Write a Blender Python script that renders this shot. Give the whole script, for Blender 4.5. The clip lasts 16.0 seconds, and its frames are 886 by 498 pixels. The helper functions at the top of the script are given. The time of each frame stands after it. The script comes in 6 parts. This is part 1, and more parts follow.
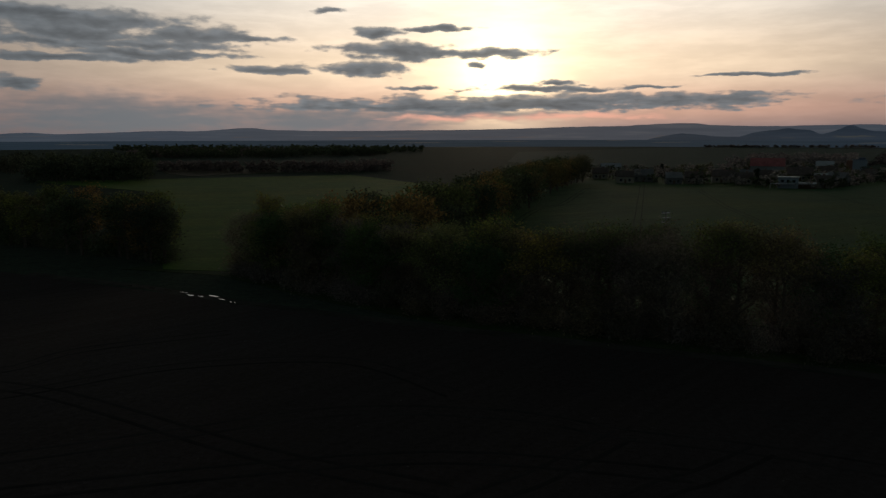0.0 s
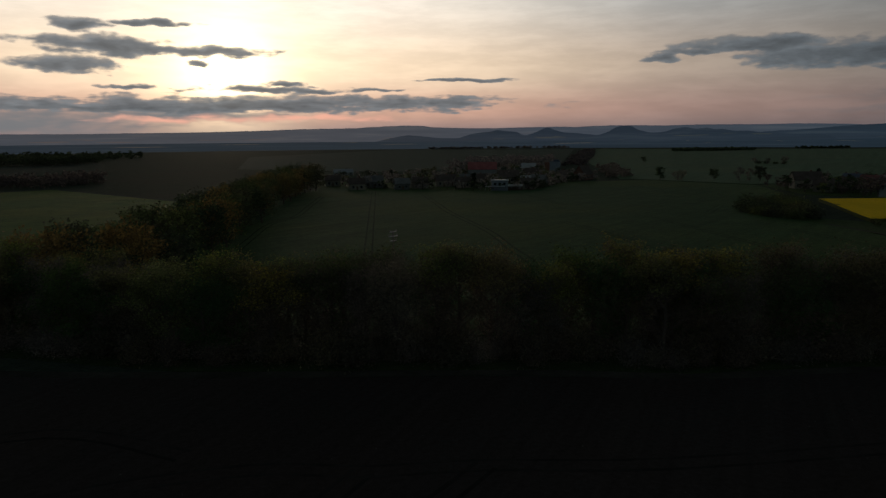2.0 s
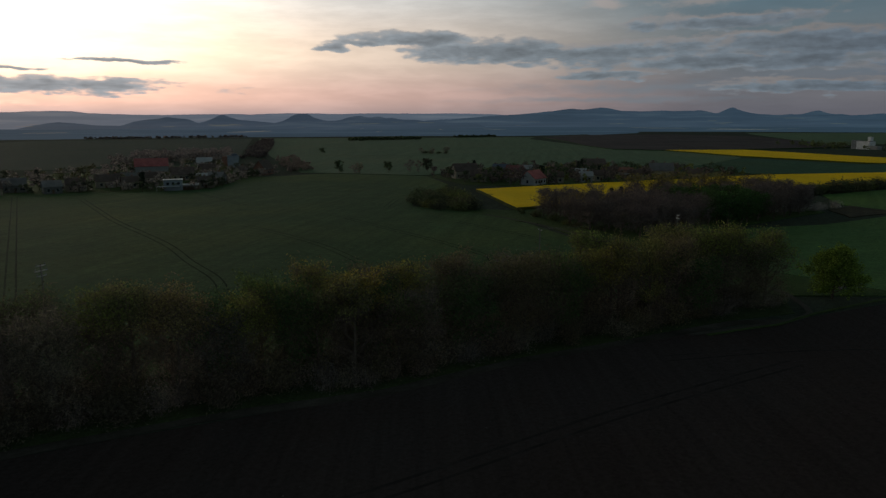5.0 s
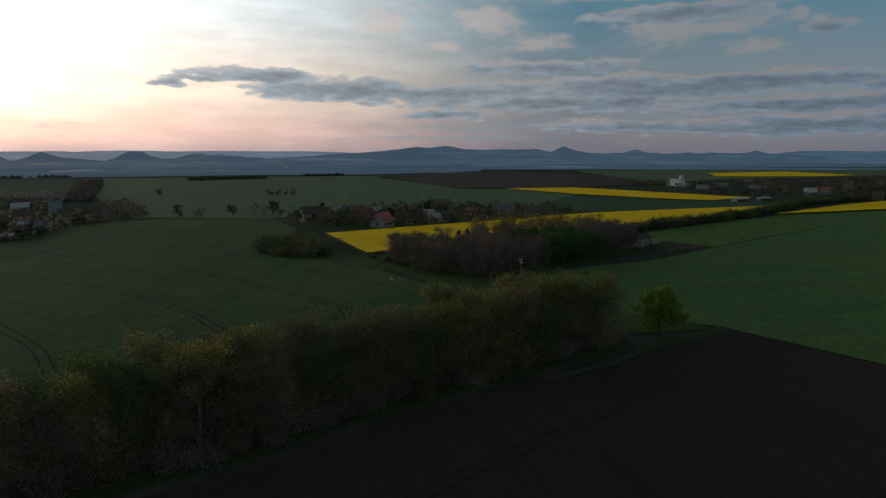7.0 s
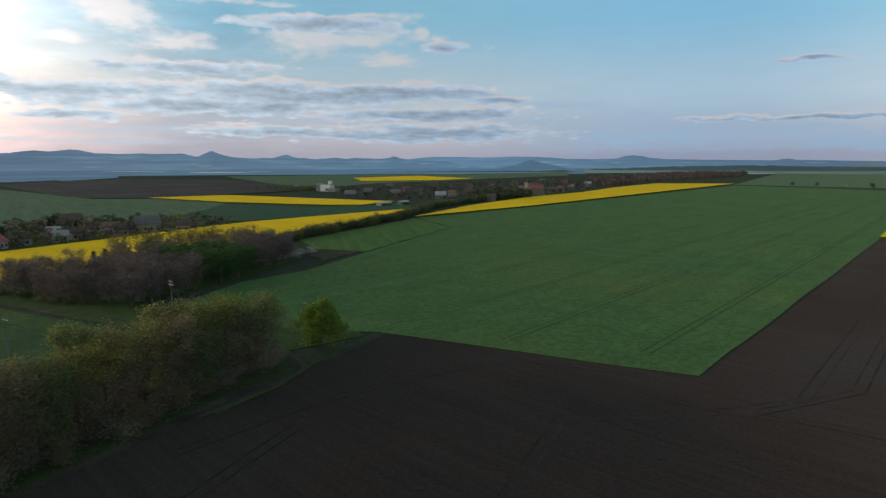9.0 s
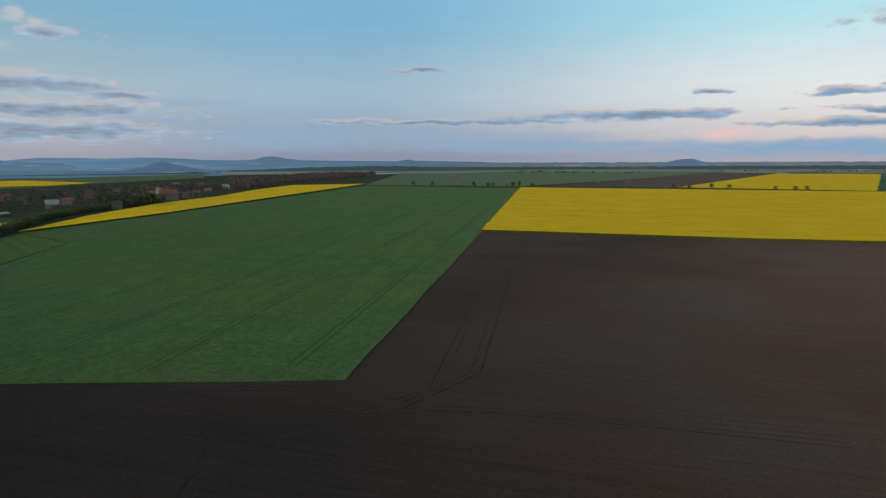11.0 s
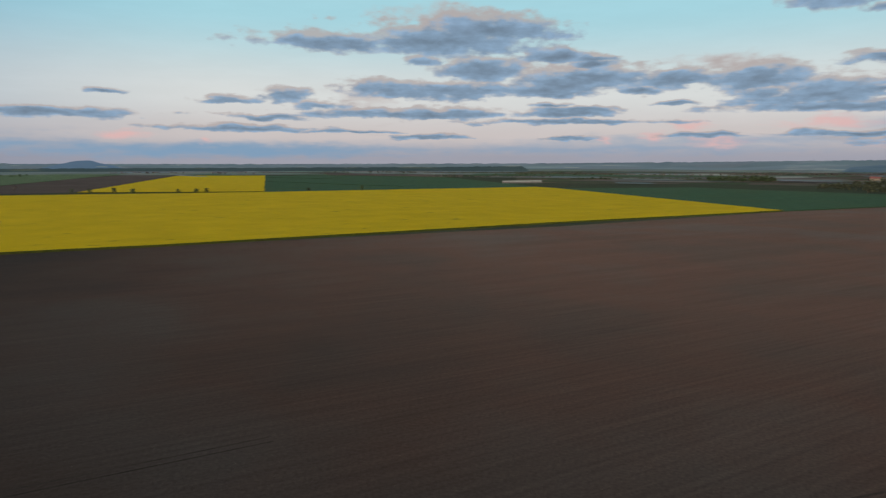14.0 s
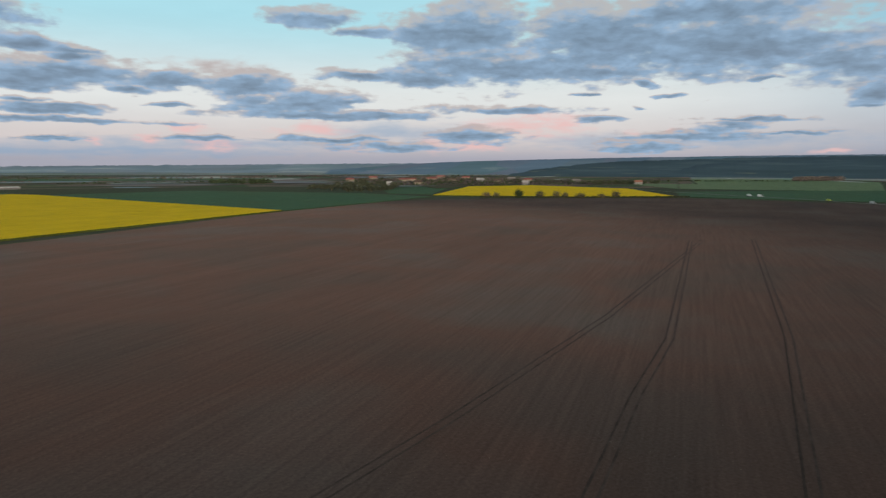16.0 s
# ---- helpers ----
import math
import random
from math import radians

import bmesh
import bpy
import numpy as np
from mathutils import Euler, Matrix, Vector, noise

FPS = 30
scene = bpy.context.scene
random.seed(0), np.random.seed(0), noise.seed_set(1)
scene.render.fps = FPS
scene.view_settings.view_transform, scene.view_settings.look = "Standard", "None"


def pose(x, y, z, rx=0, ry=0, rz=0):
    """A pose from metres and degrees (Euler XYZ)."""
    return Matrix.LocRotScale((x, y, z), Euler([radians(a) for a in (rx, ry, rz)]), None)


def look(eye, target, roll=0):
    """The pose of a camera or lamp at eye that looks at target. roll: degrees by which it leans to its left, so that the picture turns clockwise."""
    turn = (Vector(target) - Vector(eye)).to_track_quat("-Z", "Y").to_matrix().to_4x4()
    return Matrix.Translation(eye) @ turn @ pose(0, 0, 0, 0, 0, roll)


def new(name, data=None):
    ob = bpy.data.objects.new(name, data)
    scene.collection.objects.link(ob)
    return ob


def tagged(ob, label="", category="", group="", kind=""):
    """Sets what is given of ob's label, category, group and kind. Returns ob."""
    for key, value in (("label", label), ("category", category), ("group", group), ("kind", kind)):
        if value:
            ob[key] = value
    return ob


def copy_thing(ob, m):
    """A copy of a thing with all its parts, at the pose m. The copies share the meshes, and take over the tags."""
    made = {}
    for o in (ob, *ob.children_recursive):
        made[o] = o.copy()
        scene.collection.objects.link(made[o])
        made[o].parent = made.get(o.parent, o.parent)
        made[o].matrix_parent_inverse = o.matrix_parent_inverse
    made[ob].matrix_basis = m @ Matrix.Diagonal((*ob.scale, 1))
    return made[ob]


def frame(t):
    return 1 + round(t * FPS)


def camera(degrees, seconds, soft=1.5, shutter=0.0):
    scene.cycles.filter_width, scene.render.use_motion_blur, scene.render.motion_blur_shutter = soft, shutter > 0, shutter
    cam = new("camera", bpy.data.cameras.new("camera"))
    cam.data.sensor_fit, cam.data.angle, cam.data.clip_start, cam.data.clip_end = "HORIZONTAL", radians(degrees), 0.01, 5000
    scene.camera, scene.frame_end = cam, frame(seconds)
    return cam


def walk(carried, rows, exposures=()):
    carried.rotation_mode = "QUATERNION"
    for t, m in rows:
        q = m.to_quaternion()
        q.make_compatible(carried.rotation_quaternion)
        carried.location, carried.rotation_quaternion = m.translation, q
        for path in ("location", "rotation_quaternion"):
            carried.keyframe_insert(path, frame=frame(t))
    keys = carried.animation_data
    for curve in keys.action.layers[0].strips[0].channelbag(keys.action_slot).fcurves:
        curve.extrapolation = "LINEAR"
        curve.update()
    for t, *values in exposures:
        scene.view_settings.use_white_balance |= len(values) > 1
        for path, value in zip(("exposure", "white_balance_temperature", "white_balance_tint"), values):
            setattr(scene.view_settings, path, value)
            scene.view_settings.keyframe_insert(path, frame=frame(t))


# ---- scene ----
cam = camera(66.13, 16.0, soft=1.35, shutter=0.22)
# drone path: seconds, place, turn
PATH = [
    (0.0, pose(0.00, 0.00, 24.37, 80.59, 0.14, -0.00)),
    (0.5, pose(0.65, 0.04, 25.35, 80.53, 0.11, -4.96)),
    (1.0, pose(1.19, -0.03, 26.25, 80.61, 0.35, -10.53)),
    (1.5, pose(1.36, 0.51, 27.02, 80.62, 0.24, -16.24)),
    (2.0, pose(1.43, 0.71, 27.82, 80.62, 0.49, -21.95)),
    (2.5, pose(1.52, 0.78, 28.60, 80.63, 0.44, -27.52)),
    (3.0, pose(1.80, 0.90, 29.30, 80.60, 0.23, -34.99)),
    (3.5, pose(2.02, 1.37, 30.00, 80.62, 0.09, -39.04)),
    (6.0, pose(4.07, 3.69, 33.43, 80.55, 0.09, -54.54)),
    (6.5, pose(4.06, 3.68, 34.20, 82.18, 0.09, -57.81)),
    (7.0, pose(3.91, 3.49, 35.06, 82.45, 0.17, -60.84)),
    (7.5, pose(3.66, 3.28, 35.86, 82.73, 0.21, -63.82)),
    (8.0, pose(4.53, 3.73, 36.35, 82.77, 0.18, -72.57)),
    (8.5, pose(5.65, 4.30, 36.69, 82.78, 0.19, -81.19)),
    (9.0, pose(6.65, 4.37, 37.19, 82.76, 0.16, -89.43)),
    (11.5, pose(8.61, 3.27, 39.95, 82.67, 0.32, -126.21)),
    (12.0, pose(9.10, 3.32, 40.38, 82.65, 0.23, -133.55)),
    (12.5, pose(9.54, 2.79, 40.89, 82.67, 0.07, -140.94)),
    (13.0, pose(9.96, 1.71, 41.32, 82.70, 0.11, -148.59)),
    (13.5, pose(10.47, 0.80, 41.64, 82.69, 0.12, -156.41)),
    (14.0, pose(10.97, 0.08, 41.89, 82.73, -0.07, -166.21)),
    (14.5, pose(11.42, -0.49, 42.15, 82.79, -0.12, -176.26)),
    (15.0, pose(11.89, -0.95, 42.39, 82.83, -0.08, -186.21)),
    (15.5, pose(12.61, -1.19, 42.55, 82.93, -0.18, -196.29)),
    (16.0, pose(13.42, -1.33, 42.67, 83.04, -0.14, -206.31)),
]
EXPOSURE = [(0, -2.78), (1.5, -2.8), (2.5, -2.63), (3.5, -2.3), (6, -1.52), (7, -1.32), (7.5, -1.22), (8, -0.93), (8.5, -0.38), (9, -0.1), (11.5, -0.25), (13, -0.35), (14.5, -0.42), (16, -0.25)]
walk(cam, PATH, EXPOSURE)

# ---- sky and sun ----
SUN_AZ, SUN_EL = -4.7, 4.2  # degrees; azimuth counts from +y towards -x
SKY_MID = -103.0
world = bpy.data.worlds.new("evening_sky")
scene.world = world
world.use_nodes = True
wt = world.node_tree
wt.nodes.clear()


def wnode(kind, *links, **props):
    n = wt.nodes.new(kind)
    for key, value in props.items():
        setattr(n, key, value)
    for i, v in enumerate(links):
        if v is None:
            continue
        if isinstance(v, bpy.types.NodeSocket):
            wt.links.new(v, n.inputs[i])
        else:
            n.inputs[i].default_value = v
    return n


def wmath(op, a, b=None, c=None, clamp=False):
    return wnode("ShaderNodeMath", a, b, c, operation=op, use_clamp=clamp).outputs[0]


def wvec(op, a, b=None, c=None):
    n = wnode("ShaderNodeVectorMath", a, b, c, operation=op)
    return n.outputs["Value"] if op in ("LENGTH", "DOT_PRODUCT") else n.outputs[0]


def wrange(v, a, b, c=0.0, d=1.0, smooth=True):
    n = wnode("ShaderNodeMapRange", v, a, b, c, d, interpolation_type="SMOOTHSTEP" if smooth else "LINEAR")
    return n.outputs[0]


def wmix(f, a, b):
    n = wnode("ShaderNodeMix", data_type="RGBA")
    for sock, v in ((n.inputs[0], f), (n.inputs[6], a), (n.inputs[7], b)):
        if isinstance(v, bpy.types.NodeSocket):
            wt.links.new(v, sock)
        else:
            sock.default_value = v if not isinstance(v, tuple) else (*v, 1)
    return n.outputs[2]


def wscale(col, k):
    n = wnode("ShaderNodeVectorMath", col, operation="SCALE")
    if isinstance(k, bpy.types.NodeSocket):
        wt.links.new(k, n.inputs["Scale"])
    else:
        n.inputs["Scale"].default_value = k
    return n.outputs[0]


way = wnode("ShaderNodeTexCoord").outputs["Generated"]
xyz = wnode("ShaderNodeSeparateXYZ", way).outputs
mid = radians(SKY_MID)
ahead = wvec("DOT_PRODUCT", way, (-math.sin(mid), math.cos(mid), 0))
left = wvec("DOT_PRODUCT", way, (-math.cos(mid), -math.sin(mid), 0))
az = wmath("MULTIPLY", wmath("ARCTAN2", left, ahead), 57.2958)
el = wmath("MULTIPLY", wmath("ARCSINE", xyz[2]), 57.2958)
spot = wnode("ShaderNodeCombineXYZ", az, el, 0.0).outputs[0]
s_az = SUN_AZ - SKY_MID
# angle round the horizon from the sun
off = wmath("MULTIPLY", wmath("ARCCOSINE", wmath("COSINE", wmath("MULTIPLY", wmath("SUBTRACT", az, s_az), 0.0174533))), 57.2958)


def by_height(low, second, third, high):
    """Colour of the clear sky from the horizon up, for one bearing."""
    c = wmix(wrange(el, 0.3, 2.2), low, second)
    c = wmix(wrange(el, 1.8, 5.5), c, third)
    return wmix(wrange(el, 5.0, 12.0), c, high)


at_sun = by_height((2.1, 1.5, 1.4), (4.9, 2.9, 2.1), (7.4, 5.7, 4.0), (7.2, 6.5, 5.6))
at_45 = by_height((1.55, 1.14, 1.08), (2.5, 1.66, 1.40), (3.0, 2.40, 1.92), (2.65, 2.75, 2.72))
at_85 = by_height((0.42, 0.42, 0.50), (0.50, 0.50, 0.56), (0.46, 0.57, 0.64), (0.25, 0.50, 0.66))
at_105 = by_height((0.30, 0.34, 0.46), (0.36, 0.44, 0.56), (0.40, 0.56, 0.69), (0.24, 0.51, 0.72))
at_150 = by_height((0.46, 0.46, 0.54), (0.78, 0.71, 0.70), (0.90, 0.93, 0.92), (0.50, 0.87, 0.98))
clear = wmix(wrange(off, 7, 39), at_sun, at_45)
clear = wmix(wrange(off, 29, 68), clear, at_85)
clear = wmix(wrange(off, 80, 104), clear, at_105)
clear = wmix(wrange(off, 106, 146), clear, at_150)
# thin high streaks
streak_at = wvec("MULTIPLY", spot, (0.10, 0.55, 1.0))
streaks = wnode("ShaderNodeTexNoise", streak_at, None, 1.6, 7.0, 0.62, noise_dimensions="2D").outputs[0]
clear = wmix(wrange(off, 55, 88), wscale(clear, wrange(streaks, 0.3, 0.75, 0.92, 1.08)), wscale(clear, wrange(streaks, 0.3, 0.75, 0.985, 1.015)))
# glow round the veiled sun
from_sun = wvec("LENGTH", wvec("MULTIPLY", wvec("SUBTRACT", spot, (s_az, SUN_EL + 1.0, 0)), (0.85, 1.0, 0)))
glow = wmath("EXPONENT", wmath("MULTIPLY", wmath("POWER", from_sun, 1.3), -0.26))
glow_col = wscale(wnode("ShaderNodeRGB").outputs[0], wmath("MULTIPLY", glow, 16.0))
wt.nodes[-1].name = "glow"
for n in wt.nodes:
    if n.bl_idname == "ShaderNodeRGB":
        n.outputs[0].default_value = (1.0, 0.80, 0.45, 1)
clear = wvec("ADD", clear, glow_col)

# clouds: soft patches at their bearings, broken up by noise
# a level cloud deck: its detail shrinks towards the horizon
over = wmath("DIVIDE", 1.0, wmath("ADD", wmath("MAXIMUM", xyz[2], 0.0), 0.12))
deck = wnode("ShaderNodeCombineXYZ", wmath("MULTIPLY", xyz[0], over), wmath("MULTIPLY", xyz[1], over), 0.0).outputs[0]
ragged = wnode("ShaderNodeTexNoise", deck, None, 2.3, 6.0, 0.48, noise_dimensions="2D").outputs[0]
puffs = wnode("ShaderNodeTexNoise", deck, None, 6.5, 4.0, 0.48, noise_dimensions="2D").outputs[0]
wisps = wnode("ShaderNodeTexNoise", wvec("MULTIPLY", spot, (0.8, 1.7, 1.0)), None, 1.0, 5.0, 0.5, noise_dimensions="2D").outputs[0]
warp = wvec("SCALE", wvec("SUBTRACT", wnode("ShaderNodeTexNoise", wvec("MULTIPLY", spot, (0.35, 0.9, 1.0)), None, 1.0, 3.0, 0.5, noise_dimensions="2D").outputs[1], (0.5, 0.5, 0.5)), None)
wt.nodes[-1].inputs["Scale"].default_value = 2.2
bent = wvec("ADD", spot, wvec("MULTIPLY", warp, (1.0, 0.35, 0.0)))
fine = wnode("ShaderNodeTexNoise", wvec("MULTIPLY", bent, (0.85, 2.1, 1.0)), None, 1.0, 7.0, 0.52, noise_dimensions="2D").outputs[0]
fields = {"body": None, "dark": None, "bright": None, "pink": None, "veil": None, "bank": None}


def patch(kind, a, e, w, h):
    scale = (1 / (w * 1.28), 1 / (h * 1.6), 0)
    d = wvec("LENGTH", wvec("MULTIPLY_ADD", bent, scale, (-a * scale[0], -e * scale[1], 0)))
    fields[kind] = d if fields[kind] is None else wmath("SMOOTH_MIN", fields[kind], d, 0.20)


def cloud(a, e, w, h):
    if a < 0:
        w, h = w * 1.2, h * 0.86
    elif a < 45:
        w, h = w * 1.05, h * 0.78
    else:
        w, h = w * 0.98, h * 0.68
    # warm grey body with the blue shaded core at its base
    patch("body", a, e + 0.06 * h, w, h)
    if a < 0:  # the evening light still reaches the tops of these
        patch("dark", a - 0.03 * w, e - 0.26 * h, w * 0.97, h * 0.76)
    else:
        patch("dark", a - 0.03 * w, e - 0.18 * h, w, h * 0.88)


def bright_cloud(a, e, w, h):
    patch("bright", a, e, w, h)


def pink_cloud(a, e, w, h):
    patch("pink", a, e, w, h)


def veil(a, e, w, h):
    patch("veil", a, e, w, h)


cloud(132.9, 8.7, 3.8, 0.53)
cloud(126.2, 6.9, 6.8, 0.52)
cloud(119.2, 7.6, 3.3, 0.36)
cloud(126.6, 6.2, 5.9, 0.39)
cloud(129.9, 7.4, 6.7, 0.84)
cloud(106.9, 2.4, 12.3, 0.47)
cloud(90.4, 2.8, 12.2, 0.51)
cloud(128.3, 8.3, 5.4, 1.02)
cloud(122.9, 7.6, 6.3, 0.67)
cloud(131.8, 5.7, 4.9, 0.37)
cloud(134.7, 3.8, 1.5, 0.64)
cloud(132.1, 6.7, 4.3, 0.58)
cloud(112.4, 9.8, 1.7, 0.33)
cloud(108.4, 8.2, 2.0, 0.47)
cloud(103.2, 8.5, 2.6, 0.24)
cloud(107.3, 6.8, 4.5, 0.71)
cloud(100.4, 6.6, 6.4, 0.43)
cloud(116.8, 5.2, 3.6, 0.42)
cloud(110.1, 5.4, 4.0, 0.66)
cloud(100.2, 5.7, 0.9, 0.29)
cloud(105.3, 3.9, 2.0, 0.24)
cloud(93.8, 4.2, 2.1, 0.23)
cloud(95.3, 3.8, 5.4, 0.28)
cloud(96.7, 2.6, 19.7, 0.71)
cloud(80.7, 2.9, 3.8, 0.39)
cloud(86.5, 3.8, 2.6, 0.23)
cloud(79.2, 4.5, 3.4, 0.17)
cloud(-14.4, 7.4, 1.8, 0.21)
cloud(-13.9, 3.3, 6.3, 0.21)
cloud(-30.3, 3.6, 7.7, 0.42)
cloud(-16.4, 3.2, 9.4, 0.18)
cloud(-36.8, 5.3, 1.4, 0.24)
cloud(63.8, 5.9, 1.6, 0.52)
cloud(61.2, 6.2, 2.6, 0.42)
cloud(57.2, 6.5, 5.1, 0.68)
cloud(51.3, 5.6, 6.9, 1.12)
cloud(43.9, 5.2, 6.0, 0.90)
cloud(39.5, 7.2, 1.6, 0.48)
cloud(41.3, 3.6, 3.6, 0.38)
cloud(34.1, 7.3, 5.9, 0.57)
cloud(26.6, 5.5, 11.1, 1.16)
cloud(18.5, 5.8, 7.9, 0.75)
cloud(31.6, 4.5, 10.2, 0.75)
cloud(15.2, 4.0, 9.1, 0.69)
cloud(15.1, 2.5, 9.7, 0.82)
cloud(27.8, 2.5, 5.5, 0.51)
cloud(24.4, 11.0, 5.8, 0.64)
cloud(9.2, 5.1, 2.5, 0.33)
cloud(13.3, 9.2, 1.9, 0.51)
cloud(-54.6, 9.6, 5.7, 0.70)
cloud(-62.8, 9.9, 6.6, 1.31)
cloud(-67.5, 10.7, 4.7, 1.14)
cloud(-61.3, 8.2, 1.8, 0.41)
cloud(-66.0, 7.5, 2.9, 1.02)
cloud(-62.9, 6.0, 5.6, 0.86)
cloud(-73.9, 6.7, 4.7, 0.92)
cloud(-71.1, 5.9, 3.4, 0.64)
cloud(-75.2, 7.9, 1.7, 0.33)
cloud(-50.7, 5.4, 1.9, 0.52)
cloud(-46.1, 4.9, 2.0, 0.29)
cloud(-53.1, 4.6, 1.9, 0.52)
cloud(-60.4, 4.0, 7.8, 0.51)
cloud(-73.4, 3.3, 7.6, 0.21)
cloud(-73.4, 4.0, 4.3, 0.25)
cloud(-46.6, 2.7, 5.3, 0.24)
cloud(-48.5, 3.6, 2.5, 0.24)
cloud(-62.0, 2.1, 3.1, 0.18)
cloud(-55.8, 2.5, 4.1, 0.14)
cloud(-73.7, 1.9, 1.9, 0.13)
cloud(-72.1, 8.5, 1.7, 0.57)
cloud(-75.1, 8.2, 1.8, 0.25)
cloud(-74.6, 6.9, 5.1, 0.91)
cloud(-81.9, 6.6, 3.4, 0.71)
cloud(-87.5, 6.4, 4.3, 1.01)
cloud(-91.1, 5.3, 4.9, 1.16)
cloud(-95.1, 5.3, 2.0, 0.42)
cloud(-96.1, 7.3, 3.1, 0.38)
cloud(-101.7, 7.1, 2.3, 0.71)
cloud(-93.4, 11.6, 3.3, 0.70)
cloud(-96.9, 10.7, 2.3, 0.57)
cloud(-101.7, 10.8, 3.4, 1.28)
cloud(-79.0, 5.7, 1.5, 0.35)
cloud(-71.9, 5.5, 2.8, 0.32)
cloud(-74.1, 4.2, 3.3, 0.29)
cloud(-74.4, 3.4, 4.7, 0.17)
cloud(-71.8, 4.6, 1.5, 0.20)
cloud(-81.8, 4.6, 1.4, 0.22)
cloud(-94.8, 4.1, 7.6, 0.42)
cloud(-83.9, 2.1, 2.5, 0.18)
cloud(-94.8, 2.2, 5.1, 0.24)
cloud(-98.6, 1.6, 3.9, 0.47)
cloud(-73.4, 2.0, 2.0, 0.12)
cloud(-105.8, 11.3, 4.1, 2.09)
cloud(-107.1, 8.4, 5.7, 1.95)
cloud(-116.9, 10.1, 8.6, 3.05)
cloud(-126.0, 9.6, 7.7, 2.62)
cloud(-133.1, 7.8, 3.8, 1.80)
cloud(-115.8, 7.6, 3.7, 0.74)
cloud(-122.6, 11.6, 6.9, 1.21)
cloud(-135.0, 5.2, 1.1, 0.89)
cloud(-119.4, 6.5, 0.7, 0.32)
cloud(-121.4, 5.5, 1.1, 0.18)
cloud(-114.8, 5.7, 0.9, 0.14)
cloud(-119.4, 4.7, 0.5, 0.18)
cloud(-134.7, 4.4, 0.8, 0.20)
cloud(-128.3, 6.5, 0.7, 0.21)
cloud(-107.9, 4.6, 5.2, 0.33)
cloud(-116.1, 3.8, 1.5, 0.32)
cloud(-126.7, 3.6, 3.5, 0.17)
cloud(-126.3, 3.2, 2.4, 0.57)
cloud(-123.0, 2.4, 4.6, 0.40)
cloud(-130.1, 2.5, 2.5, 0.13)
cloud(-105.9, 2.5, 3.1, 0.62)
cloud(-119.6, 1.6, 2.9, 0.55)
bright_cloud(37.6, 11.2, 3.4, 1.28)
bright_cloud(34.1, 9.3, 3.1, 0.71)
bright_cloud(23.2, 9.8, 6.7, 0.87)
bright_cloud(17.9, 8.3, 2.3, 0.53)
bright_cloud(15.5, 10.4, 0.9, 0.39)
bright_cloud(13.9, 9.9, 0.8, 0.34)
bright_cloud(10.0, 9.1, 0.6, 0.25)
bright_cloud(9.4, 5.9, 0.4, 0.29)
bright_cloud(16.7, 6.5, 0.4, 0.22)
bright_cloud(9.9, 4.1, 2.4, 0.29)
bright_cloud(21.8, 3.9, 5.9, 0.41)
bright_cloud(32.8, 5.4, 2.3, 0.38)
bright_cloud(46.3, 11.0, 3.3, 1.04)
bright_cloud(42.1, 9.1, 1.3, 0.38)
bright_cloud(57.2, 5.9, 1.9, 0.36)
bright_cloud(30.4, 12.3, 7.1, 0.24)
bright_cloud(19.4, 11.6, 3.6, 0.27)
bright_cloud(-63.9, 11.2, 6.5, 0.90)
bright_cloud(-56.8, 5.0, 3.2, 1.03)
bright_cloud(-72.0, 8.5, 1.9, 0.42)
bright_cloud(-72.2, 5.5, 3.4, 0.38)
bright_cloud(-72.9, 7.6, 4.2, 0.65)
bright_cloud(-86.0, 7.6, 5.2, 0.45)
bright_cloud(-117.6, 9.2, 4.0, 0.37)
bright_cloud(-127.9, 8.2, 4.3, 0.39)
pink_cloud(-38.7, 2.1, 2.0, 0.29)
pink_cloud(102.2, 1.5, 6.2, 0.19)
pink_cloud(93.0, 1.6, 9.2, 0.23)
pink_cloud(-83.0, 2.9, 1.8, 0.53)
pink_cloud(-92.3, 2.9, 3.0, 0.47)
pink_cloud(-76.5, 1.9, 0.4, 0.17)
pink_cloud(-85.1, 1.6, 2.8, 0.36)
pink_cloud(-96.0, 1.5, 2.3, 0.33)
pink_cloud(-80.1, 2.0, 0.9, 0.35)
pink_cloud(-102.6, 1.7, 1.0, 0.67)
pink_cloud(-110.2, 3.4, 5.6, 0.94)
pink_cloud(-105.9, 1.6, 2.8, 0.38)
pink_cloud(-118.8, 2.6, 0.7, 0.23)
pink_cloud(-121.7, 2.8, 0.6, 0.18)
pink_cloud(-132.8, 1.1, 1.2, 0.12)
pink_cloud(-44.2, 1.7, 0.7, 0.19)
pink_cloud(-76.5, 1.7, 0.5, 0.20)
veil(-3.1, 2.5, 11.2, 1.35)
veil(-19.7, 2.0, 14.7, 0.61)
veil(113.3, 1.9, 12.0, 0.66)
veil(128.5, 1.6, 12.7, 0.69)
veil(7.2, 2.9, 10.3, 1.04)
veil(-14.7, 1.9, 11.7, 0.59)
veil(13.6, 2.4, 8.7, 0.67)
veil(-20.5, 1.8, 13.8, 0.59)
veil(-45.7, 1.0, 23.4, 0.57)
veil(-51.6, 1.0, 17.6, 0.53)
veil(-75.9, 1.1, 19.0, 0.48)
veil(20.3, 3.4, 12.2, 0.66)
veil(-99.4, 2.7, 7.6, 0.76)
veil(131.3, 2.5, 10.9, 0.92)
veil(106.9, 1.9, 23.7, 0.76)
veil(-85.8, 1.7, 17.3, 0.45)
veil(-122.2, 2.0, 17.0, 0.63)
veil(35.2, 2.6, 16.4, 0.44)
veil(41.2, 1.7, 12.1, 0.26)
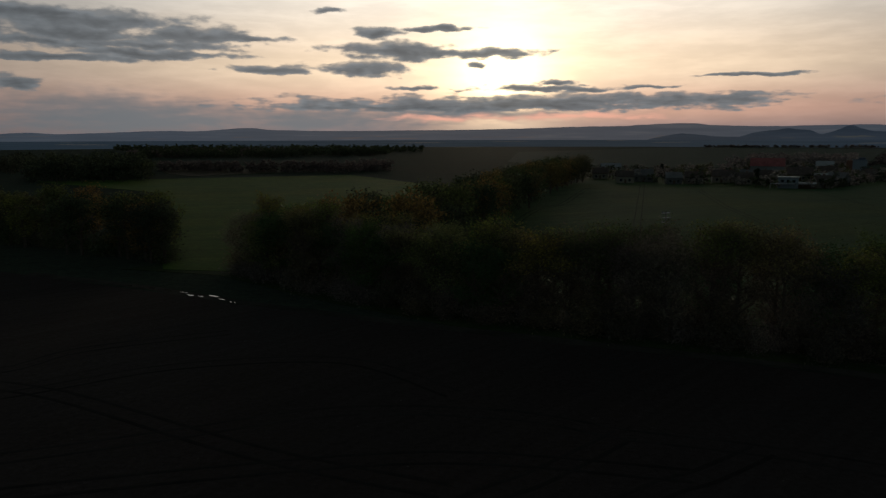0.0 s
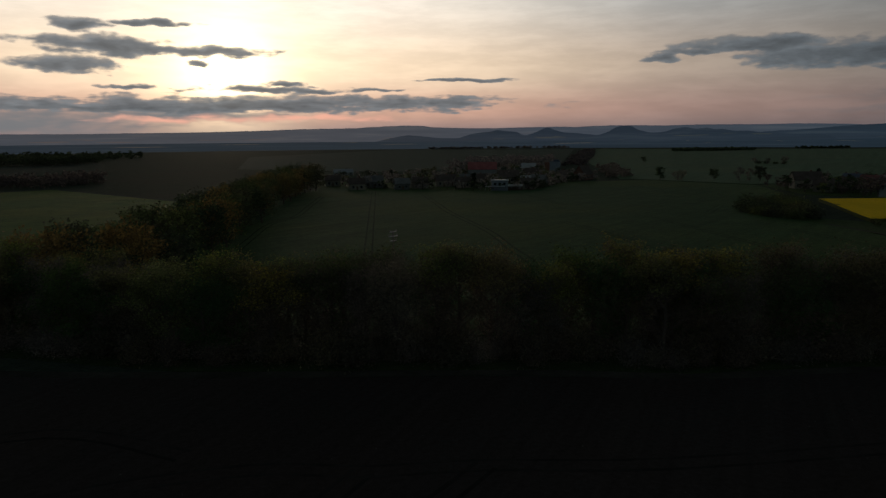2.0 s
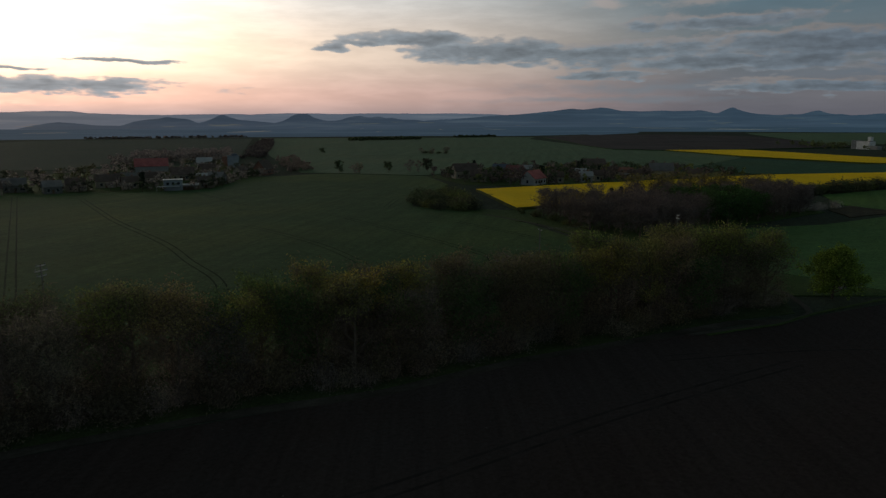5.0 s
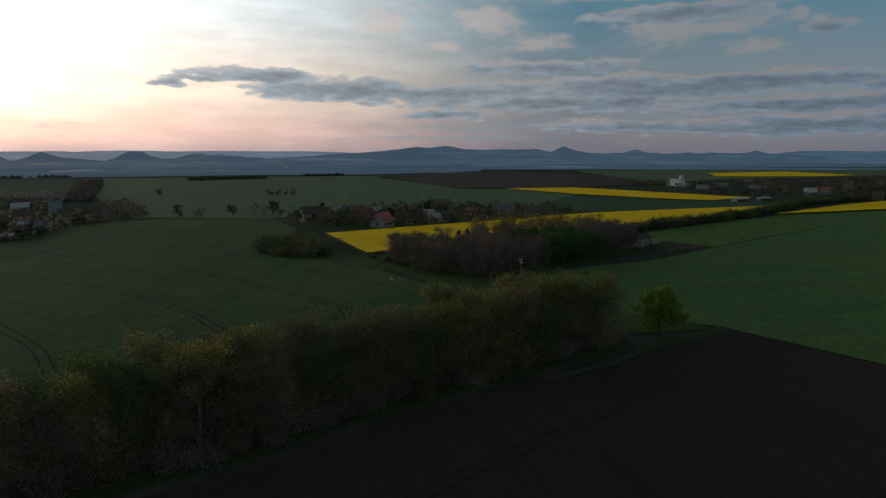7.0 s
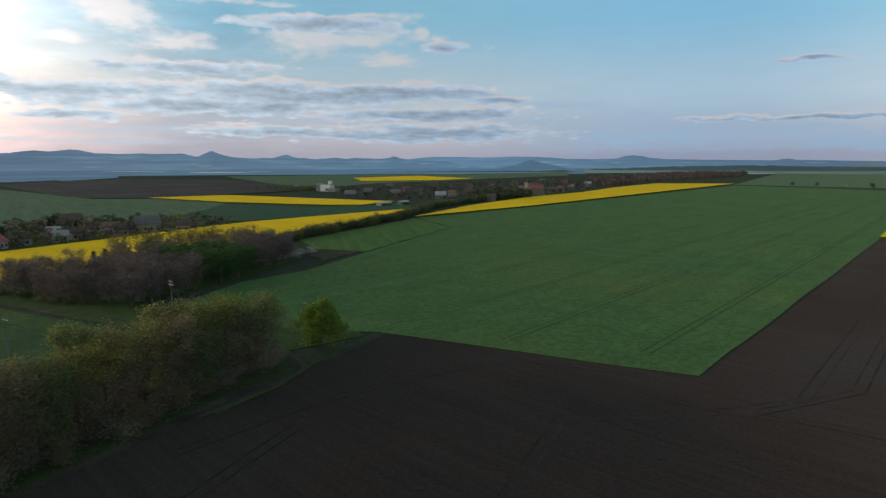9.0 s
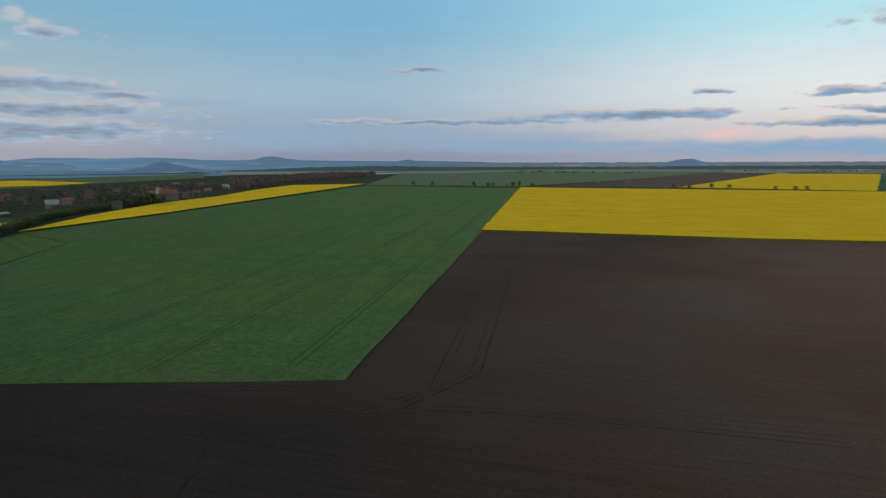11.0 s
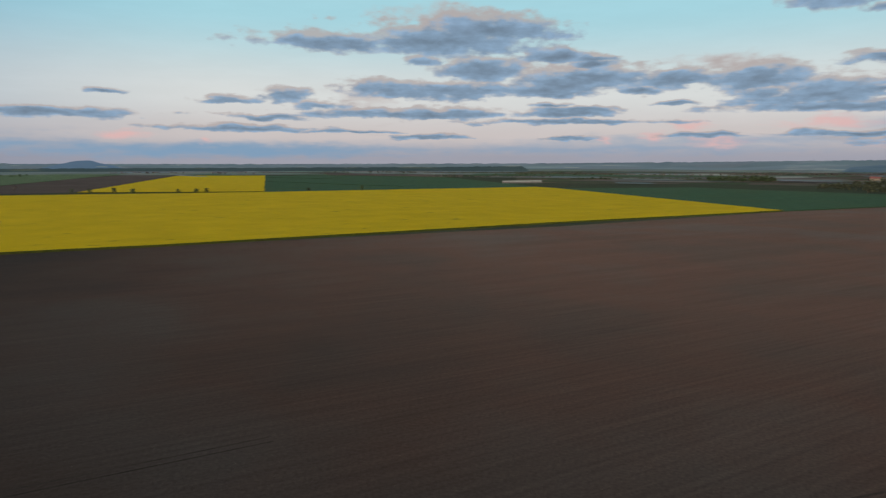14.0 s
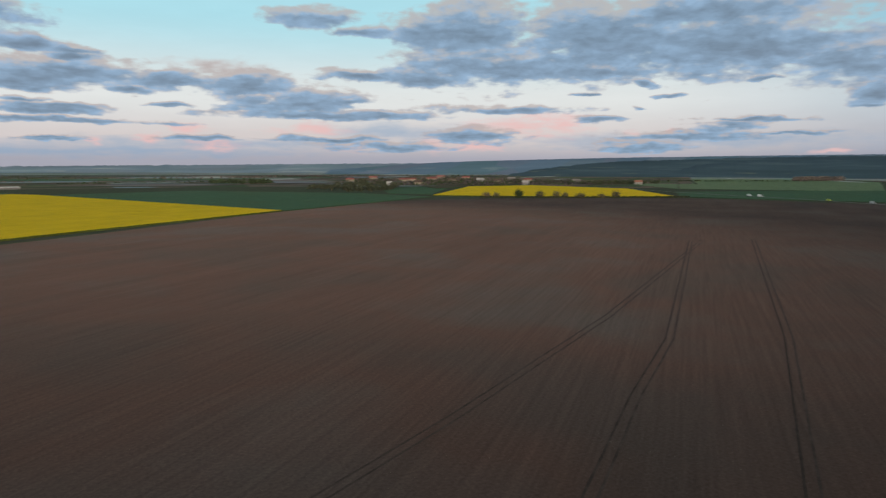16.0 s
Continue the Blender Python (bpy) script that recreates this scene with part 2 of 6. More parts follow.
for a, e, w, h in ((5.5, 3.1, 6.0, 0.7), (-4.0, 2.2, 9.0, 0.55), (-13.0, 2.4, 7.0, 0.45), (-16.0, 1.8, 10.0, 0.35), (4.0, 4.6, 6.0, 0.4), (-2.0, 1.2, 14.0, 0.4), (-20.0, 1.2, 12.0, 0.35)):
    veil(a, e, w, h)
# grey banks low over the plain
for a, e, w, h in ((127.0, 1.3, 14.0, 1.45), (113.0, 1.2, 11.0, 1.0), (101.0, 1.8, 10.0, 0.40), (-45.0, 0.9, 15.0, 0.55), (-24.0, 1.2, 11.0, 0.5), (-2.0, 1.9, 9.0, 0.5)):
    patch("bank", a, e, w, h)
# clouds higher up: scattered by noise alone
high = wmath("MULTIPLY", wrange(el, 13.0, 20.0), wrange(ragged, 0.50, 0.62))


def depth_of(kind, gain):
    v = wmath("SUBTRACT", 1.0, fields[kind])
    v = wmath("ADD", v, wmath("MULTIPLY", wmath("SUBTRACT", ragged, 0.5), gain))
    v = wmath("ADD", v, wmath("MULTIPLY", wmath("SUBTRACT", puffs, 0.5), gain * 0.42))
    v = wmath("ADD", v, wmath("MULTIPLY", wmath("SUBTRACT", wisps, 0.5), gain * 0.5))
    v = wmath("ADD", v, wmath("MULTIPLY", wmath("SUBTRACT", fine, 0.5), gain * 0.2))
    return v


def cover(kind, gain, soft):
    return wrange(depth_of(kind, gain), 0.0, soft)


thick = depth_of("dark", 1.25)
hull = cover("body", 1.25, 0.42)
dark = wmath("MAXIMUM", wrange(thick, 0.02, 0.50), wmath("MULTIPLY", high, 0.7))
thin = cover("veil", 0.7, 1.1)
bright = cover("bright", 1.8, 1.0)
pink = cover("pink", 1.5, 1.15)
bank = cover("bank", 0.5, 0.9)
d_col = wmix(wrange(off, 20, 60), (0.92, 0.99, 1.06), (0.46, 0.57, 0.66))
d_col = wmix(wrange(off, 50, 90), d_col, (0.27, 0.38, 0.51))
d_col = wmix(wrange(off, 85, 145), d_col, (0.225, 0.36, 0.52))
b_col = wmix(wrange(off, 38, 82), (1.75, 1.48, 1.36), (0.72, 0.66, 0.64))
b_col = wmix(wrange(off, 85, 145), b_col, (0.66, 0.58, 0.57))
p_col = wmix(wrange(off, 40, 120), (6.5, 3.2, 2.3), (0.98, 0.62, 0.60))
body = wscale(d_col, wmath("MULTIPLY", wrange(thick, 0.1, 1.0, 1.42, 0.88), wmath("MULTIPLY", wrange(puffs, 0.3, 0.7, 0.86, 1.16), wrange(fine, 0.3, 0.7, 0.90, 1.10))))
sky0 = wmix(wmath("MULTIPLY", thin, 0.62), clear, wscale(d_col, 1.25))
sky0 = wmix(wmath("MULTIPLY", bank, 0.9), sky0, wscale(d_col, 1.25))
sky = wmix(wmath("MULTIPLY", bright, 0.62), sky0, b_col)
sky = wmix(wmath("MULTIPLY", pink, 0.85), sky, p_col)
sky = wmix(wmath("MULTIPLY", hull, 0.80), sky, wmix(wrange(off, 35, 75), wscale(d_col, 1.25), wscale(b_col, 0.88)))
sky = wmix(wmath("MULTIPLY", dark, 0.88), sky, body)
# above and below the seen band the physical sky takes over
nishita = wnode("ShaderNodeTexSky", sky_type="NISHITA", sun_disc=False, sun_elevation=radians(SUN_EL), sun_rotation=radians(-SUN_AZ), altitude=250.0, air_density=1.0, dust_density=2.0, ozone_density=1.2)
upper = wmix(wmath("MULTIPLY", high, 0.5), wvec("MULTIPLY", nishita.outputs[0], (0.50, 0.42, 0.31)), d_col)
total = wmix(wrange(el, 14.0, 30.0), sky, upper)
back = wnode("ShaderNodeBackground", total, 1.0)
wt.links.new(back.outputs[0], wnode("ShaderNodeOutputWorld").inputs[0])

sun = new("sun", bpy.data.lights.new("sun", "SUN"))
sun.data.energy, sun.data.angle, sun.data.color = 1.0, radians(10), (1.0, 0.80, 0.60)
sun.matrix_world = look((0, 0, 0), (math.sin(radians(SUN_AZ)) * 1.0, -math.cos(radians(SUN_AZ)), -math.tan(radians(SUN_EL + 2))))

# ---- materials ----
def material(name, rough=0.9, spec=0.2, coarse=1.0):
    m = bpy.data.materials.new(name)
    m.use_nodes = True
    b = m.node_tree.nodes["Principled BSDF"]
    b.inputs["Roughness"].default_value = rough
    b.inputs["Specular IOR Level"].default_value = spec
    b.inputs["Diffuse Roughness"].default_value = coarse
    return m, m.node_tree, b


def node(nt, kind, *links, **props):
    n = nt.nodes.new(kind)
    for key, value in props.items():
        setattr(n, key, value)
    for i, v in enumerate(links):
        if v is None:
            continue
        if isinstance(v, bpy.types.NodeSocket):
            nt.links.new(v, n.inputs[i])
        else:
            n.inputs[i].default_value = v
    return n


def place(nt, scale=(1, 1, 1), turn=0.0, shift=(0, 0, 0)):
    """World place of the shaded point, turned about z and scaled."""
    p = node(nt, "ShaderNodeNewGeometry").outputs["Position"]
    m = node(nt, "ShaderNodeMapping", p, vector_type="TEXTURE")
    m.inputs["Location"].default_value = shift
    m.inputs["Rotation"].default_value = (0, 0, turn)
    m.inputs["Scale"].default_value = [1 / v for v in scale]
    return m.outputs[0]


def grain(nt, vec, scale, detail=6.0, rough=0.6):
    return node(nt, "ShaderNodeTexNoise", vec, None, scale, detail, rough).outputs[0]


def ramp(nt, fac, *stops):
    r = node(nt, "ShaderNodeValToRGB", fac)
    while len(r.color_ramp.elements) < len(stops):
        r.color_ramp.elements.new(0.5)
    for e, (p, c) in zip(r.color_ramp.elements, stops):
        e.position, e.color = p, (*c, 1)
    return r.outputs[0]


def mixed(nt, f, a, b, mode="MIX"):
    n = node(nt, "ShaderNodeMix", data_type="RGBA", blend_type=mode)
    for sock, v in ((n.inputs[0], f), (n.inputs[6], a), (n.inputs[7], b)):
        if isinstance(v, bpy.types.NodeSocket):
            nt.links.new(v, sock)
        elif isinstance(v, tuple):
            sock.default_value = (*v, 1)
        else:
            sock.default_value = v
    return n.outputs[2]


def bump(nt, b, height, strength, distance):
    n = node(nt, "ShaderNodeBump", strength, distance)
    nt.links.new(height, n.inputs["Height"])
    nt.links.new(n.outputs[0], b.inputs["Normal"])


ROW_TURN = math.atan2(-0.689, -0.725)  # drill direction of the ploughed field


def ploughed(name, dark, light, turn=ROW_TURN, red=(0.075, 0.042, 0.032), paler_patch=False):
    m, nt, b = material(name, 0.95, 0.04)
    big = grain(nt, place(nt, shift=(370, 140, 0)), 0.011, 4.0, 0.55)
    rows = grain(nt, place(nt, (0.02, 0.9, 1), turn), 1.0, 5.0, 0.6)
    wide = grain(nt, place(nt, (0.004, 0.06, 1), turn), 1.0, 4.0, 0.55)
    clods = grain(nt, place(nt), 1.7, 8.0, 0.7)
    stones = grain(nt, place(nt), 3.1, 2.0, 0.5)
    c = ramp(nt, big, (0.35, dark), (0.5, red), (0.66, light))
    if paler_patch:  # paler, redder tone over an oval stretch of the field
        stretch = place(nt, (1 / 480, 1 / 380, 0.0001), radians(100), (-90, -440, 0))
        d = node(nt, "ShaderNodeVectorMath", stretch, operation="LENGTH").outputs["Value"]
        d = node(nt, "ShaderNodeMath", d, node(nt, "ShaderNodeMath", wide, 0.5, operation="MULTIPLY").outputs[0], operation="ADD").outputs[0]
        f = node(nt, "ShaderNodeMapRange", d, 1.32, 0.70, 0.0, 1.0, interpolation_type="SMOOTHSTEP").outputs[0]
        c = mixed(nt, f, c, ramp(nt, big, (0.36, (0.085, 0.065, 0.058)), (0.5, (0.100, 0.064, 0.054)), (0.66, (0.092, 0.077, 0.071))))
    c = mixed(nt, 0.36, c, ramp(nt, rows, (0.3, (0.55, 0.55, 0.55)), (0.7, (1.35, 1.35, 1.35))), "MULTIPLY")
    c = mixed(nt, 0.26, c, ramp(nt, wide, (0.35, (0.7, 0.7, 0.72)), (0.65, (1.3, 1.28, 1.25))), "MULTIPLY")
    c = mixed(nt, 0.55, c, ramp(nt, clods, (0.3, (0.45, 0.45, 0.45)), (0.7, (1.5, 1.5, 1.5))), "MULTIPLY")
    c = mixed(nt, ramp(nt, stones, (0.755, (0, 0, 0)), (0.775, (1, 1, 1))), c, (0.22, 0.20, 0.18))
    nt.links.new(c, b.inputs["Base Color"])
    bump(nt, b, clods, 0.8, 0.25)
    return m


def crop(name, dark, light, yellowish, turn=0.0, rough=0.85, row=0.35, gloss=0.03):
    m, nt, b = material(name, rough, gloss, 0.4)
    big = grain(nt, place(nt), 0.013, 5.0, 0.55)
    mid_ = grain(nt, place(nt), 0.09, 5.0, 0.6)
    rows = grain(nt, place(nt, (0.012, 0.30, 1), turn), 1.0, 4.0, 0.6)
    blades = grain(nt, place(nt), 2.4, 6.0, 0.75)
    tufts = grain(nt, place(nt), 0.55, 5.0, 0.7)
    c = ramp(nt, mid_, (0.3, dark), (0.68, light))
    c = mixed(nt, ramp(nt, big, (0.45, (0, 0, 0)), (0.7, (0.7, 0.7, 0.7))), c, yellowish)
    c = mixed(nt, row, c, ramp(nt, rows, (0.3, (0.5, 0.5, 0.5)), (0.7, (1.4, 1.4, 1.4))), "MULTIPLY")
    c = mixed(nt, 0.8, c, ramp(nt, blades, (0.3, (0.5, 0.5, 0.5)), (0.7, (1.5, 1.5, 1.5))), "MULTIPLY")
    c = mixed(nt, 0.7, c, ramp(nt, tufts, (0.3, (0.62, 0.60, 0.62)), (0.7, (1.38, 1.36, 1.3))), "MULTIPLY")
    nt.links.new(c, b.inputs["Base Color"])
    bump(nt, b, blades, 0.7, 0.15)
    return m


def patchwork(name):
    """Open farmland of small fields: ploughland, crops, grass and scrub, with haze lightening the colours."""
    m, nt, b = material(name, 0.95, 0.0, 0.4)
    cells = node(nt, "ShaderNodeTexVoronoi", place(nt, (0.0042, 0.0085, 0.01), 0.35), voronoi_dimensions="2D")
    cells.inputs["Scale"].default_value = 1.6
    lot = node(nt, "ShaderNodeSeparateXYZ", cells.outputs["Color"]).outputs[0]
    c = ramp(nt, lot, (0.0, (0.050, 0.060, 0.048)), (0.2, (0.060, 0.092, 0.052)), (0.4, (0.115, 0.086, 0.082)), (0.6, (0.092, 0.090, 0.080)), (0.8, (0.058, 0.066, 0.056)), (0.95, (0.125, 0.100, 0.090)))
    c = mixed(nt, 0.6, c, ramp(nt, grain(nt, place(nt), 0.02, 5.0, 0.6), (0.3, (0.7, 0.7, 0.7)), (0.7, (1.3, 1.3, 1.3))), "MULTIPLY")
    nt.links.new(c, b.inputs["Base Color"])
    return m


def rapeseed(name, turn=0.0):
    m, nt, b = material(name, 0.9, 0.03, 0.0)
    mid_ = grain(nt, place(nt), 0.03, 5.0, 0.6)
    rows = grain(nt, place(nt, (0.008, 0.16, 1), turn), 1.0, 5.0, 0.6)
    gaps = grain(nt, place(nt, (0.055, 0.11, 1), turn), 1.0, 3.0, 0.55)
    bloom = grain(nt, place(nt), 1.6, 7.0, 0.75)
    c = ramp(nt, mid_, (0.3, (0.64, 0.43, 0.008)), (0.7, (0.76, 0.515, 0.010)))
    c = mixed(nt, 0.16, c, ramp(nt, rows, (0.32, (0.62, 0.62, 0.6)), (0.6, (1.1, 1.1, 1.1))), "MULTIPLY")
    c = mixed(nt, 0.6, c, ramp(nt, bloom, (0.28, (0.5, 0.55, 0.5)), (0.6, (1.15, 1.15, 1.15))), "MULTIPLY")
    c = mixed(nt, ramp(nt, gaps, (0.285, (0.8, 0.8, 0.8)), (0.325, (0, 0, 0))), c, (0.16, 0.14, 0.02))
    nt.links.new(c, b.inputs["Base Color"])
    bump(nt, b, bloom, 0.8, 0.35)
    return m


def plain(name, colour, rough=0.8, spec=0.3, spread=0.25, scale=3.0, metal=0.0):
    """Painted, rendered or tiled surface with uneven tone."""
    m, nt, b = material(name, rough, spec)
    b.inputs["Metallic"].default_value = metal
    co = node(nt, "ShaderNodeTexCoord").outputs["Object"]
    g1, g2 = grain(nt, co, scale * 0.3, 4.0), grain(nt, co, scale * 3, 6.0, 0.7)
    rnd = node(nt, "ShaderNodeObjectInfo").outputs["Random"]
    lo, hi = 1 - spread, 1 + spread
    c = mixed(nt, 1.0, colour, ramp(nt, g1, (0.3, (lo,) * 3), (0.7, (hi,) * 3)), "MULTIPLY")
    c = mixed(nt, 0.6, c, ramp(nt, g2, (0.3, (lo,) * 3), (0.7, (hi,) * 3)), "MULTIPLY")
    c = mixed(nt, 1.0, c, ramp(nt, rnd, (0.0, (0.82,) * 3), (1.0, (1.15,) * 3)), "MULTIPLY")
    nt.links.new(c, b.inputs["Base Color"])
    bump(nt, b, g2, 0.3, 0.03)
    return m


def foliage(name, *tones):
    """Leaves: one tone a plant, by its random number, with light and dark leaves."""
    m, nt, b = material(name, 0.75, 0.2)
    rnd = node(nt, "ShaderNodeObjectInfo").outputs["Random"]
    leaf = node(nt, "ShaderNodeNewGeometry").outputs["Random Per Island"]
    n = len(tones)
    c = ramp(nt, rnd, *[(i / max(n - 1, 1), t) for i, t in enumerate(tones)])
    c = mixed(nt, 1.0, c, ramp(nt, leaf, (0.0, (0.45,) * 3), (0.6, (1.0,) * 3), (1.0, (1.7, 1.7, 1.5))), "MULTIPLY")
    nt.links.new(c, b.inputs["Base Color"])
    thin = node(nt, "ShaderNodeBsdfTranslucent", c)
    mix = node(nt, "ShaderNodeMixShader", 0.30, b.outputs[0], thin.outputs[0])
    nt.links.new(mix.outputs[0], nt.nodes["Material Output"].inputs[0])
    return m


def painted_haze(name, near, shade, vary=0.1, valley=0.0, quilt=0.0):
    """Far backdrop land: the evening air is painted as emitted colour, brighter towards the sun."""
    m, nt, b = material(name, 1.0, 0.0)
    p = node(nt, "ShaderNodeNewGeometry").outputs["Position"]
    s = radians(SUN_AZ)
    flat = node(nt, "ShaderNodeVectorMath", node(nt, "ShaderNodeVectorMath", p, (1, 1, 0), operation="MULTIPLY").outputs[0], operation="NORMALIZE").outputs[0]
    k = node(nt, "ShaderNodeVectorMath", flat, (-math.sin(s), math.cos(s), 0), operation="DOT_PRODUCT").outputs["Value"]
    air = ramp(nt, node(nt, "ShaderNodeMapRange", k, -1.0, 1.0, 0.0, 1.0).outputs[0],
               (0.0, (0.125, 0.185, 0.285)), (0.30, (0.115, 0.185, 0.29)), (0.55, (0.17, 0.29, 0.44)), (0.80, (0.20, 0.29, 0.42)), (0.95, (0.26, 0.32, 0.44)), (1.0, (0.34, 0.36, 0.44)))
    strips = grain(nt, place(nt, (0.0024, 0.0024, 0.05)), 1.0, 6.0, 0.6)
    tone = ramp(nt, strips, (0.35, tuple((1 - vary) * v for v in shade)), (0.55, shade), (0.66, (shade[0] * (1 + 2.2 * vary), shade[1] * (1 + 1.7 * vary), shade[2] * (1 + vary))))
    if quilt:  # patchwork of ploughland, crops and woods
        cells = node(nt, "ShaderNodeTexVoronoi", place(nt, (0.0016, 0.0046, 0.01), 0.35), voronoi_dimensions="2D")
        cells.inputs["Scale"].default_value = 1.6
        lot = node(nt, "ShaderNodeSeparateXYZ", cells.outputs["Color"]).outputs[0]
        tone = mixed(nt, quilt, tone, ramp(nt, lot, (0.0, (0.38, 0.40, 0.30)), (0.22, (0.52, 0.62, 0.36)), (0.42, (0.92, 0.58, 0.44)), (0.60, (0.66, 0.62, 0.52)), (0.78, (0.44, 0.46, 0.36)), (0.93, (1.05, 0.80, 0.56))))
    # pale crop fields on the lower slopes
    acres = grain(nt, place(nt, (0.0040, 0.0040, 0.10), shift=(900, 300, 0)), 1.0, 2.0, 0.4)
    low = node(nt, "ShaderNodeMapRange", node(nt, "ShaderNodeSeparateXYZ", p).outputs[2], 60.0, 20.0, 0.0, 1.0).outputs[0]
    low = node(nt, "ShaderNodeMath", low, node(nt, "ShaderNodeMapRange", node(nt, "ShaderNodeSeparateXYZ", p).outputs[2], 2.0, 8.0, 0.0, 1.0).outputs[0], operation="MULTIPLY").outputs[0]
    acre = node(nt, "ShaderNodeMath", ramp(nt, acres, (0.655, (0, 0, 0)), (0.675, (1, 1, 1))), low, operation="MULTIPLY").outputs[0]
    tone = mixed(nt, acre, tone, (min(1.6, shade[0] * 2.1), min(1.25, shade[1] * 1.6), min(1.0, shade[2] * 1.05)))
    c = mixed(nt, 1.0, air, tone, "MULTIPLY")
    # valley mist painted in: the emitted colour pales low on the slopes
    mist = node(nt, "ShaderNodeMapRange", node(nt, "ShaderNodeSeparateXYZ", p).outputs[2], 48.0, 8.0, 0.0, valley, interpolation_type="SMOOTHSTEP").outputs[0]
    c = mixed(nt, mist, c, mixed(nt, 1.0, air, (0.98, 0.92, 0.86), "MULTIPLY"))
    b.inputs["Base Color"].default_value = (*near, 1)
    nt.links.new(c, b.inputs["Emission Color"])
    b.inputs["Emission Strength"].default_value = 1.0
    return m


SOIL = ploughed("ploughed_soil", (0.034, 0.029, 0.028), (0.053, 0.045, 0.043), red=(0.047, 0.035, 0.031), paler_patch=True)
# far soil, its tones lifted to stand for airlight
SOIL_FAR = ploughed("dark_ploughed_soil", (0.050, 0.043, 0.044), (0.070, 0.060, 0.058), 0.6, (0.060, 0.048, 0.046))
WHEAT = crop("young_wheat", (0.052, 0.108, 0.040), (0.070, 0.140, 0.050), (0.088, 0.134, 0.040), math.radians(-37.6), row=0.2)
# darker copy of the wheat: its backlit dimness is set into the green
WHEAT_W = crop("young_wheat_backlit", (0.036, 0.072, 0.032), (0.052, 0.096, 0.042), (0.078, 0.108, 0.034), 0.5, gloss=0.02)
WHEAT_DARK = crop("dense_barley", (0.029, 0.070, 0.042), (0.042, 0.090, 0.052), (0.048, 0.080, 0.042), 0.9)
PADDOCK = crop("paddock_grass", (0.056, 0.116, 0.034), (0.076, 0.142, 0.042), (0.092, 0.138, 0.036), 0.2)
# wheat green paled and greyed by haze mixed into the colour
WHEAT_HAZED = crop("hazed_wheat", (0.080, 0.124, 0.074), (0.100, 0.152, 0.092), (0.112, 0.148, 0.084), 0.6, gloss=0.014)
VERGE = crop("bare_verge", (0.028, 0.044, 0.018), (0.044, 0.060, 0.028), (0.050, 0.062, 0.024), 0.0, row=0.1)
MEADOW = crop("meadow", (0.046, 0.096, 0.019), (0.080, 0.132, 0.027), (0.110, 0.132, 0.022), 0.2)
PALE_FIELD = crop("pale_green_field", (0.046, 0.056, 0.046), (0.060, 0.070, 0.056), (0.064, 0.068, 0.052), 0.3, gloss=0.0025)
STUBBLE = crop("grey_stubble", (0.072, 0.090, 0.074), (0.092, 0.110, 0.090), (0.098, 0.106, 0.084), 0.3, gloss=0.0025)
GROUND = crop("open_country", (0.038, 0.052, 0.038), (0.050, 0.062, 0.046), (0.054, 0.058, 0.044), 0.4, row=0.2, gloss=0.0025)
RAPE = rapeseed("rapeseed_bloom", ROW_TURN)
GRASS = crop("rough_grass", (0.032, 0.060, 0.018), (0.050, 0.080, 0.026), (0.062, 0.074, 0.030), 0.0, row=0.1)
DIRT = plain("dirt_track", (0.047, 0.042, 0.034), 0.95, 0.1, 0.35, 0.6)
RUT_SOFT = plain("faintly_flattened_crop", (0.026, 0.058, 0.024), 0.95, 0.03, 0.3, 0.8)
RUT_GREEN = plain("flattened_crop", (0.013, 0.028, 0.012), 0.95, 0.03, 0.3, 0.8)
TRACK = plain("worn_grass_track", (0.042, 0.037, 0.030), 0.95, 0.03, 0.4, 0.5)
FALLOW = crop("weedy_fallow", (0.034, 0.036, 0.022), (0.056, 0.050, 0.032), (0.060, 0.048, 0.034), 0.2)
TWIGS_OLIVE = foliage("olive_twigs", (0.158, 0.118, 0.092), (0.200, 0.148, 0.118), (0.116, 0.100, 0.072), (0.200, 0.160, 0.092), (0.138, 0.102, 0.086))
MUD_SOFT = plain("faint_wheel_rut", (0.038, 0.032, 0.030), 0.95, 0.03, 0.35, 0.8)
MUD = plain("wheel_rut", (0.031, 0.026, 0.024), 0.95, 0.03, 0.3, 0.8)
ASPHALT = plain("asphalt", (0.09, 0.09, 0.095), 0.85, 0.25, 0.25, 0.5)
BARK = plain("bark", (0.128, 0.099, 0.078), 0.95, 0.1, 0.35, 2.0)
STEMS = plain("rapeseed_stems", (0.070, 0.082, 0.016), 0.9, 0.1, 0.3, 1.0)
GREEN_EDGE = plain("crop_edge", (0.028, 0.060, 0.018), 0.9, 0.1, 0.3, 1.0)
LEAF = foliage("spring_leaves", (0.114, 0.138, 0.054), (0.128, 0.162, 0.052), (0.130, 0.118, 0.074), (0.182, 0.192, 0.054), (0.098, 0.126, 0.054), (0.148, 0.132, 0.066), (0.118, 0.150, 0.066))
LEAF_BUD = foliage("yellowish_buds", (0.235, 0.185, 0.065), (0.200, 0.170, 0.070), (0.250, 0.175, 0.075))
LEAF_FRESH = foliage("fresh_belt_leaves", (0.088, 0.150, 0.046), (0.070, 0.128, 0.050), (0.120, 0.165, 0.045))
LEAF_GROVE = foliage("fresh_grove_leaves", (0.052, 0.125, 0.032), (0.065, 0.115, 0.036))
LEAF_DARK = foliage("dark_leaves", (0.060, 0.088, 0.042), (0.080, 0.104, 0.050), (0.074, 0.080, 0.052))
LEAF_WILLOW = foliage("willow_leaves", (0.160, 0.235, 0.034), (0.165, 0.235, 0.034))
TWIGS = foliage("bare_twigs", (0.205, 0.166, 0.155), (0.230, 0.182, 0.160), (0.180, 0.156, 0.148), (0.245, 0.205, 0.145))
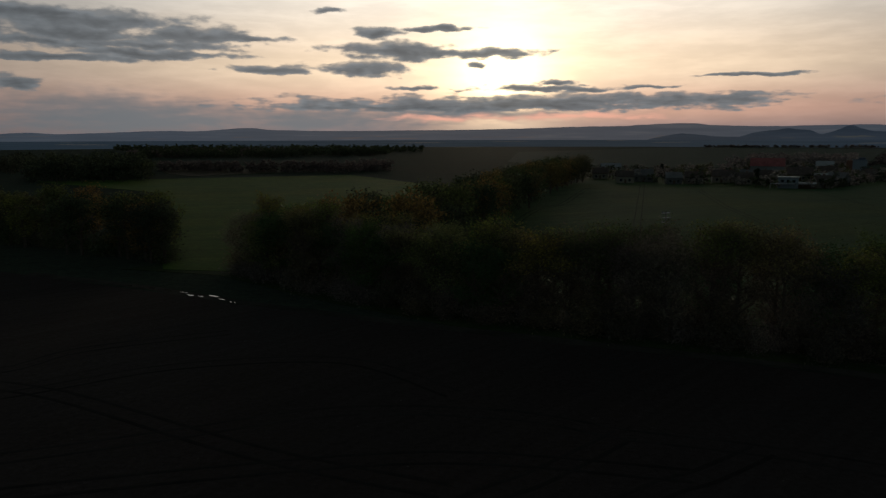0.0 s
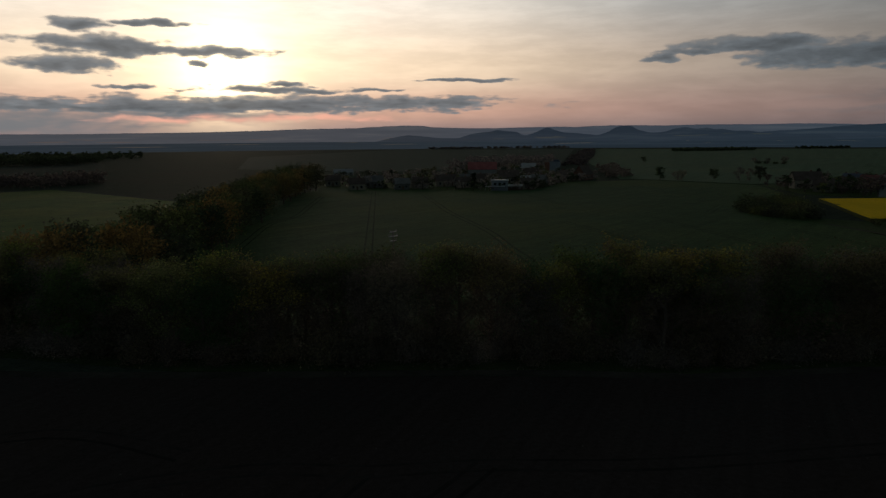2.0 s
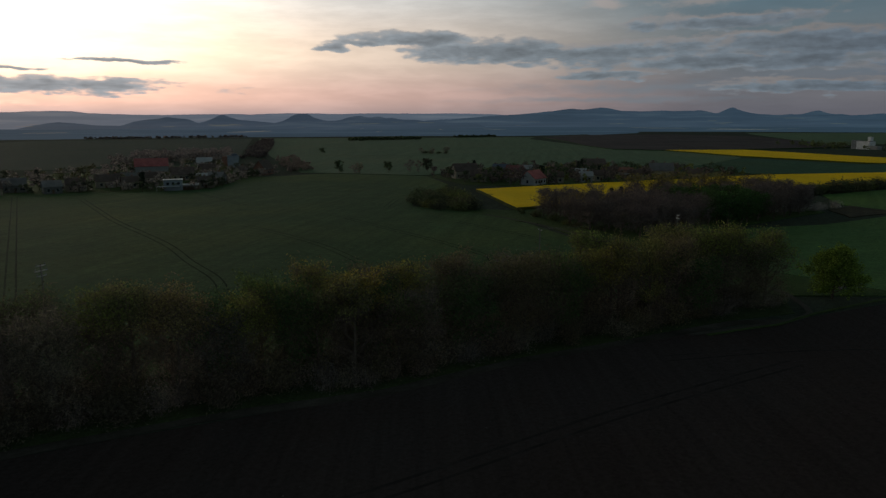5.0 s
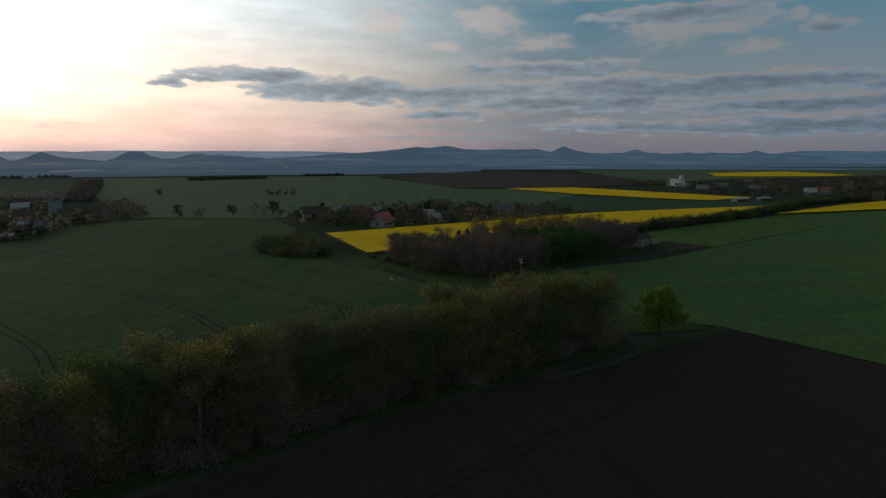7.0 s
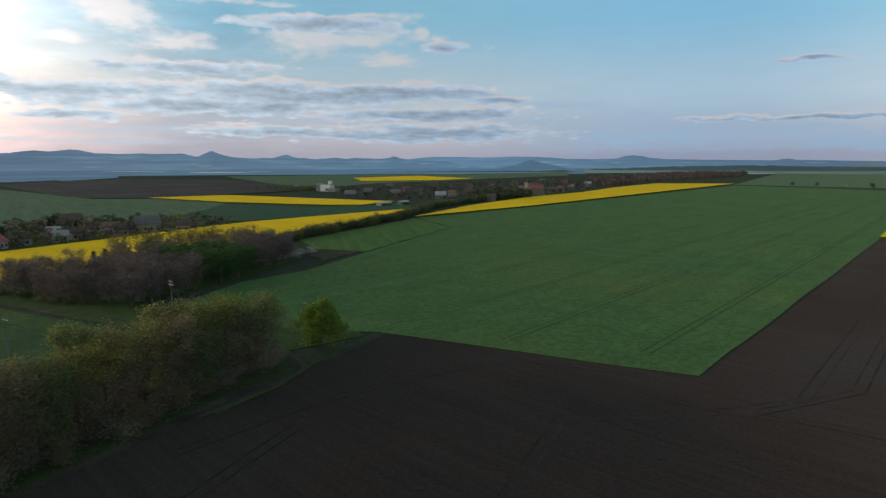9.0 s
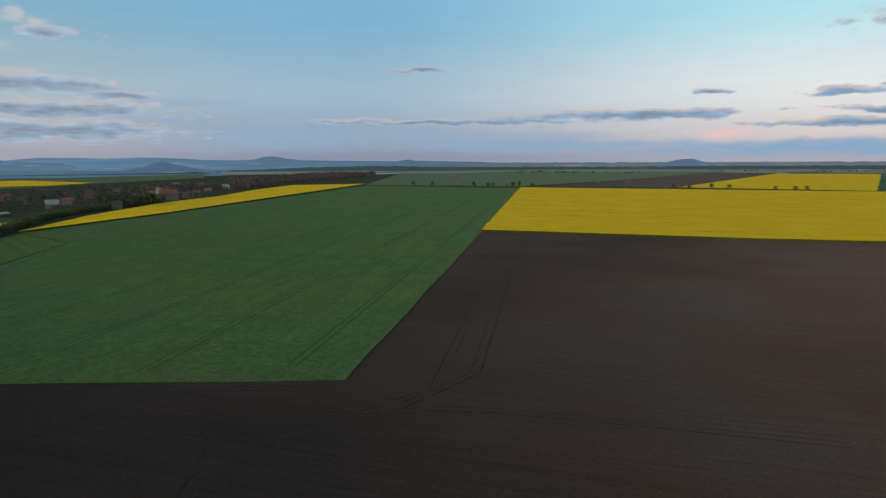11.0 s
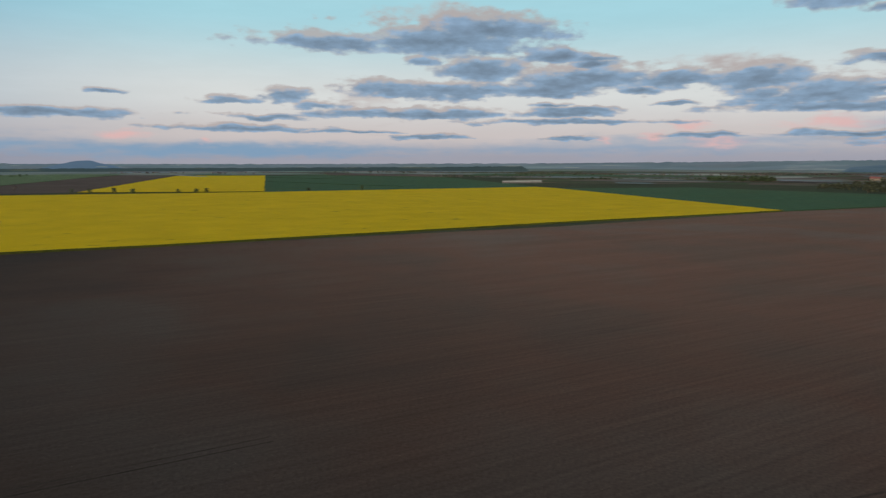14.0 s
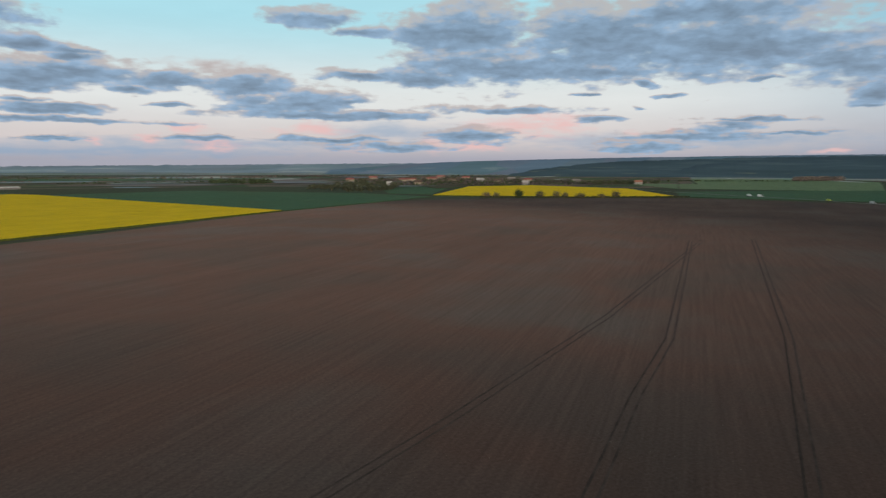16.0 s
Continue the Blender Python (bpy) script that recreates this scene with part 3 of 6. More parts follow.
LEAF_TIPS = foliage("young_tip_leaves", (0.25, 0.26, 0.062), (0.21, 0.25, 0.064), (0.34, 0.26, 0.06), (0.20, 0.22, 0.090), (0.26, 0.21, 0.10), (0.19, 0.23, 0.062))
LEAF_RUST = foliage("budding_leaves", (0.250, 0.160, 0.062), (0.290, 0.176, 0.060), (0.205, 0.165, 0.058))
# brightened copy of TWIGS, offsetting the shade among the village trees
TWIGS_LIFTED = foliage("brightened_twigs", (0.300, 0.255, 0.250), (0.330, 0.270, 0.250), (0.260, 0.235, 0.225))
TWIGS_DARK = foliage("dark_mauve_twigs", (0.150, 0.120, 0.122), (0.172, 0.132, 0.122), (0.130, 0.110, 0.112))
BLOSSOM = foliage("blossom", (0.42, 0.38, 0.36), (0.36, 0.33, 0.31))
NEEDLES = foliage("needles", (0.014, 0.026, 0.016), (0.018, 0.030, 0.016))

def wall_paint(name, c):
    return plain(name, c, 0.9, 0.2, 0.15, 0.5)


MILL_WHITE = wall_paint("bright_mill_render", (0.66, 0.65, 0.63))
RENDER_WHITE = wall_paint("white_render", (0.32, 0.315, 0.305))
RENDER_CREAM = wall_paint("cream_render", (0.315, 0.270, 0.210))
RENDER_GREY = wall_paint("grey_render", (0.165, 0.158, 0.150))
RENDER_BLUE = wall_paint("pale_blue_render", (0.33, 0.36, 0.39))
BRICKWORK = wall_paint("red_brickwork", (0.24, 0.12, 0.085))
# two copies of one red: first brightened for backlit roofs, second dimmed
TILE_RED = plain("red_roof_tiles", (0.33, 0.108, 0.102), 0.85, 0.2, 0.3, 1.2)
TILE_DIMMED = plain("dimmed_red_tiles", (0.22, 0.088, 0.084), 0.9, 0.1, 0.3, 1.2)
TILE_ORANGE = plain("orange_roof_tiles", (0.26, 0.125, 0.092), 0.85, 0.2, 0.25, 1.2)
TILE_BROWN = plain("weathered_brown_tiles", (0.115, 0.085, 0.072), 0.9, 0.2, 0.3, 1.2)
ROOF_GREY = plain("grey_fibre_cement", (0.19, 0.18, 0.175), 0.85, 0.25, 0.25, 0.8)
ROOF_PALE = plain("pale_sheet_roof", (0.36, 0.36, 0.36), 0.6, 0.4, 0.15, 0.6)
ROOF_BLUE = plain("blue_grey_roof", (0.10, 0.13, 0.18), 0.7, 0.3, 0.2, 0.8)
CONCRETE = plain("weathered_concrete", (0.34, 0.33, 0.31), 0.9, 0.2, 0.25, 0.7)
POLE = plain("dull_concrete", (0.17, 0.165, 0.155), 0.9, 0.2, 0.2, 0.7)
STEEL = plain("galvanised_steel", (0.42, 0.43, 0.45), 0.45, 0.5, 0.15, 1.0, 0.7)
PORCELAIN = plain("white_insulator", (0.30, 0.30, 0.30), 0.25, 0.5, 0.05, 1.0)
STONE = plain("pale_sandstone", (0.24, 0.23, 0.21), 0.9, 0.2, 0.25, 2.0)
WIRE = plain("aluminium_wire", (0.10, 0.10, 0.10), 0.5, 0.5, 0.05, 1.0)
CAR_WHITE = plain("white_car_paint", (0.70, 0.70, 0.70), 0.3, 0.5, 0.03, 0.5)
CAR_LIME = plain("lime_vehicle_paint", (0.35, 0.42, 0.05), 0.4, 0.5, 0.05, 0.5)
RUBBER = plain("tyre_rubber", (0.02, 0.02, 0.02), 0.9, 0.2, 0.2, 2.0)
DOOR_WOOD = plain("brown_door", (0.12, 0.07, 0.04), 0.7, 0.3, 0.2, 1.0)


def clear_pane(name):
    m, nt, b = material(name, 0.08, 0.6)
    b.inputs["Base Color"].default_value = (0.02, 0.025, 0.03, 1)
    return m


PANE = clear_pane("window_glass")


def still_water(name):
    m, nt, b = material(name, 0.03, 0.5)
    b.inputs["Base Color"].default_value = (0.03, 0.028, 0.025, 1)
    g = grain(nt, place(nt), 2.0, 3.0)
    bump(nt, b, g, 0.05, 0.02)
    return m


PUDDLE = still_water("muddy_water")

# ---- building helpers ----
def mesh_of(name, verts, faces, mat):
    me = bpy.data.meshes.new(name)
    me.from_pydata([tuple(v) for v in verts], [], [tuple(f) for f in faces])
    if mat is not None:
        me.materials.append(mat)
    me.update()
    return me


def thing(name, label, category, kind="", group="", at=(0, 0, 0), turn=0.0):
    """An empty at the base of a thing, for its parts."""
    ob = new(name)
    ob.matrix_world = Matrix.Translation(at) @ Matrix.Rotation(turn, 4, "Z")
    ob.empty_display_size = 0.2
    return tagged(ob, label, category, group, kind)


def part(name, me, parent, label="", at=(0, 0, 0), turn=(0, 0, 0)):
    ob = new(name, me)
    ob.parent = parent
    ob.location, ob.rotation_euler = at, turn
    return tagged(ob, label)


def wander(points, step, amount, closed=True):
    """The outline with its long sides cut into steps that stray a little from the line."""
    out = []
    n = len(points)
    for i in range(n if closed else n - 1):
        a, b = Vector(points[i]), Vector(points[(i + 1) % n])
        k = max(1, min(60, int((b - a).length / step)))
        side = Vector((-(b - a).y, (b - a).x)).normalized()
        for j in range(k):
            p = a.lerp(b, j / k)
            s = noise.noise(Vector((p.x * 0.04, p.y * 0.04, 3.3))) + 0.5 * noise.noise(Vector((p.x * 0.15, p.y * 0.15, 7.1)))
            out.append(p + side * (s * amount if j else 0))
    if not closed:
        out.append(Vector(points[-1]))
    return out


def sheet(name, points, height, mat, label, category, step=12.0, stray=0.6, base=-0.3, kind="stuff", side=None):
    """A crop or soil stand: its outline raised to the crop's height, with sides."""
    bm = bmesh.new()
    ring = wander(points, step, stray)
    top = bm.faces.new([bm.verts.new((p.x, p.y, height)) for p in ring])
    if top.normal.z < 0 or top.calc_area() < 0:
        top.normal_flip()
    bm.normal_update()
    if top.normal.z < 0:
        top.normal_flip()
    vs = list(top.verts)
    low = [bm.verts.new((v.co.x, v.co.y, base)) for v in vs]
    for i in range(len(vs)):
        j = (i + 1) % len(vs)
        bm.faces.new((vs[j], vs[i], low[i], low[j])).material_index = 1
    bmesh.ops.triangulate(bm, faces=[top])
    me = bpy.data.meshes.new(name)
    bm.to_mesh(me)
    bm.free()
    me.materials.append(mat)
    me.materials.append(side or (STEMS if mat == RAPE else GREEN_EDGE if height > 0.11 else mat))
    return tagged(new(name, me), label, category, kind=kind)


def ribbon(name, points, width, z, mat, label, category, kind="stuff", stray=0.15, step=6.0):
    """A long strip such as a track, rut or road."""
    pts = wander(points, step, stray, closed=False)
    vs, fs = [], []
    for i, p in enumerate(pts):
        d = (pts[min(i + 1, len(pts) - 1)] - pts[max(i - 1, 0)]).normalized()
        s = Vector((-d.y, d.x)) * width * 0.5 * (1 + 0.25 * noise.noise(Vector((p.x * 0.3, p.y * 0.3, 1))))
        vs += [(p.x + s.x, p.y + s.y, z - 0.02), (p.x, p.y, z), (p.x - s.x, p.y - s.y, z - 0.02)]
        if i:
            k = 3 * i
            fs += [(k - 3, k, k + 1, k - 2), (k - 2, k + 1, k + 2, k - 1)]
    me = mesh_of(name, vs, fs, mat)
    if me.polygons[0].normal.z < 0:
        me.flip_normals()
    return tagged(new(name, me), label, category, kind=kind)


# ---- ground ----
vs, fs = [(0, 0, -0.06)], []
rings = [40, 120, 300, 600, 1000, 1600, 2400, 3300, 4200, 4930]
SEG = 96
for r in rings:
    for k in range(SEG):
        a = 2 * math.pi * k / SEG
        vs.append((r * math.cos(a), r * math.sin(a), -0.06 - (0.0 if r < 3000 else (r - 3000) * 0.002)))
for k in range(SEG):
    fs.append((0, 1 + k, 1 + (k + 1) % SEG))
    for i in range(len(rings) - 1):
        a, b = 1 + i * SEG, 1 + (i + 1) * SEG
        fs.append((a + k, b + k, b + (k + 1) % SEG, a + (k + 1) % SEG))
ground = tagged(new("ground", mesh_of("ground", vs, fs, GROUND)), "open farmland in dull greens and browns", "ground", kind="structure")

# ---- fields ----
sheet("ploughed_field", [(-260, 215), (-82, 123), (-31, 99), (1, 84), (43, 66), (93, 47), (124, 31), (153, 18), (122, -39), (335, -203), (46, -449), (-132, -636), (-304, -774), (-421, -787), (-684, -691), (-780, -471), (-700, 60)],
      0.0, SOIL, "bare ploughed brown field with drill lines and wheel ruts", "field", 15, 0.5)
sheet("wheat_field", [(153, 20), (122, -39), (335, -203), (833, -580), (1092, -449), (583, -67), (467, 28), (398, 3), (289, 39), (239, 55), (217, 70), (179, 77), (160, 60)],
      0.14, WHEAT, "young green wheat with tractor tramlines", "field", 15, 0.5)
sheet("paddock", [(398, 4), (462, 28), (335, 78), (300, 62), (290, 40)], 0.15, PADDOCK, "light green meadow paddock beside the wheat", "meadow", side=PADDOCK)
sheet("fallow_patch", [(291, 41), (300, 60), (281, 63), (262, 52)], 0.16, FALLOW, "small patch of weedy fallow earth", "field", 6, 2.0, side=FALLOW)
sheet("rapeseed_field", [(335, -203), (846, -593), (472, -851), (133, -1150), (99, -1110), (-134, -640), (49, -470), (227, -293)],
      1.15, RAPE, "large field of bright yellow flowering rapeseed", "rapeseed", 10, 0.8)
sheet("rapeseed_field", [(708, -773), (1259, -1782), (1030, -1890), (482, -868)], 1.1, RAPE, "distant yellow rapeseed field beyond a row of trees", "rapeseed", 30, 2)
sheet("barley_field", [(1006, -1850), (751, -2428), (293, -1518), (127, -1165), (480, -862)], 0.4, WHEAT_DARK, "dark green barley field", "field", 40, 2)
sheet("barley_field", [(92, -1110), (-136, -643), (-391, -857), (-344, -1009), (-124, -1212)], 0.4, WHEAT_DARK, "dark green barley field by the rapeseed", "field", 30, 2)
sheet("rapeseed_field", [(-407, -885), (-660, -1242), (-827, -1263), (-873, -1006), (-707, -718), (-588, -750)], 1.1, RAPE, "yellow rapeseed field on a low rise by the road", "rapeseed", 25, 2)
sheet("wheat_field", [(-1524, -2085), (-3600, -2200), (-1196, -719), (-965, -969)], 0.3, WHEAT_HAZED, "distant bright green wheat field", "field", 60, 3)
sheet("barley_field", [(-851, -863), (-1254, -754), (-831, -501), (-712, -712)], 0.38, WHEAT_DARK, "dark green field along the road", "field", 30, 2)
sheet("meadow", [(-474, -1276), (-645, -1290), (-425, -925), (-381, -983)], 0.3, WHEAT_DARK, "small green meadow before the village", "meadow", 30, 2)
sheet("rapeseed_field", [(251, 204), (427, 130), (554, 30), (335, 88), (293, 117), (206, 148)], 1.15, RAPE, "yellow rapeseed field between village and grove", "rapeseed", 10, 0.8)
sheet("rapeseed_field", [(467, 29), (585, -12), (733, -82), (837, -156), (998, -236), (1172, -345), (1150, -470), (583, -66)], 1.15, RAPE, "long yellow rapeseed strip behind the wheat", "rapeseed", 15, 1)
sheet("rapeseed_field", [(728, 325), (787, 261), (665, 79), (655, 56), (596, 81), (597, 111), (643, 214)], 1.15, RAPE, "yellow rapeseed field by the mill buildings", "rapeseed", 15, 1)
sheet("rapeseed_field", [(1657, 238), (1915, 93), (1568, -52), (1428, 23), (1359, 179)], 1.15, RAPE, "distant yellow rapeseed field behind the town", "rapeseed", 40, 2)
sheet("ploughed_field", [(1166, 773), (1319, 819), (1480, 822), (1600, 690), (1503, 496), (1224, 323), (999, 207), (943, 188), (800, 266), (730, 327), (719, 382), (820, 480), (940, 576)], 1.0, SOIL_FAR, "dark brown ploughed field", "field", 40, 2)
sheet("barley_field", [(625, 206), (588, 109), (636, 54), (551, 24), (439, 139), (462, 193)], 0.38, WHEAT_DARK, "dark green field between two rapeseed fields", "field", 20, 1)
sheet("wheat_field", [(-38, 120), (-20, 112), (43, 84), (97, 66), (132, 52), (146, 60), (157, 82), (167, 101), (182, 127), (190, 158), (190, 186), (212, 207), (238, 215), (268, 236), (302, 284), (279, 346), (226, 356), (176, 310), (154, 316), (110, 353), (80, 380), (30, 277)],
      0.14, WHEAT_W, "dark green wheat field behind the tree belt", "field", 12, 0.6)
sheet("wheat_field", [(719, 381), (1079, 746), (1204, 819), (793, 1209), (380, 560), (270, 364), (282, 347), (304, 290), (444, 262), (460, 195), (625, 208), (643, 217), (726, 327)], 0.14, WHEAT_HAZED, "broad green wheat field rising to the skyline", "field", 30, 2)
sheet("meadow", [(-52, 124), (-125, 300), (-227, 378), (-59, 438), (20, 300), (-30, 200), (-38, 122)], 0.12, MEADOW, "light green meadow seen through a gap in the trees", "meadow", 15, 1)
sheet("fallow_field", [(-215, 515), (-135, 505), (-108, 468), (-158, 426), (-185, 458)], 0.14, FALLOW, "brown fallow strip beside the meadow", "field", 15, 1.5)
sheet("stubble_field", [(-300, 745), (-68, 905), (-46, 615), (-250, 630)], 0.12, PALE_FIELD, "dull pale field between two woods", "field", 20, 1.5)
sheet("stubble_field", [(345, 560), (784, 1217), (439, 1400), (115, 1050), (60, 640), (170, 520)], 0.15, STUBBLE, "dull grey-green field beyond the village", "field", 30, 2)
sheet("wheat_field", [(1112, -452), (898, -628), (1054, -985), (1379, -1572), (1600, -2000), (2150, -1700), (2050, -960)], 0.3, WHEAT_HAZED, "broad green wheat field beyond the field lane", "field", 40, 2)
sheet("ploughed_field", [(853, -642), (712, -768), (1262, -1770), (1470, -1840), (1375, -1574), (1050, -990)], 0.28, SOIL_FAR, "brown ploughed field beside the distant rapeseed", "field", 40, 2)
sheet("wheat_field", [(1000, 215), (1700, 540), (1950, 640), (2250, 0), (2600, -440), (1930, -330), (1568, -72), (1400, 15), (1250, 130)], 0.25, WHEAT_HAZED, "hazy green wheat fields behind the mill", "field", 50, 3)

# ---- distant hills: backdrop kilometres away ----
def ridge(name, dist, heights, mat, label, rough=0.06, depth=0.10, eye=30.0):
    """A range round part of the horizon; heights: bearing and elevation pairs, in degrees."""
    pts = [tuple(float(v) for v in h.split(":")) for h in heights.split()]
    pts.sort()
    a0, a1 = pts[0][0], pts[-1][0]
    xs, ys = [p[0] for p in pts], [p[1] for p in pts]
    n = int((a1 - a0) / 0.10)
    vs, fs = [], []
    for i in range(n + 1):
        a = a0 + (a1 - a0) * i / n
        k = sum(np.interp(a + d, xs, ys) for d in (-0.12, 0, 0.12)) / 3
        k += rough * noise.noise(Vector((a * 1.3, dist, 0))) + rough * 0.6 * noise.noise(Vector((a * 3.7, dist, 4))) + rough * 0.3 * noise.noise(Vector((a * 9.0, dist, 8)))
        z = eye + dist * math.tan(radians(k))
        ends = min(1.0, i / 8, (n - i) / 8)
        z = -6 + (z + 6) * ends
        s, c = -math.sin(radians(a)), math.cos(radians(a))
        for f, h in ((1 - depth, -8.0), (1 - depth * 0.45, 0.45), (1.0, 1.0), (1 + depth * 0.3, -8.0)):
            w = 1 + 0.03 * noise.noise(Vector((a * 1.7, f * 9, dist)))
            zz = h if h < 0 else -6 + (z + 6) * h * (w if h < 1 else 1)
            vs.append((s * dist * f, c * dist * f, zz))
        if i:
            b = 4 * i
            for j in range(3):
                fs.append((b + j - 4, b + j, b + j + 1, b + j - 3))
    me = mesh_of(name, vs, fs, mat)
    me.flip_normals()
    for p in me.polygons:
        p.use_smooth = True
    return tagged(new(name, me), label, "hills", kind="structure")


HAZE_FAR = painted_haze("far_range", (0.02, 0.03, 0.04), (1.25, 1.2, 1.12))
HAZE_MID = painted_haze("middle_range", (0.02, 0.03, 0.03), (0.56, 0.63, 0.65), 0.18, 0.15)
HAZE_LOW = painted_haze("low_country", (0.03, 0.04, 0.03), (0.43, 0.51, 0.54), 0.16)
HAZE_WOOD = painted_haze("wooded_ridge", (0.012, 0.022, 0.02), (0.30, 0.29, 0.22), 0.15)
HAZE_FOREST = painted_haze("forest_hill", (0.012, 0.022, 0.02), (0.25, 0.25, 0.22), 0.22)
HAZE_TABLE = painted_haze("table_hill", (0.02, 0.03, 0.03), (0.74, 0.80, 0.82), 0.06)
HAZE_CONE = painted_haze("lone_cone", (0.02, 0.03, 0.03), (0.46, 0.52, 0.55), 0.08)
HAZE_NEAR = painted_haze("near_foothills", (0.02, 0.03, 0.03), (0.46, 0.54, 0.57), 0.14, 0.16)
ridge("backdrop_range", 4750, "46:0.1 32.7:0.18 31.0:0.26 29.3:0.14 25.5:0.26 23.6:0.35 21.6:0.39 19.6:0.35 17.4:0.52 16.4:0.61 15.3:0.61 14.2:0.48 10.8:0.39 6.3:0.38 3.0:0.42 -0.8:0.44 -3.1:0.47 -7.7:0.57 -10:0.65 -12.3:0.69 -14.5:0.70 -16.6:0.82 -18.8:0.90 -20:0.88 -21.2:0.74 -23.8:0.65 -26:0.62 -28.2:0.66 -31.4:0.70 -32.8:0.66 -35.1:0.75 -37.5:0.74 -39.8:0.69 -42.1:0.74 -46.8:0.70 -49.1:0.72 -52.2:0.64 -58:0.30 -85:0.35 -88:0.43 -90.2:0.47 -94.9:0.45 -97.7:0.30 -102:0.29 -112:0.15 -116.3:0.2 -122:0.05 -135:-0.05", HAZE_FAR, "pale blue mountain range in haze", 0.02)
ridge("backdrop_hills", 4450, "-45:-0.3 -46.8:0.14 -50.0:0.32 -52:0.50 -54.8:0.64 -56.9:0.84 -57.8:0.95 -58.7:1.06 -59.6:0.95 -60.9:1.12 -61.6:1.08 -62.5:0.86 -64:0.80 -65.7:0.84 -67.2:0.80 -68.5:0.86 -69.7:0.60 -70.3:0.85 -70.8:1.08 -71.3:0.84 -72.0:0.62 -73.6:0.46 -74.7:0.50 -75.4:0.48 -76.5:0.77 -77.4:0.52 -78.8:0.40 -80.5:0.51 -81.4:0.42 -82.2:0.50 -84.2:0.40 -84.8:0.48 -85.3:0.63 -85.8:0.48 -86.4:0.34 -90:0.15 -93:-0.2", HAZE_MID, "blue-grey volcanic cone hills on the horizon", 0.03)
HAZE_CONES = painted_haze("cone_hills", (0.02, 0.03, 0.03), (0.47, 0.53, 0.56), 0.14, 0.22)
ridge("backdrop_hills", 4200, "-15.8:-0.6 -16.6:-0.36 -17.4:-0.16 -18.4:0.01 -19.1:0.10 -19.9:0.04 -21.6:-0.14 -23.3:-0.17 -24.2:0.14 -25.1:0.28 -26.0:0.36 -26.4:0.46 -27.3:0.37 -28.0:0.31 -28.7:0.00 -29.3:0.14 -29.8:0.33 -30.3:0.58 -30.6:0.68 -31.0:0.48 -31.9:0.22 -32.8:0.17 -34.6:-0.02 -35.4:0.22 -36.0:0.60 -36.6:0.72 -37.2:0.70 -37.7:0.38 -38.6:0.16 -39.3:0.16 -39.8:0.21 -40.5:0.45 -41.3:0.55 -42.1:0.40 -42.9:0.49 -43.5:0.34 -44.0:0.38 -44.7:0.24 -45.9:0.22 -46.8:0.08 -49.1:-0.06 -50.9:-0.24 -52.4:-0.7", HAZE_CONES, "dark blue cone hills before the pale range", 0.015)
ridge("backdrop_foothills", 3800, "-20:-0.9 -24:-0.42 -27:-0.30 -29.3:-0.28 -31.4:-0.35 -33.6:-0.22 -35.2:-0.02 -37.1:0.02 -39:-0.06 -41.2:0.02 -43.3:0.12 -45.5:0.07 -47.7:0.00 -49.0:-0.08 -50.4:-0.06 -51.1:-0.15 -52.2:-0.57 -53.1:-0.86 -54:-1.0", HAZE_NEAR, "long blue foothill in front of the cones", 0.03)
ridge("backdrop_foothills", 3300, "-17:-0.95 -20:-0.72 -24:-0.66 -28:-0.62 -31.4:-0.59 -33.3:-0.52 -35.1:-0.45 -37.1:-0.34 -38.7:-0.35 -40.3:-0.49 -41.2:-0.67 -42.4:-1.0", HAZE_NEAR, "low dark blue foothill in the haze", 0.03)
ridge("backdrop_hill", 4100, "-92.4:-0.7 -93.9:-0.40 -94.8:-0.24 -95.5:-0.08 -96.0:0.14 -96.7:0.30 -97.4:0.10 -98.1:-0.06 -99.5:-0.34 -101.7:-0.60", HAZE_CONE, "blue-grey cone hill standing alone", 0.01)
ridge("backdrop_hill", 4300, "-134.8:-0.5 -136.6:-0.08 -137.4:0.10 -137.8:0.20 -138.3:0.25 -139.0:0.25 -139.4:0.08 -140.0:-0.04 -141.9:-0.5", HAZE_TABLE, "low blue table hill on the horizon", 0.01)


def plain_sheet(name, near, far, a0, a1, mat, label, z=0.35, bend=0.0):
    """Level hazy country between two distances."""
    vs, fs = [], []
    n = int((a1 - a0) / 1.0)
    for i in range(n + 1):
        a = a0 + (a1 - a0) * i / n
        s, c = -math.sin(radians(a)), math.cos(radians(a))
        w = 1 + 0.05 * noise.noise(Vector((a * 0.12, 1, 5)))
        if bend:  # the near edge draws back towards one end
            w *= 1 + bend * (min(1.0, max(0.0, (a0 + 12 - a) / 12)) ** 2)
        for d in (near * w, near * 1.5, near * 2.2, far):
            vs.append((s * d, c * d, z if d > near * 1.2 else z - 0.6))
        if i:
            b = 4 * i
            fs += [(b + j - 4, b + j - 3, b + j + 1, b + j) for j in range(3)]
    me = mesh_of(name, vs, fs, mat)
    if me.polygons[1].normal.z < 0:
        me.flip_normals()
    return tagged(new(name, me), label, "plain", kind="structure")


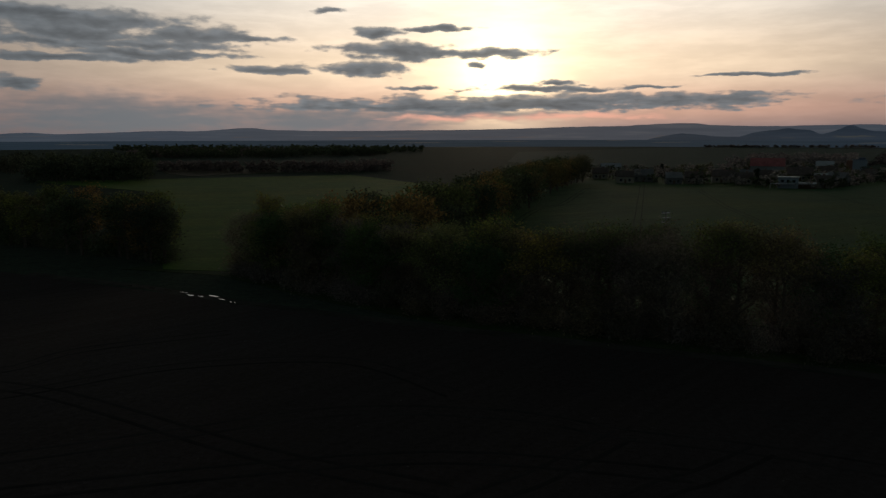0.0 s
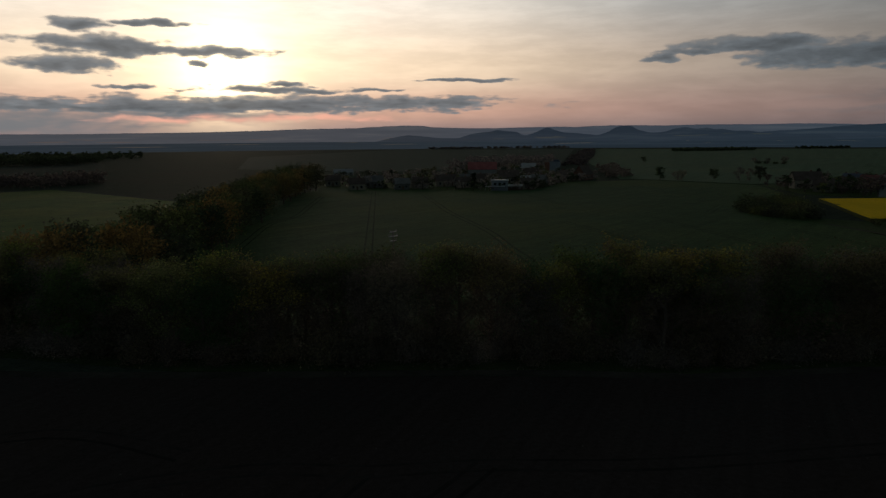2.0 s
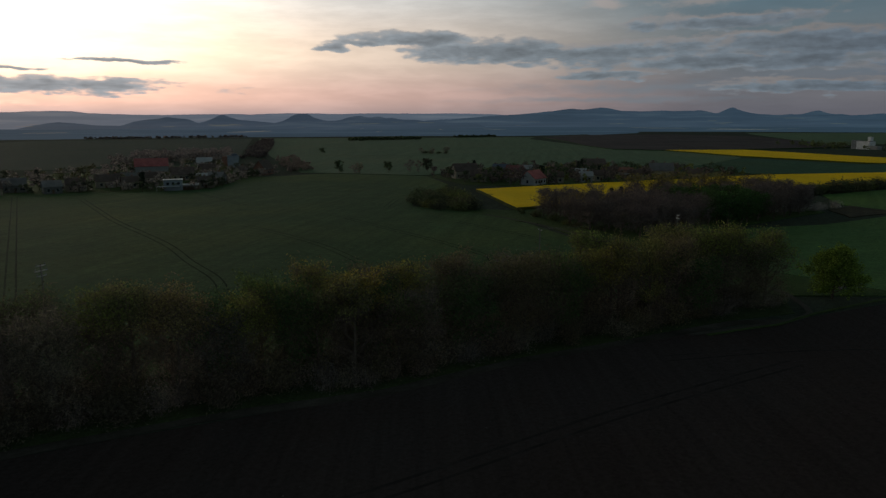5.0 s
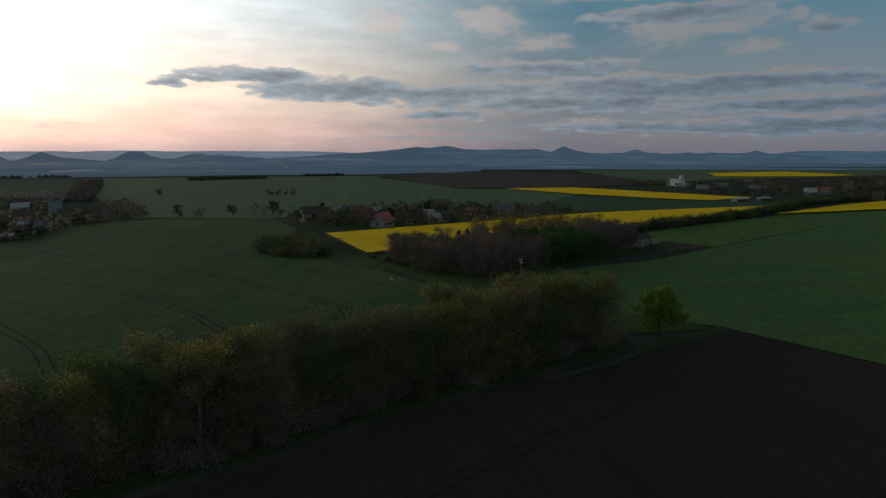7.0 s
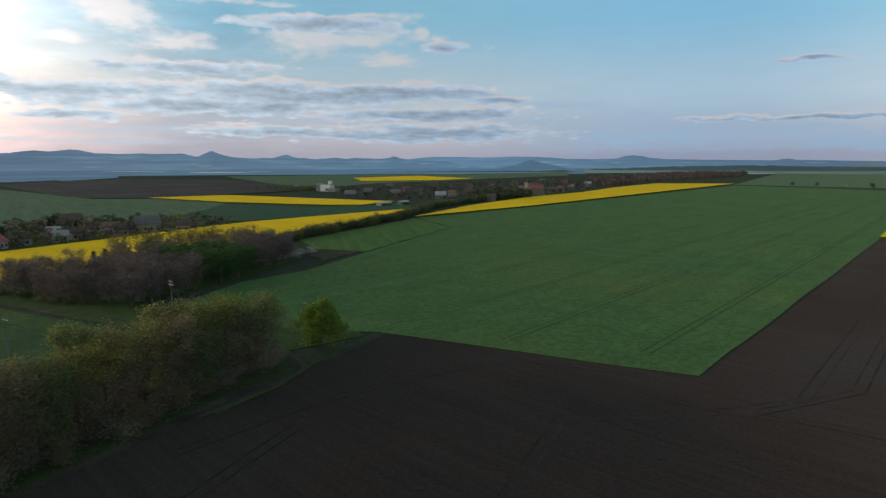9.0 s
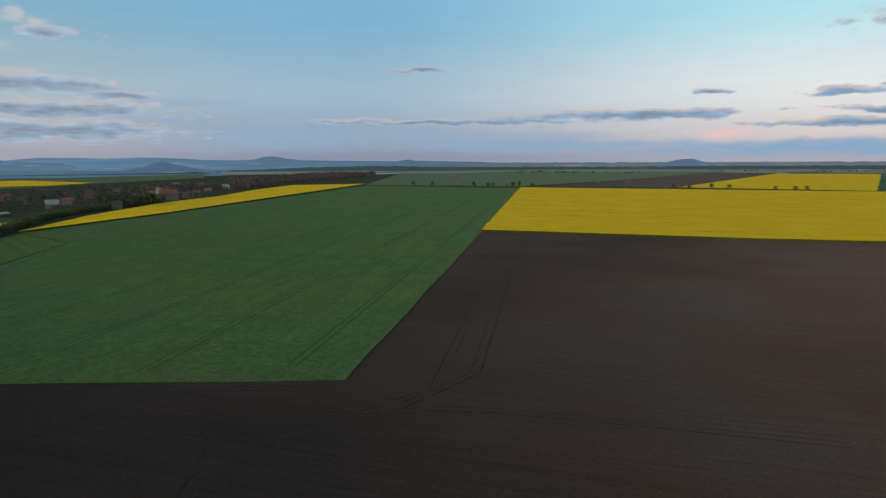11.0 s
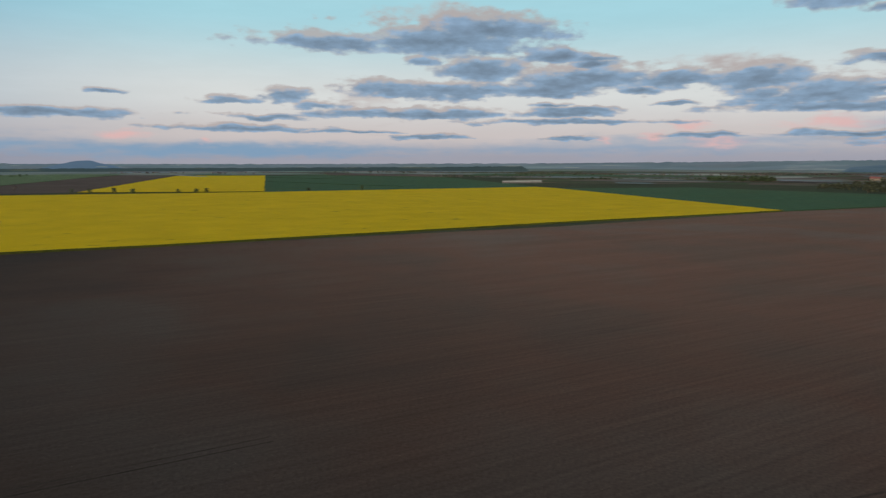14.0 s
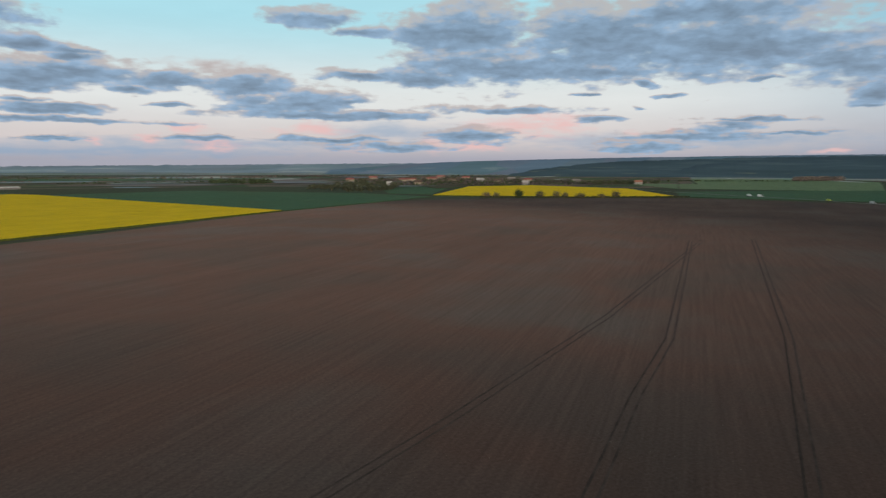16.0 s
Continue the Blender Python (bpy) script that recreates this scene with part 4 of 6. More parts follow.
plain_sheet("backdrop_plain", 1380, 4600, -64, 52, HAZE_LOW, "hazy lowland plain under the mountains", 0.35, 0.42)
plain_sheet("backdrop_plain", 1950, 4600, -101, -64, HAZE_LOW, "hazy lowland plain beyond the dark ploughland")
HAZE_EAST = painted_haze("eastern_haze", (0.04, 0.05, 0.03), (0.66, 0.56, 0.42), 0.30, 0.0, 0.75)
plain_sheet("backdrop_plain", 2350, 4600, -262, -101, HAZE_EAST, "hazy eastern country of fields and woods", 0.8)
# pale fields that glow with the haze in front of them
HAZE_PALE = painted_haze("pale_far_fields", (0.05, 0.05, 0.03), (1.55, 1.20, 0.80))
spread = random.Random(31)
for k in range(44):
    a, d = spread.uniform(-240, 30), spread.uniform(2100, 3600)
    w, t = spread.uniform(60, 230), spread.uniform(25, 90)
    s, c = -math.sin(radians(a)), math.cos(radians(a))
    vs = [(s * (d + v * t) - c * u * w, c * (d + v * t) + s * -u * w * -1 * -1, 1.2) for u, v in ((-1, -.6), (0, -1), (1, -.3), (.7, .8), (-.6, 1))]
    tagged(new("backdrop_field", mesh_of("backdrop_field", vs, [(0, 1, 2, 3, 4)], HAZE_PALE)), "pale far-off field, haze painted in", "field", kind="structure")
HAZE_QUILT = painted_haze("striped_far_country", (0.03, 0.04, 0.03), (0.92, 0.88, 0.80), 0.24, 0.0, 0.35)
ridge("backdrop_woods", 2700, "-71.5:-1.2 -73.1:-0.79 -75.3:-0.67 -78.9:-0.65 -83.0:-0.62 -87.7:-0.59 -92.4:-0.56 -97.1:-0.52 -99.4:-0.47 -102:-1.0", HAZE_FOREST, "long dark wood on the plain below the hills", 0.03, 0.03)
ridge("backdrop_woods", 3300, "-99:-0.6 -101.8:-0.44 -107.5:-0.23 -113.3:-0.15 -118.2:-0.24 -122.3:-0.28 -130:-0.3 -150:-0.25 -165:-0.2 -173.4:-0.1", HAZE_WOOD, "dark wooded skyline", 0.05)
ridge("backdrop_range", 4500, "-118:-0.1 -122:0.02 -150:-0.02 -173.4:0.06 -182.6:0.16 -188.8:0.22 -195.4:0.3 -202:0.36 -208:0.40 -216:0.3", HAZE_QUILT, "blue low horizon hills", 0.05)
HAZE_RISE = painted_haze("far_wooded_rise", (0.015, 0.025, 0.025), (0.58, 0.64, 0.66), 0.20, 0.0, 0.5)
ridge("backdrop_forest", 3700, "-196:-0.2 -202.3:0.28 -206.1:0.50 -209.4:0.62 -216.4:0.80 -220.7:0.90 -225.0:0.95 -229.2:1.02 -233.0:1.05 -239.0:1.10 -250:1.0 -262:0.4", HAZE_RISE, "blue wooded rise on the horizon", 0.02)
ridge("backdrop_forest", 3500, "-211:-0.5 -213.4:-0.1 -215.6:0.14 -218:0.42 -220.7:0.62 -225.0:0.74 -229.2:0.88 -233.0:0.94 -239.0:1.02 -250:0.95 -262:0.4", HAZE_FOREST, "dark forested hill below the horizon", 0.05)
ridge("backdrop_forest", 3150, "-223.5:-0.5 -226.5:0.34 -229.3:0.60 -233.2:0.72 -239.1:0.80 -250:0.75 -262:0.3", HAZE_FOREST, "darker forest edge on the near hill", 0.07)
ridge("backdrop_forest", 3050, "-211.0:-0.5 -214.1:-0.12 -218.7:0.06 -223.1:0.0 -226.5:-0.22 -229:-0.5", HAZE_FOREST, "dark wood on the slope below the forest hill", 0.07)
# strips of far fields and hedges on the eastern plain, their haze emitted as colour
STRIPS = [painted_haze("far_strip_" + n, (0.03, 0.04, 0.03), c, 0.15) for n, c in (("blue", (0.78, 0.76, 0.66)), ("green", (0.56, 0.68, 0.36)), ("dark", (0.42, 0.42, 0.32)), ("brown", (1.0, 0.58, 0.42)), ("grey", (0.95, 0.74, 0.54)), ("mauve", (0.84, 0.55, 0.46)))]
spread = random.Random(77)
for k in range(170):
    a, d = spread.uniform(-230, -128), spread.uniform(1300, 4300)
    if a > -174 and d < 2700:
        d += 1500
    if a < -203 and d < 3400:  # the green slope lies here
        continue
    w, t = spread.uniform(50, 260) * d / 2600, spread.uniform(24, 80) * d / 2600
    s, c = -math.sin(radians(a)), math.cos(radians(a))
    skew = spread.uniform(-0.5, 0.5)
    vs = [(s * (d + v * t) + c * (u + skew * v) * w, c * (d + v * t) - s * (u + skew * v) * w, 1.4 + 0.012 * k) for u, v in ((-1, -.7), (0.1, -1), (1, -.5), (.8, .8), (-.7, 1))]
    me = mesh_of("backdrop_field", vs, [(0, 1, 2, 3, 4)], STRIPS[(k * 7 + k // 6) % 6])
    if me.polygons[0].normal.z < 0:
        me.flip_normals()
    tagged(new("backdrop_field", me), "narrow far-off field strip with painted evening haze", "field", kind="structure")
HAZE_PLATEAU = painted_haze("blue_plateau", (0.02, 0.03, 0.03), (0.72, 0.80, 0.83), 0.12)
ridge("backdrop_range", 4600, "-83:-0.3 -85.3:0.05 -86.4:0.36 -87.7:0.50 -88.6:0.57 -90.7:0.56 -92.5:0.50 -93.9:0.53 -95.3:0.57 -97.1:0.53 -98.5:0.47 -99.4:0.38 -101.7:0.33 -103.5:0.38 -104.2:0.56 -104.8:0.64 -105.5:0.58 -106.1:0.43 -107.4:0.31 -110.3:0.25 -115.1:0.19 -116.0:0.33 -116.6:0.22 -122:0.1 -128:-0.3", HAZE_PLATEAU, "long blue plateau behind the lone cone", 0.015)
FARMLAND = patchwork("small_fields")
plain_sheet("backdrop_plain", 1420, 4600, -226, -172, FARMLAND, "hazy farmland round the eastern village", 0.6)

# ---- plants ----
def tube(path, radii, sides, vs, fs):
    """A tapered limb along a path, added to vs and fs."""
    base = len(vs)
    for i, (p, r) in enumerate(zip(path, radii)):
        d = (path[min(i + 1, len(path) - 1)] - path[max(i - 1, 0)]).normalized()
        u = d.orthogonal().normalized()
        w = d.cross(u)
        for k in range(sides):
            a = 2 * math.pi * k / sides
            vs.append(p + (u * math.cos(a) + w * math.sin(a)) * r)
        if i:
            o = base + (i - 1) * sides
            for k in range(sides):
                fs.append((o + k, o + (k + 1) % sides, o + sides + (k + 1) % sides, o + sides + k))


def leaf_mesh(name, spots, n, spread, size, slim, mat, rng, droop=0.0):
    """n small bent leaves or twigs scattered round the given spots."""
    c = np.array([tuple(s) for s in spots])[rng.integers(0, len(spots), n)]
    c = c + rng.normal(0, 1, (n, 3)) * np.array([spread, spread, spread * 0.75])
    d = rng.normal(0, 1, (n, 3)) + np.array([0, 0, 0.25 - droop])
    d /= np.linalg.norm(d, axis=1)[:, None]
    e = np.cross(d, rng.normal(0, 1, (n, 3)))
    e /= np.linalg.norm(e, axis=1)[:, None]
    s = size * rng.uniform(0.55, 1.35, (n, 1))
    a, b = d * s, e * s * slim
    v = np.stack([c - a * 0.5, c + b * 0.5, c + a * 0.5, c - b * 0.5], 1).reshape(-1, 3)
    me = bpy.data.meshes.new(name)
    me.vertices.add(4 * n)
    me.vertices.foreach_set("co", v.ravel())
    me.loops.add(4 * n)
    me.loops.foreach_set("vertex_index", np.arange(4 * n, dtype=np.int32))
    me.polygons.add(n)
    me.polygons.foreach_set("loop_start", np.arange(0, 4 * n, 4, dtype=np.int32))
    me.polygons.foreach_set("loop_total", np.full(n, 4, dtype=np.int32))
    me.materials.append(mat)
    me.update(calc_edges=True)
    return me


def skeleton(seed, h, r, limbs, subs, low=0.25, sides=6, thick=0.022, lean=0.25):
    """Trunk, limbs and branches; gives the wood's mesh data and the spots where leaves sit."""
    rng = random.Random(seed)
    vs, fs, spots = [], [], []
    bend = Vector((rng.uniform(-lean, lean), rng.uniform(-lean, lean), 0))
    path = [Vector((0, 0, -0.2)) + bend * (k / 6) ** 2 * 2 + Vector((rng.uniform(-.12, .12), rng.uniform(-.12, .12), 0.82 * h * k / 6)) for k in range(7)]
    tube(path, [h * thick * (1.15 - 0.95 * k / 6) for k in range(7)], sides, vs, fs)
    for i in range(limbs):
        f = low + (0.95 - low) * (i + rng.random()) / limbs
        k = min(int(f * 6), 5)
        start = path[k].lerp(path[k + 1], f * 6 - k)
        a = i * 2.4 + rng.uniform(-.5, .5)
        reach = r * (math.sin(math.pi * min(1, (f - low) / (1.12 - low) * 0.8 + 0.2)) ** 0.6) * rng.uniform(0.7, 1.1)
        rise = rng.uniform(0.45, 1.0) + 0.8 * max(0, f - 0.55)
        d = Vector((math.cos(a), math.sin(a), rise)).normalized()
        limb = [start + d * reach * q + Vector((rng.uniform(-.15, .15), rng.uniform(-.15, .15), 0.25 * reach * q * q)) for q in (0, .3, .62, 1)]
        w = h * thick * 0.42 * (1.2 - f)
        tube(limb, [w + 0.03, w * 0.8 + 0.02, w * 0.5 + 0.015, 0.012], max(3, sides - 2), vs, fs)
        spots.append(limb[3])
        for j in range(subs):
            q = rng.uniform(0.3, 0.95)
            s = limb[0].lerp(limb[3], q)
            e = (d + Vector((rng.uniform(-1, 1), rng.uniform(-1, 1), rng.uniform(-.3, .9)))).normalized()
            n = reach * rng.uniform(0.3, 0.55)
            tube([s, s + e * n * 0.55, s + e * n + Vector((0, 0, 0.15 * n))], [0.035 + w * 0.25, 0.025, 0.008], 3, vs, fs)
            spots += [s + e * n, s + e * n * 0.65]
    return vs, fs, spots


def tree(name, label, seed, h, r, leaves, size, mat, limbs=14, subs=4, low=0.22, spread=0.55, slim=0.55, sides=6, droop=0.0, thick=0.022, group="", tips=None):
    """One standing tree at the world's origin, to be copied."""
    rng = np.random.default_rng(seed)
    vs, fs, spots = skeleton(seed, h, r, limbs, subs, low, sides, thick)
    ob = thing(name, label, "tree", group=group)
    part("trunk", mesh_of("trunk", vs, fs, BARK), ob)
    part("crown", leaf_mesh("crown", spots, leaves, spread * r / 3.5, size, slim, mat, rng, droop), ob)
    if tips:  # young leaves on the upper twigs only
        top = [s + Vector((0, 0, 0.3)) for s in spots if s.z > h * 0.66]
        part("leaves", leaf_mesh("leaves", top, tips[0], spread * r / 3.2, tips[1], 0.6, tips[2], rng), ob)
    return ob


def round_tree(name, label, seed, h, r, leaves, size, mat, lumps):
    """A tree whose dome of foliage hangs down almost to the ground."""
    rng = random.Random(seed)
    vs, fs, spots = skeleton(seed, h * 0.9, r * 0.9, 20, 5, 0.06)
    spots = spots[::3]
    for i in range(lumps):
        z, a = rng.uniform(-0.75, 1.0), rng.uniform(0, 6.283)
        q = math.sqrt(1 - z * z) * rng.uniform(0.7, 1.0) * (1.0 + 0.32 * math.sin(3 * a + seed))
        spots.append(Vector((q * math.cos(a) * r, q * math.sin(a) * r, h * (0.52 + 0.45 * z) * rng.uniform(0.88, 1.03))))
    ob = thing(name, label, "tree")
    part("trunk", mesh_of("trunk", vs, fs, BARK), ob)
    part("crown", leaf_mesh("crown", spots, leaves, 0.5, size, 0.5, mat, np.random.default_rng(seed), 0.6), ob)
    return ob


def bush(name, label, seed, h, r, leaves, size, mat, group="", slim=0.6, category="bush"):
    rng = random.Random(seed)
    vs, fs, spots = [], [], []
    for i in range(12):
        a, q = i * 2.4, math.sqrt((i + 0.5) / 12)
        root = Vector((math.cos(a) * r * 0.3 * q, math.sin(a) * r * 0.3 * q, -0.1))
        tip = Vector((math.cos(a) * r * 0.85 * q, math.sin(a) * r * 0.85 * q, h * rng.uniform(0.6, 0.95) * (1.05 - 0.4 * q * q)))
        tube([root, root.lerp(tip, 0.5) + Vector((0, 0, 0.1 * h)), tip], [0.05, 0.035, 0.01], 3, vs, fs)
        spots += [tip, root.lerp(tip, 0.75), root.lerp(tip, 0.5), root.lerp(tip, 0.3)]
    ob = thing(name, label, category, group=group)
    part("stem", mesh_of("stem", vs, fs, BARK), ob)
    part("foliage", leaf_mesh("foliage", spots, leaves, r * 0.24, size, slim, mat, np.random.default_rng(seed)), ob)
    return ob


def conifer(name, label, seed, h, r, leaves, size, group=""):
    rng = random.Random(seed)
    vs, fs, spots = [], [], []
    tube([Vector((0, 0, -0.2)), Vector((0, 0, h * 0.5)), Vector((0, 0, h))], [h * 0.02, h * 0.012, 0.02], 5, vs, fs)
    for i in range(34):
        f = 0.1 + 0.88 * i / 34
        a, q = i * 2.4, r * (1.02 - f) * rng.uniform(0.75, 1.1)
        s = Vector((0, 0, f * h))
        e = s + Vector((math.cos(a) * q, math.sin(a) * q, -0.12 * q))
        tube([s, e], [0.05, 0.015], 3, vs, fs)
        spots += [s.lerp(e, k) for k in (0.3, 0.55, 0.8, 1.0)]
    ob = thing(name, label, "conifer", group=group)
    part("trunk", mesh_of("trunk", vs, fs, BARK), ob)
    part("crown", leaf_mesh("crown", spots, leaves, 0.16 * r, size, 0.5, NEEDLES, np.random.default_rng(seed), 0.3), ob)
    return ob


def plant(first, places, rng, lo=0.85, hi=1.15, z=0.0, label=None):
    """Stands the plant and copies of it at the places, each turned and scaled a little."""
    for i, (x, y) in enumerate(places):
        m = pose(x, y, z, 0, 0, rng.uniform(0, 360)) @ Matrix.Diagonal((*(rng.uniform(lo, hi),) * 2, rng.uniform(lo, hi), 1))
        if i == 0:
            first.matrix_world = m
        else:
            s = m.to_scale()
            c = copy_thing(first, m)
            c.matrix_basis = m


def along(points, gap, front, back, rng, skip=0.0):
    """Places along a line, strewn between two distances to its left."""
    out = []
    for a, b in zip(points, points[1:]):
        a, b = Vector(a), Vector(b)
        side = Vector((-(b - a).y, (b - a).x)).normalized()
        n = max(1, round((b - a).length / gap))
        for k in range(n):
            if rng.random() < skip:
                continue
            out.append(tuple(a.lerp(b, (k + rng.uniform(0.15, 0.85)) / n) + side * rng.uniform(front, back)))
    return out


def inside(poly, n, rng, apart=0.0):
    """n places strewn over a polygon."""
    xs, ys = [p[0] for p in poly], [p[1] for p in poly]
    out, tries = [], 0
    while len(out) < n and tries < 60 * n:
        tries += 1
        x, y = rng.uniform(min(xs), max(xs)), rng.uniform(min(ys), max(ys))
        hit = False
        for (x1, y1), (x2, y2) in zip(poly, poly[1:] + poly[:1]):
            if (y1 > y) != (y2 > y) and x < (x2 - x1) * (y - y1) / (y2 - y1) + x1:
                hit = not hit
        if hit and all((x - a) ** 2 + (y - b) ** 2 > apart * apart for a, b in out):
            out.append((x, y))
    return out


def share(places, kinds, rng):
    """Deals the places out over several plants."""
    rng.shuffle(places)
    return [places[i::kinds] for i in range(kinds)]


pick = random.Random(7)

# belt of trees along the ploughed field
belt = "trees of the belt by the ploughed field"
FRONT = [(-40, 121), (-20, 103), (1, 88), (24, 78), (43, 70), (57, 62), (76, 57), (95, 49), (114, 42), (131, 36)]
near = [tree("tree", "broadleaf tree with brown twigs and young leaf tips", 11, 12.5, 4.4, 5200, 0.60, TWIGS_OLIVE, 18, 5, 0.10, slim=0.12, group=belt, tips=(4200, 0.27, LEAF_TIPS)),
        tree("tree", "tall slender tree with young leaves on top", 12, 13.5, 3.8, 4800, 0.58, TWIGS_OLIVE, 18, 5, 0.12, slim=0.12, group=belt, tips=(3600, 0.26, LEAF_TIPS)),
        tree("tree", "broad brown-twigged field tree in thin olive spring leaf", 13, 11.5, 5.0, 6500, 0.55, TWIGS_OLIVE, 20, 5, 0.08, slim=0.12, group=belt, tips=(2600, 0.28, LEAF)),
        tree("tree", "almost bare tree with brown twigs", 14, 12.5, 4.2, 7500, 0.55, TWIGS, 20, 6, 0.10, slim=0.12, group=belt),
        tree("tree", "tree with yellow-green budding crown", 15, 12.5, 4.2, 6500, 0.27, LEAF_TIPS, 18, 5, 0.15, group=belt),
        tree("tree", "tree in fresh green leaf among bare ones", 16, 11.8, 4.4, 7000, 0.28, LEAF_FRESH, 18, 5, 0.08, group=belt)]
spots = along(FRONT, 4.3, 2.0, 6.5, pick) + along(FRONT, 4.6, 7.0, 13.0, pick)
pick.shuffle(spots)
few = len(spots) // 11
lots = [spots[:few // 2], spots[few // 2:2 * few], spots[2 * few:5 * few], spots[5 * few:7 * few], spots[7 * few:int(9.8 * few)], spots[int(9.8 * few):]]
for t, places in zip((near[4], near[3], near[0], near[1], near[2], near[5]), lots):
    plant(t, places, pick, 0.82, 1.12)
shrubs = [bush("shrub", "olive-brown undergrowth shrub at the edge of the belt", 21, 3.4, 2.4, 1700, 0.36, TWIGS_OLIVE, group=belt, slim=0.3),
          bush("shrub", "bare thorny undergrowth shrub at the edge of the belt", 22, 2.8, 2.4, 1300, 0.34, TWIGS, group=belt, slim=0.2)]
for t, places in zip(shrubs, share(along(FRONT, 2.6, 0.0, 4.0, pick) + along(FRONT, 4.0, 4.0, 9.0, pick) + along(FRONT, 4.0, 10.0, 15.0, pick), 2, pick)):
    plant(t, places, pick, 0.7, 1.5)

# the same belt beyond the gap
WEST_ROW = [(-300, 258), (-190, 198), (-130, 168), (-96, 150), (-55, 129)]
far_belt = "trees of the belt beyond the gap"
west = [tree("tree", "dark field tree with visible trunk in thin leaf", 31, 11.5, 4.2, 2600, 0.48, LEAF_DARK, 16, 4, 0.18, group=far_belt),
        tree("tree", "tall field tree with an open crown", 32, 12.5, 4.0, 2400, 0.48, LEAF, 16, 4, 0.2, group=far_belt),
        tree("tree", "field tree with rust-tinted young leaves", 33, 12.0, 4.4, 2400, 0.48, LEAF_RUST, 16, 4, 0.2, group=far_belt)]
for t, places in zip(west, share(along(WEST_ROW, 6.4, 0, 6, pick) + along(WEST_ROW[1:], 7.5, 6, 14, pick) + [(-54, 130), (-59, 133), (-64, 136)], 3, pick)):
    plant(t, places, pick, 0.82, 1.1)

brush = bush("shrub", "dark undergrowth beneath field trees", 34, 4.0, 3.0, 900, 0.42, LEAF_DARK, group=far_belt)
plant(brush, along(WEST_ROW, 4.0, -1, 8, pick), pick, 0.6, 1.2)

# belt running north between meadow and wheat
NORTH_ROW = [(-14, 118), (2, 160), (16, 210), (30, 262), (48, 318), (74, 378)]
cross = "trees of the belt running away from the field"
north = [tree("tree", "rust-tinted budding tree in a cross belt", 41, 12.5, 4.8, 1700, 0.60, LEAF_RUST, 14, 4, 0.1, sides=5, group=cross),
         tree("tree", "olive spring tree in a cross belt", 42, 12.5, 5.0, 1700, 0.60, LEAF, 14, 4, 0.1, sides=5, group=cross),
         tree("tree", "dark leafy tree in a cross belt", 43, 11.5, 5.0, 1700, 0.60, LEAF_DARK, 14, 4, 0.1, sides=5, group=cross)]
for t, places in zip(north, share(along(NORTH_ROW, 7.0, -8, 0, pick) + along(NORTH_ROW, 7.0, 0, 8, pick), 3, pick)):
    plant(t, places, pick, 0.85, 1.15)

# willow-like tree and wayside cross at the field corner
willow = round_tree("tree", "yellow-green willow at the field corner", 51, 9.6, 4.6, 13000, 0.40, LEAF_WILLOW, 74)
plant(willow, [(141.0, 30.6)], pick, 1.0, 1.0)

# grove by the rapeseed field
GROVE = [(202, 138), (188, 120), (177, 98), (177, 86), (198, 78), (237, 70), (272, 66), (290, 80), (268, 102), (236, 120)]
wood = "trees of the grove"
grove = [tree("tree", "bare brown tree in a dense grove", 61, 12.5, 4.8, 2300, 0.85, TWIGS_DARK, 14, 4, 0.12, slim=0.14, sides=5, group=wood),
         tree("tree", "bare tree with mauve-brown twigs in a dense grove", 62, 11.5, 5.0, 2300, 0.85, TWIGS_DARK, 14, 4, 0.1, slim=0.14, sides=5, group=wood),
         tree("tree", "dark green leafed tree in the grove", 63, 12.5, 5.0, 2300, 0.62, LEAF_GROVE, 14, 4, 0.08, sides=5, group=wood),
         tree("tree", "budding yellowish tree in the grove", 64, 12.5, 4.8, 1150, 0.55, LEAF_BUD, 14, 4, 0.1, sides=5, group=wood)]
lots = inside(GROVE, 112, pick, 4.4)
dark_end = [p for p in lots if p[0] - p[1] > 128 and p[0] < 238]
rim = along([(240, 120), (268, 104), (292, 84)], 7, -4, 3, pick)
rest = [p for p in lots if p not in dark_end and p not in rim]
for t, places in zip(grove, (rest[::2], rest[1::2], dark_end)):
    plant(t, places, pick, 0.68, 0.92)
plant(grove[3], rim, pick, 0.85, 1.1)
spruce = conifer("conifer", "dark spruce among bare trees", 65, 12.0, 2.6, 900, 0.8)
plant(spruce, [(232, 124), (235.5, 122)], pick, 0.62, 0.75)
low_wood = "bushes beside the rapeseed field"
bushes = [bush("bush", "dark thorn bush in a thicket by the rapeseed", 71, 5.0, 4.2, 900, 0.62, LEAF_DARK, group=low_wood),
          bush("bush", "olive thorn bush in a thicket by the rapeseed", 72, 4.5, 4.0, 900, 0.62, LEAF, group=low_wood)]
THICKET = [(193, 188), (189, 171), (190, 160), (198, 162), (209, 175), (239, 206), (229, 210), (211, 203)]
for t, places in zip(bushes, share(inside(THICKET, 34, pick, 3.4), 2, pick)):
    plant(t, places, pick, 0.65, 1.1)
fringe = bush("bush", "low scrubby bush on the grassy bank of the grove", 73, 1.9, 2.0, 500, 0.4, LEAF, group=low_wood)
plant(fringe, along([(203, 150), (190, 126), (179, 100)], 6, 0, 4, pick), pick, 0.6, 1.2)

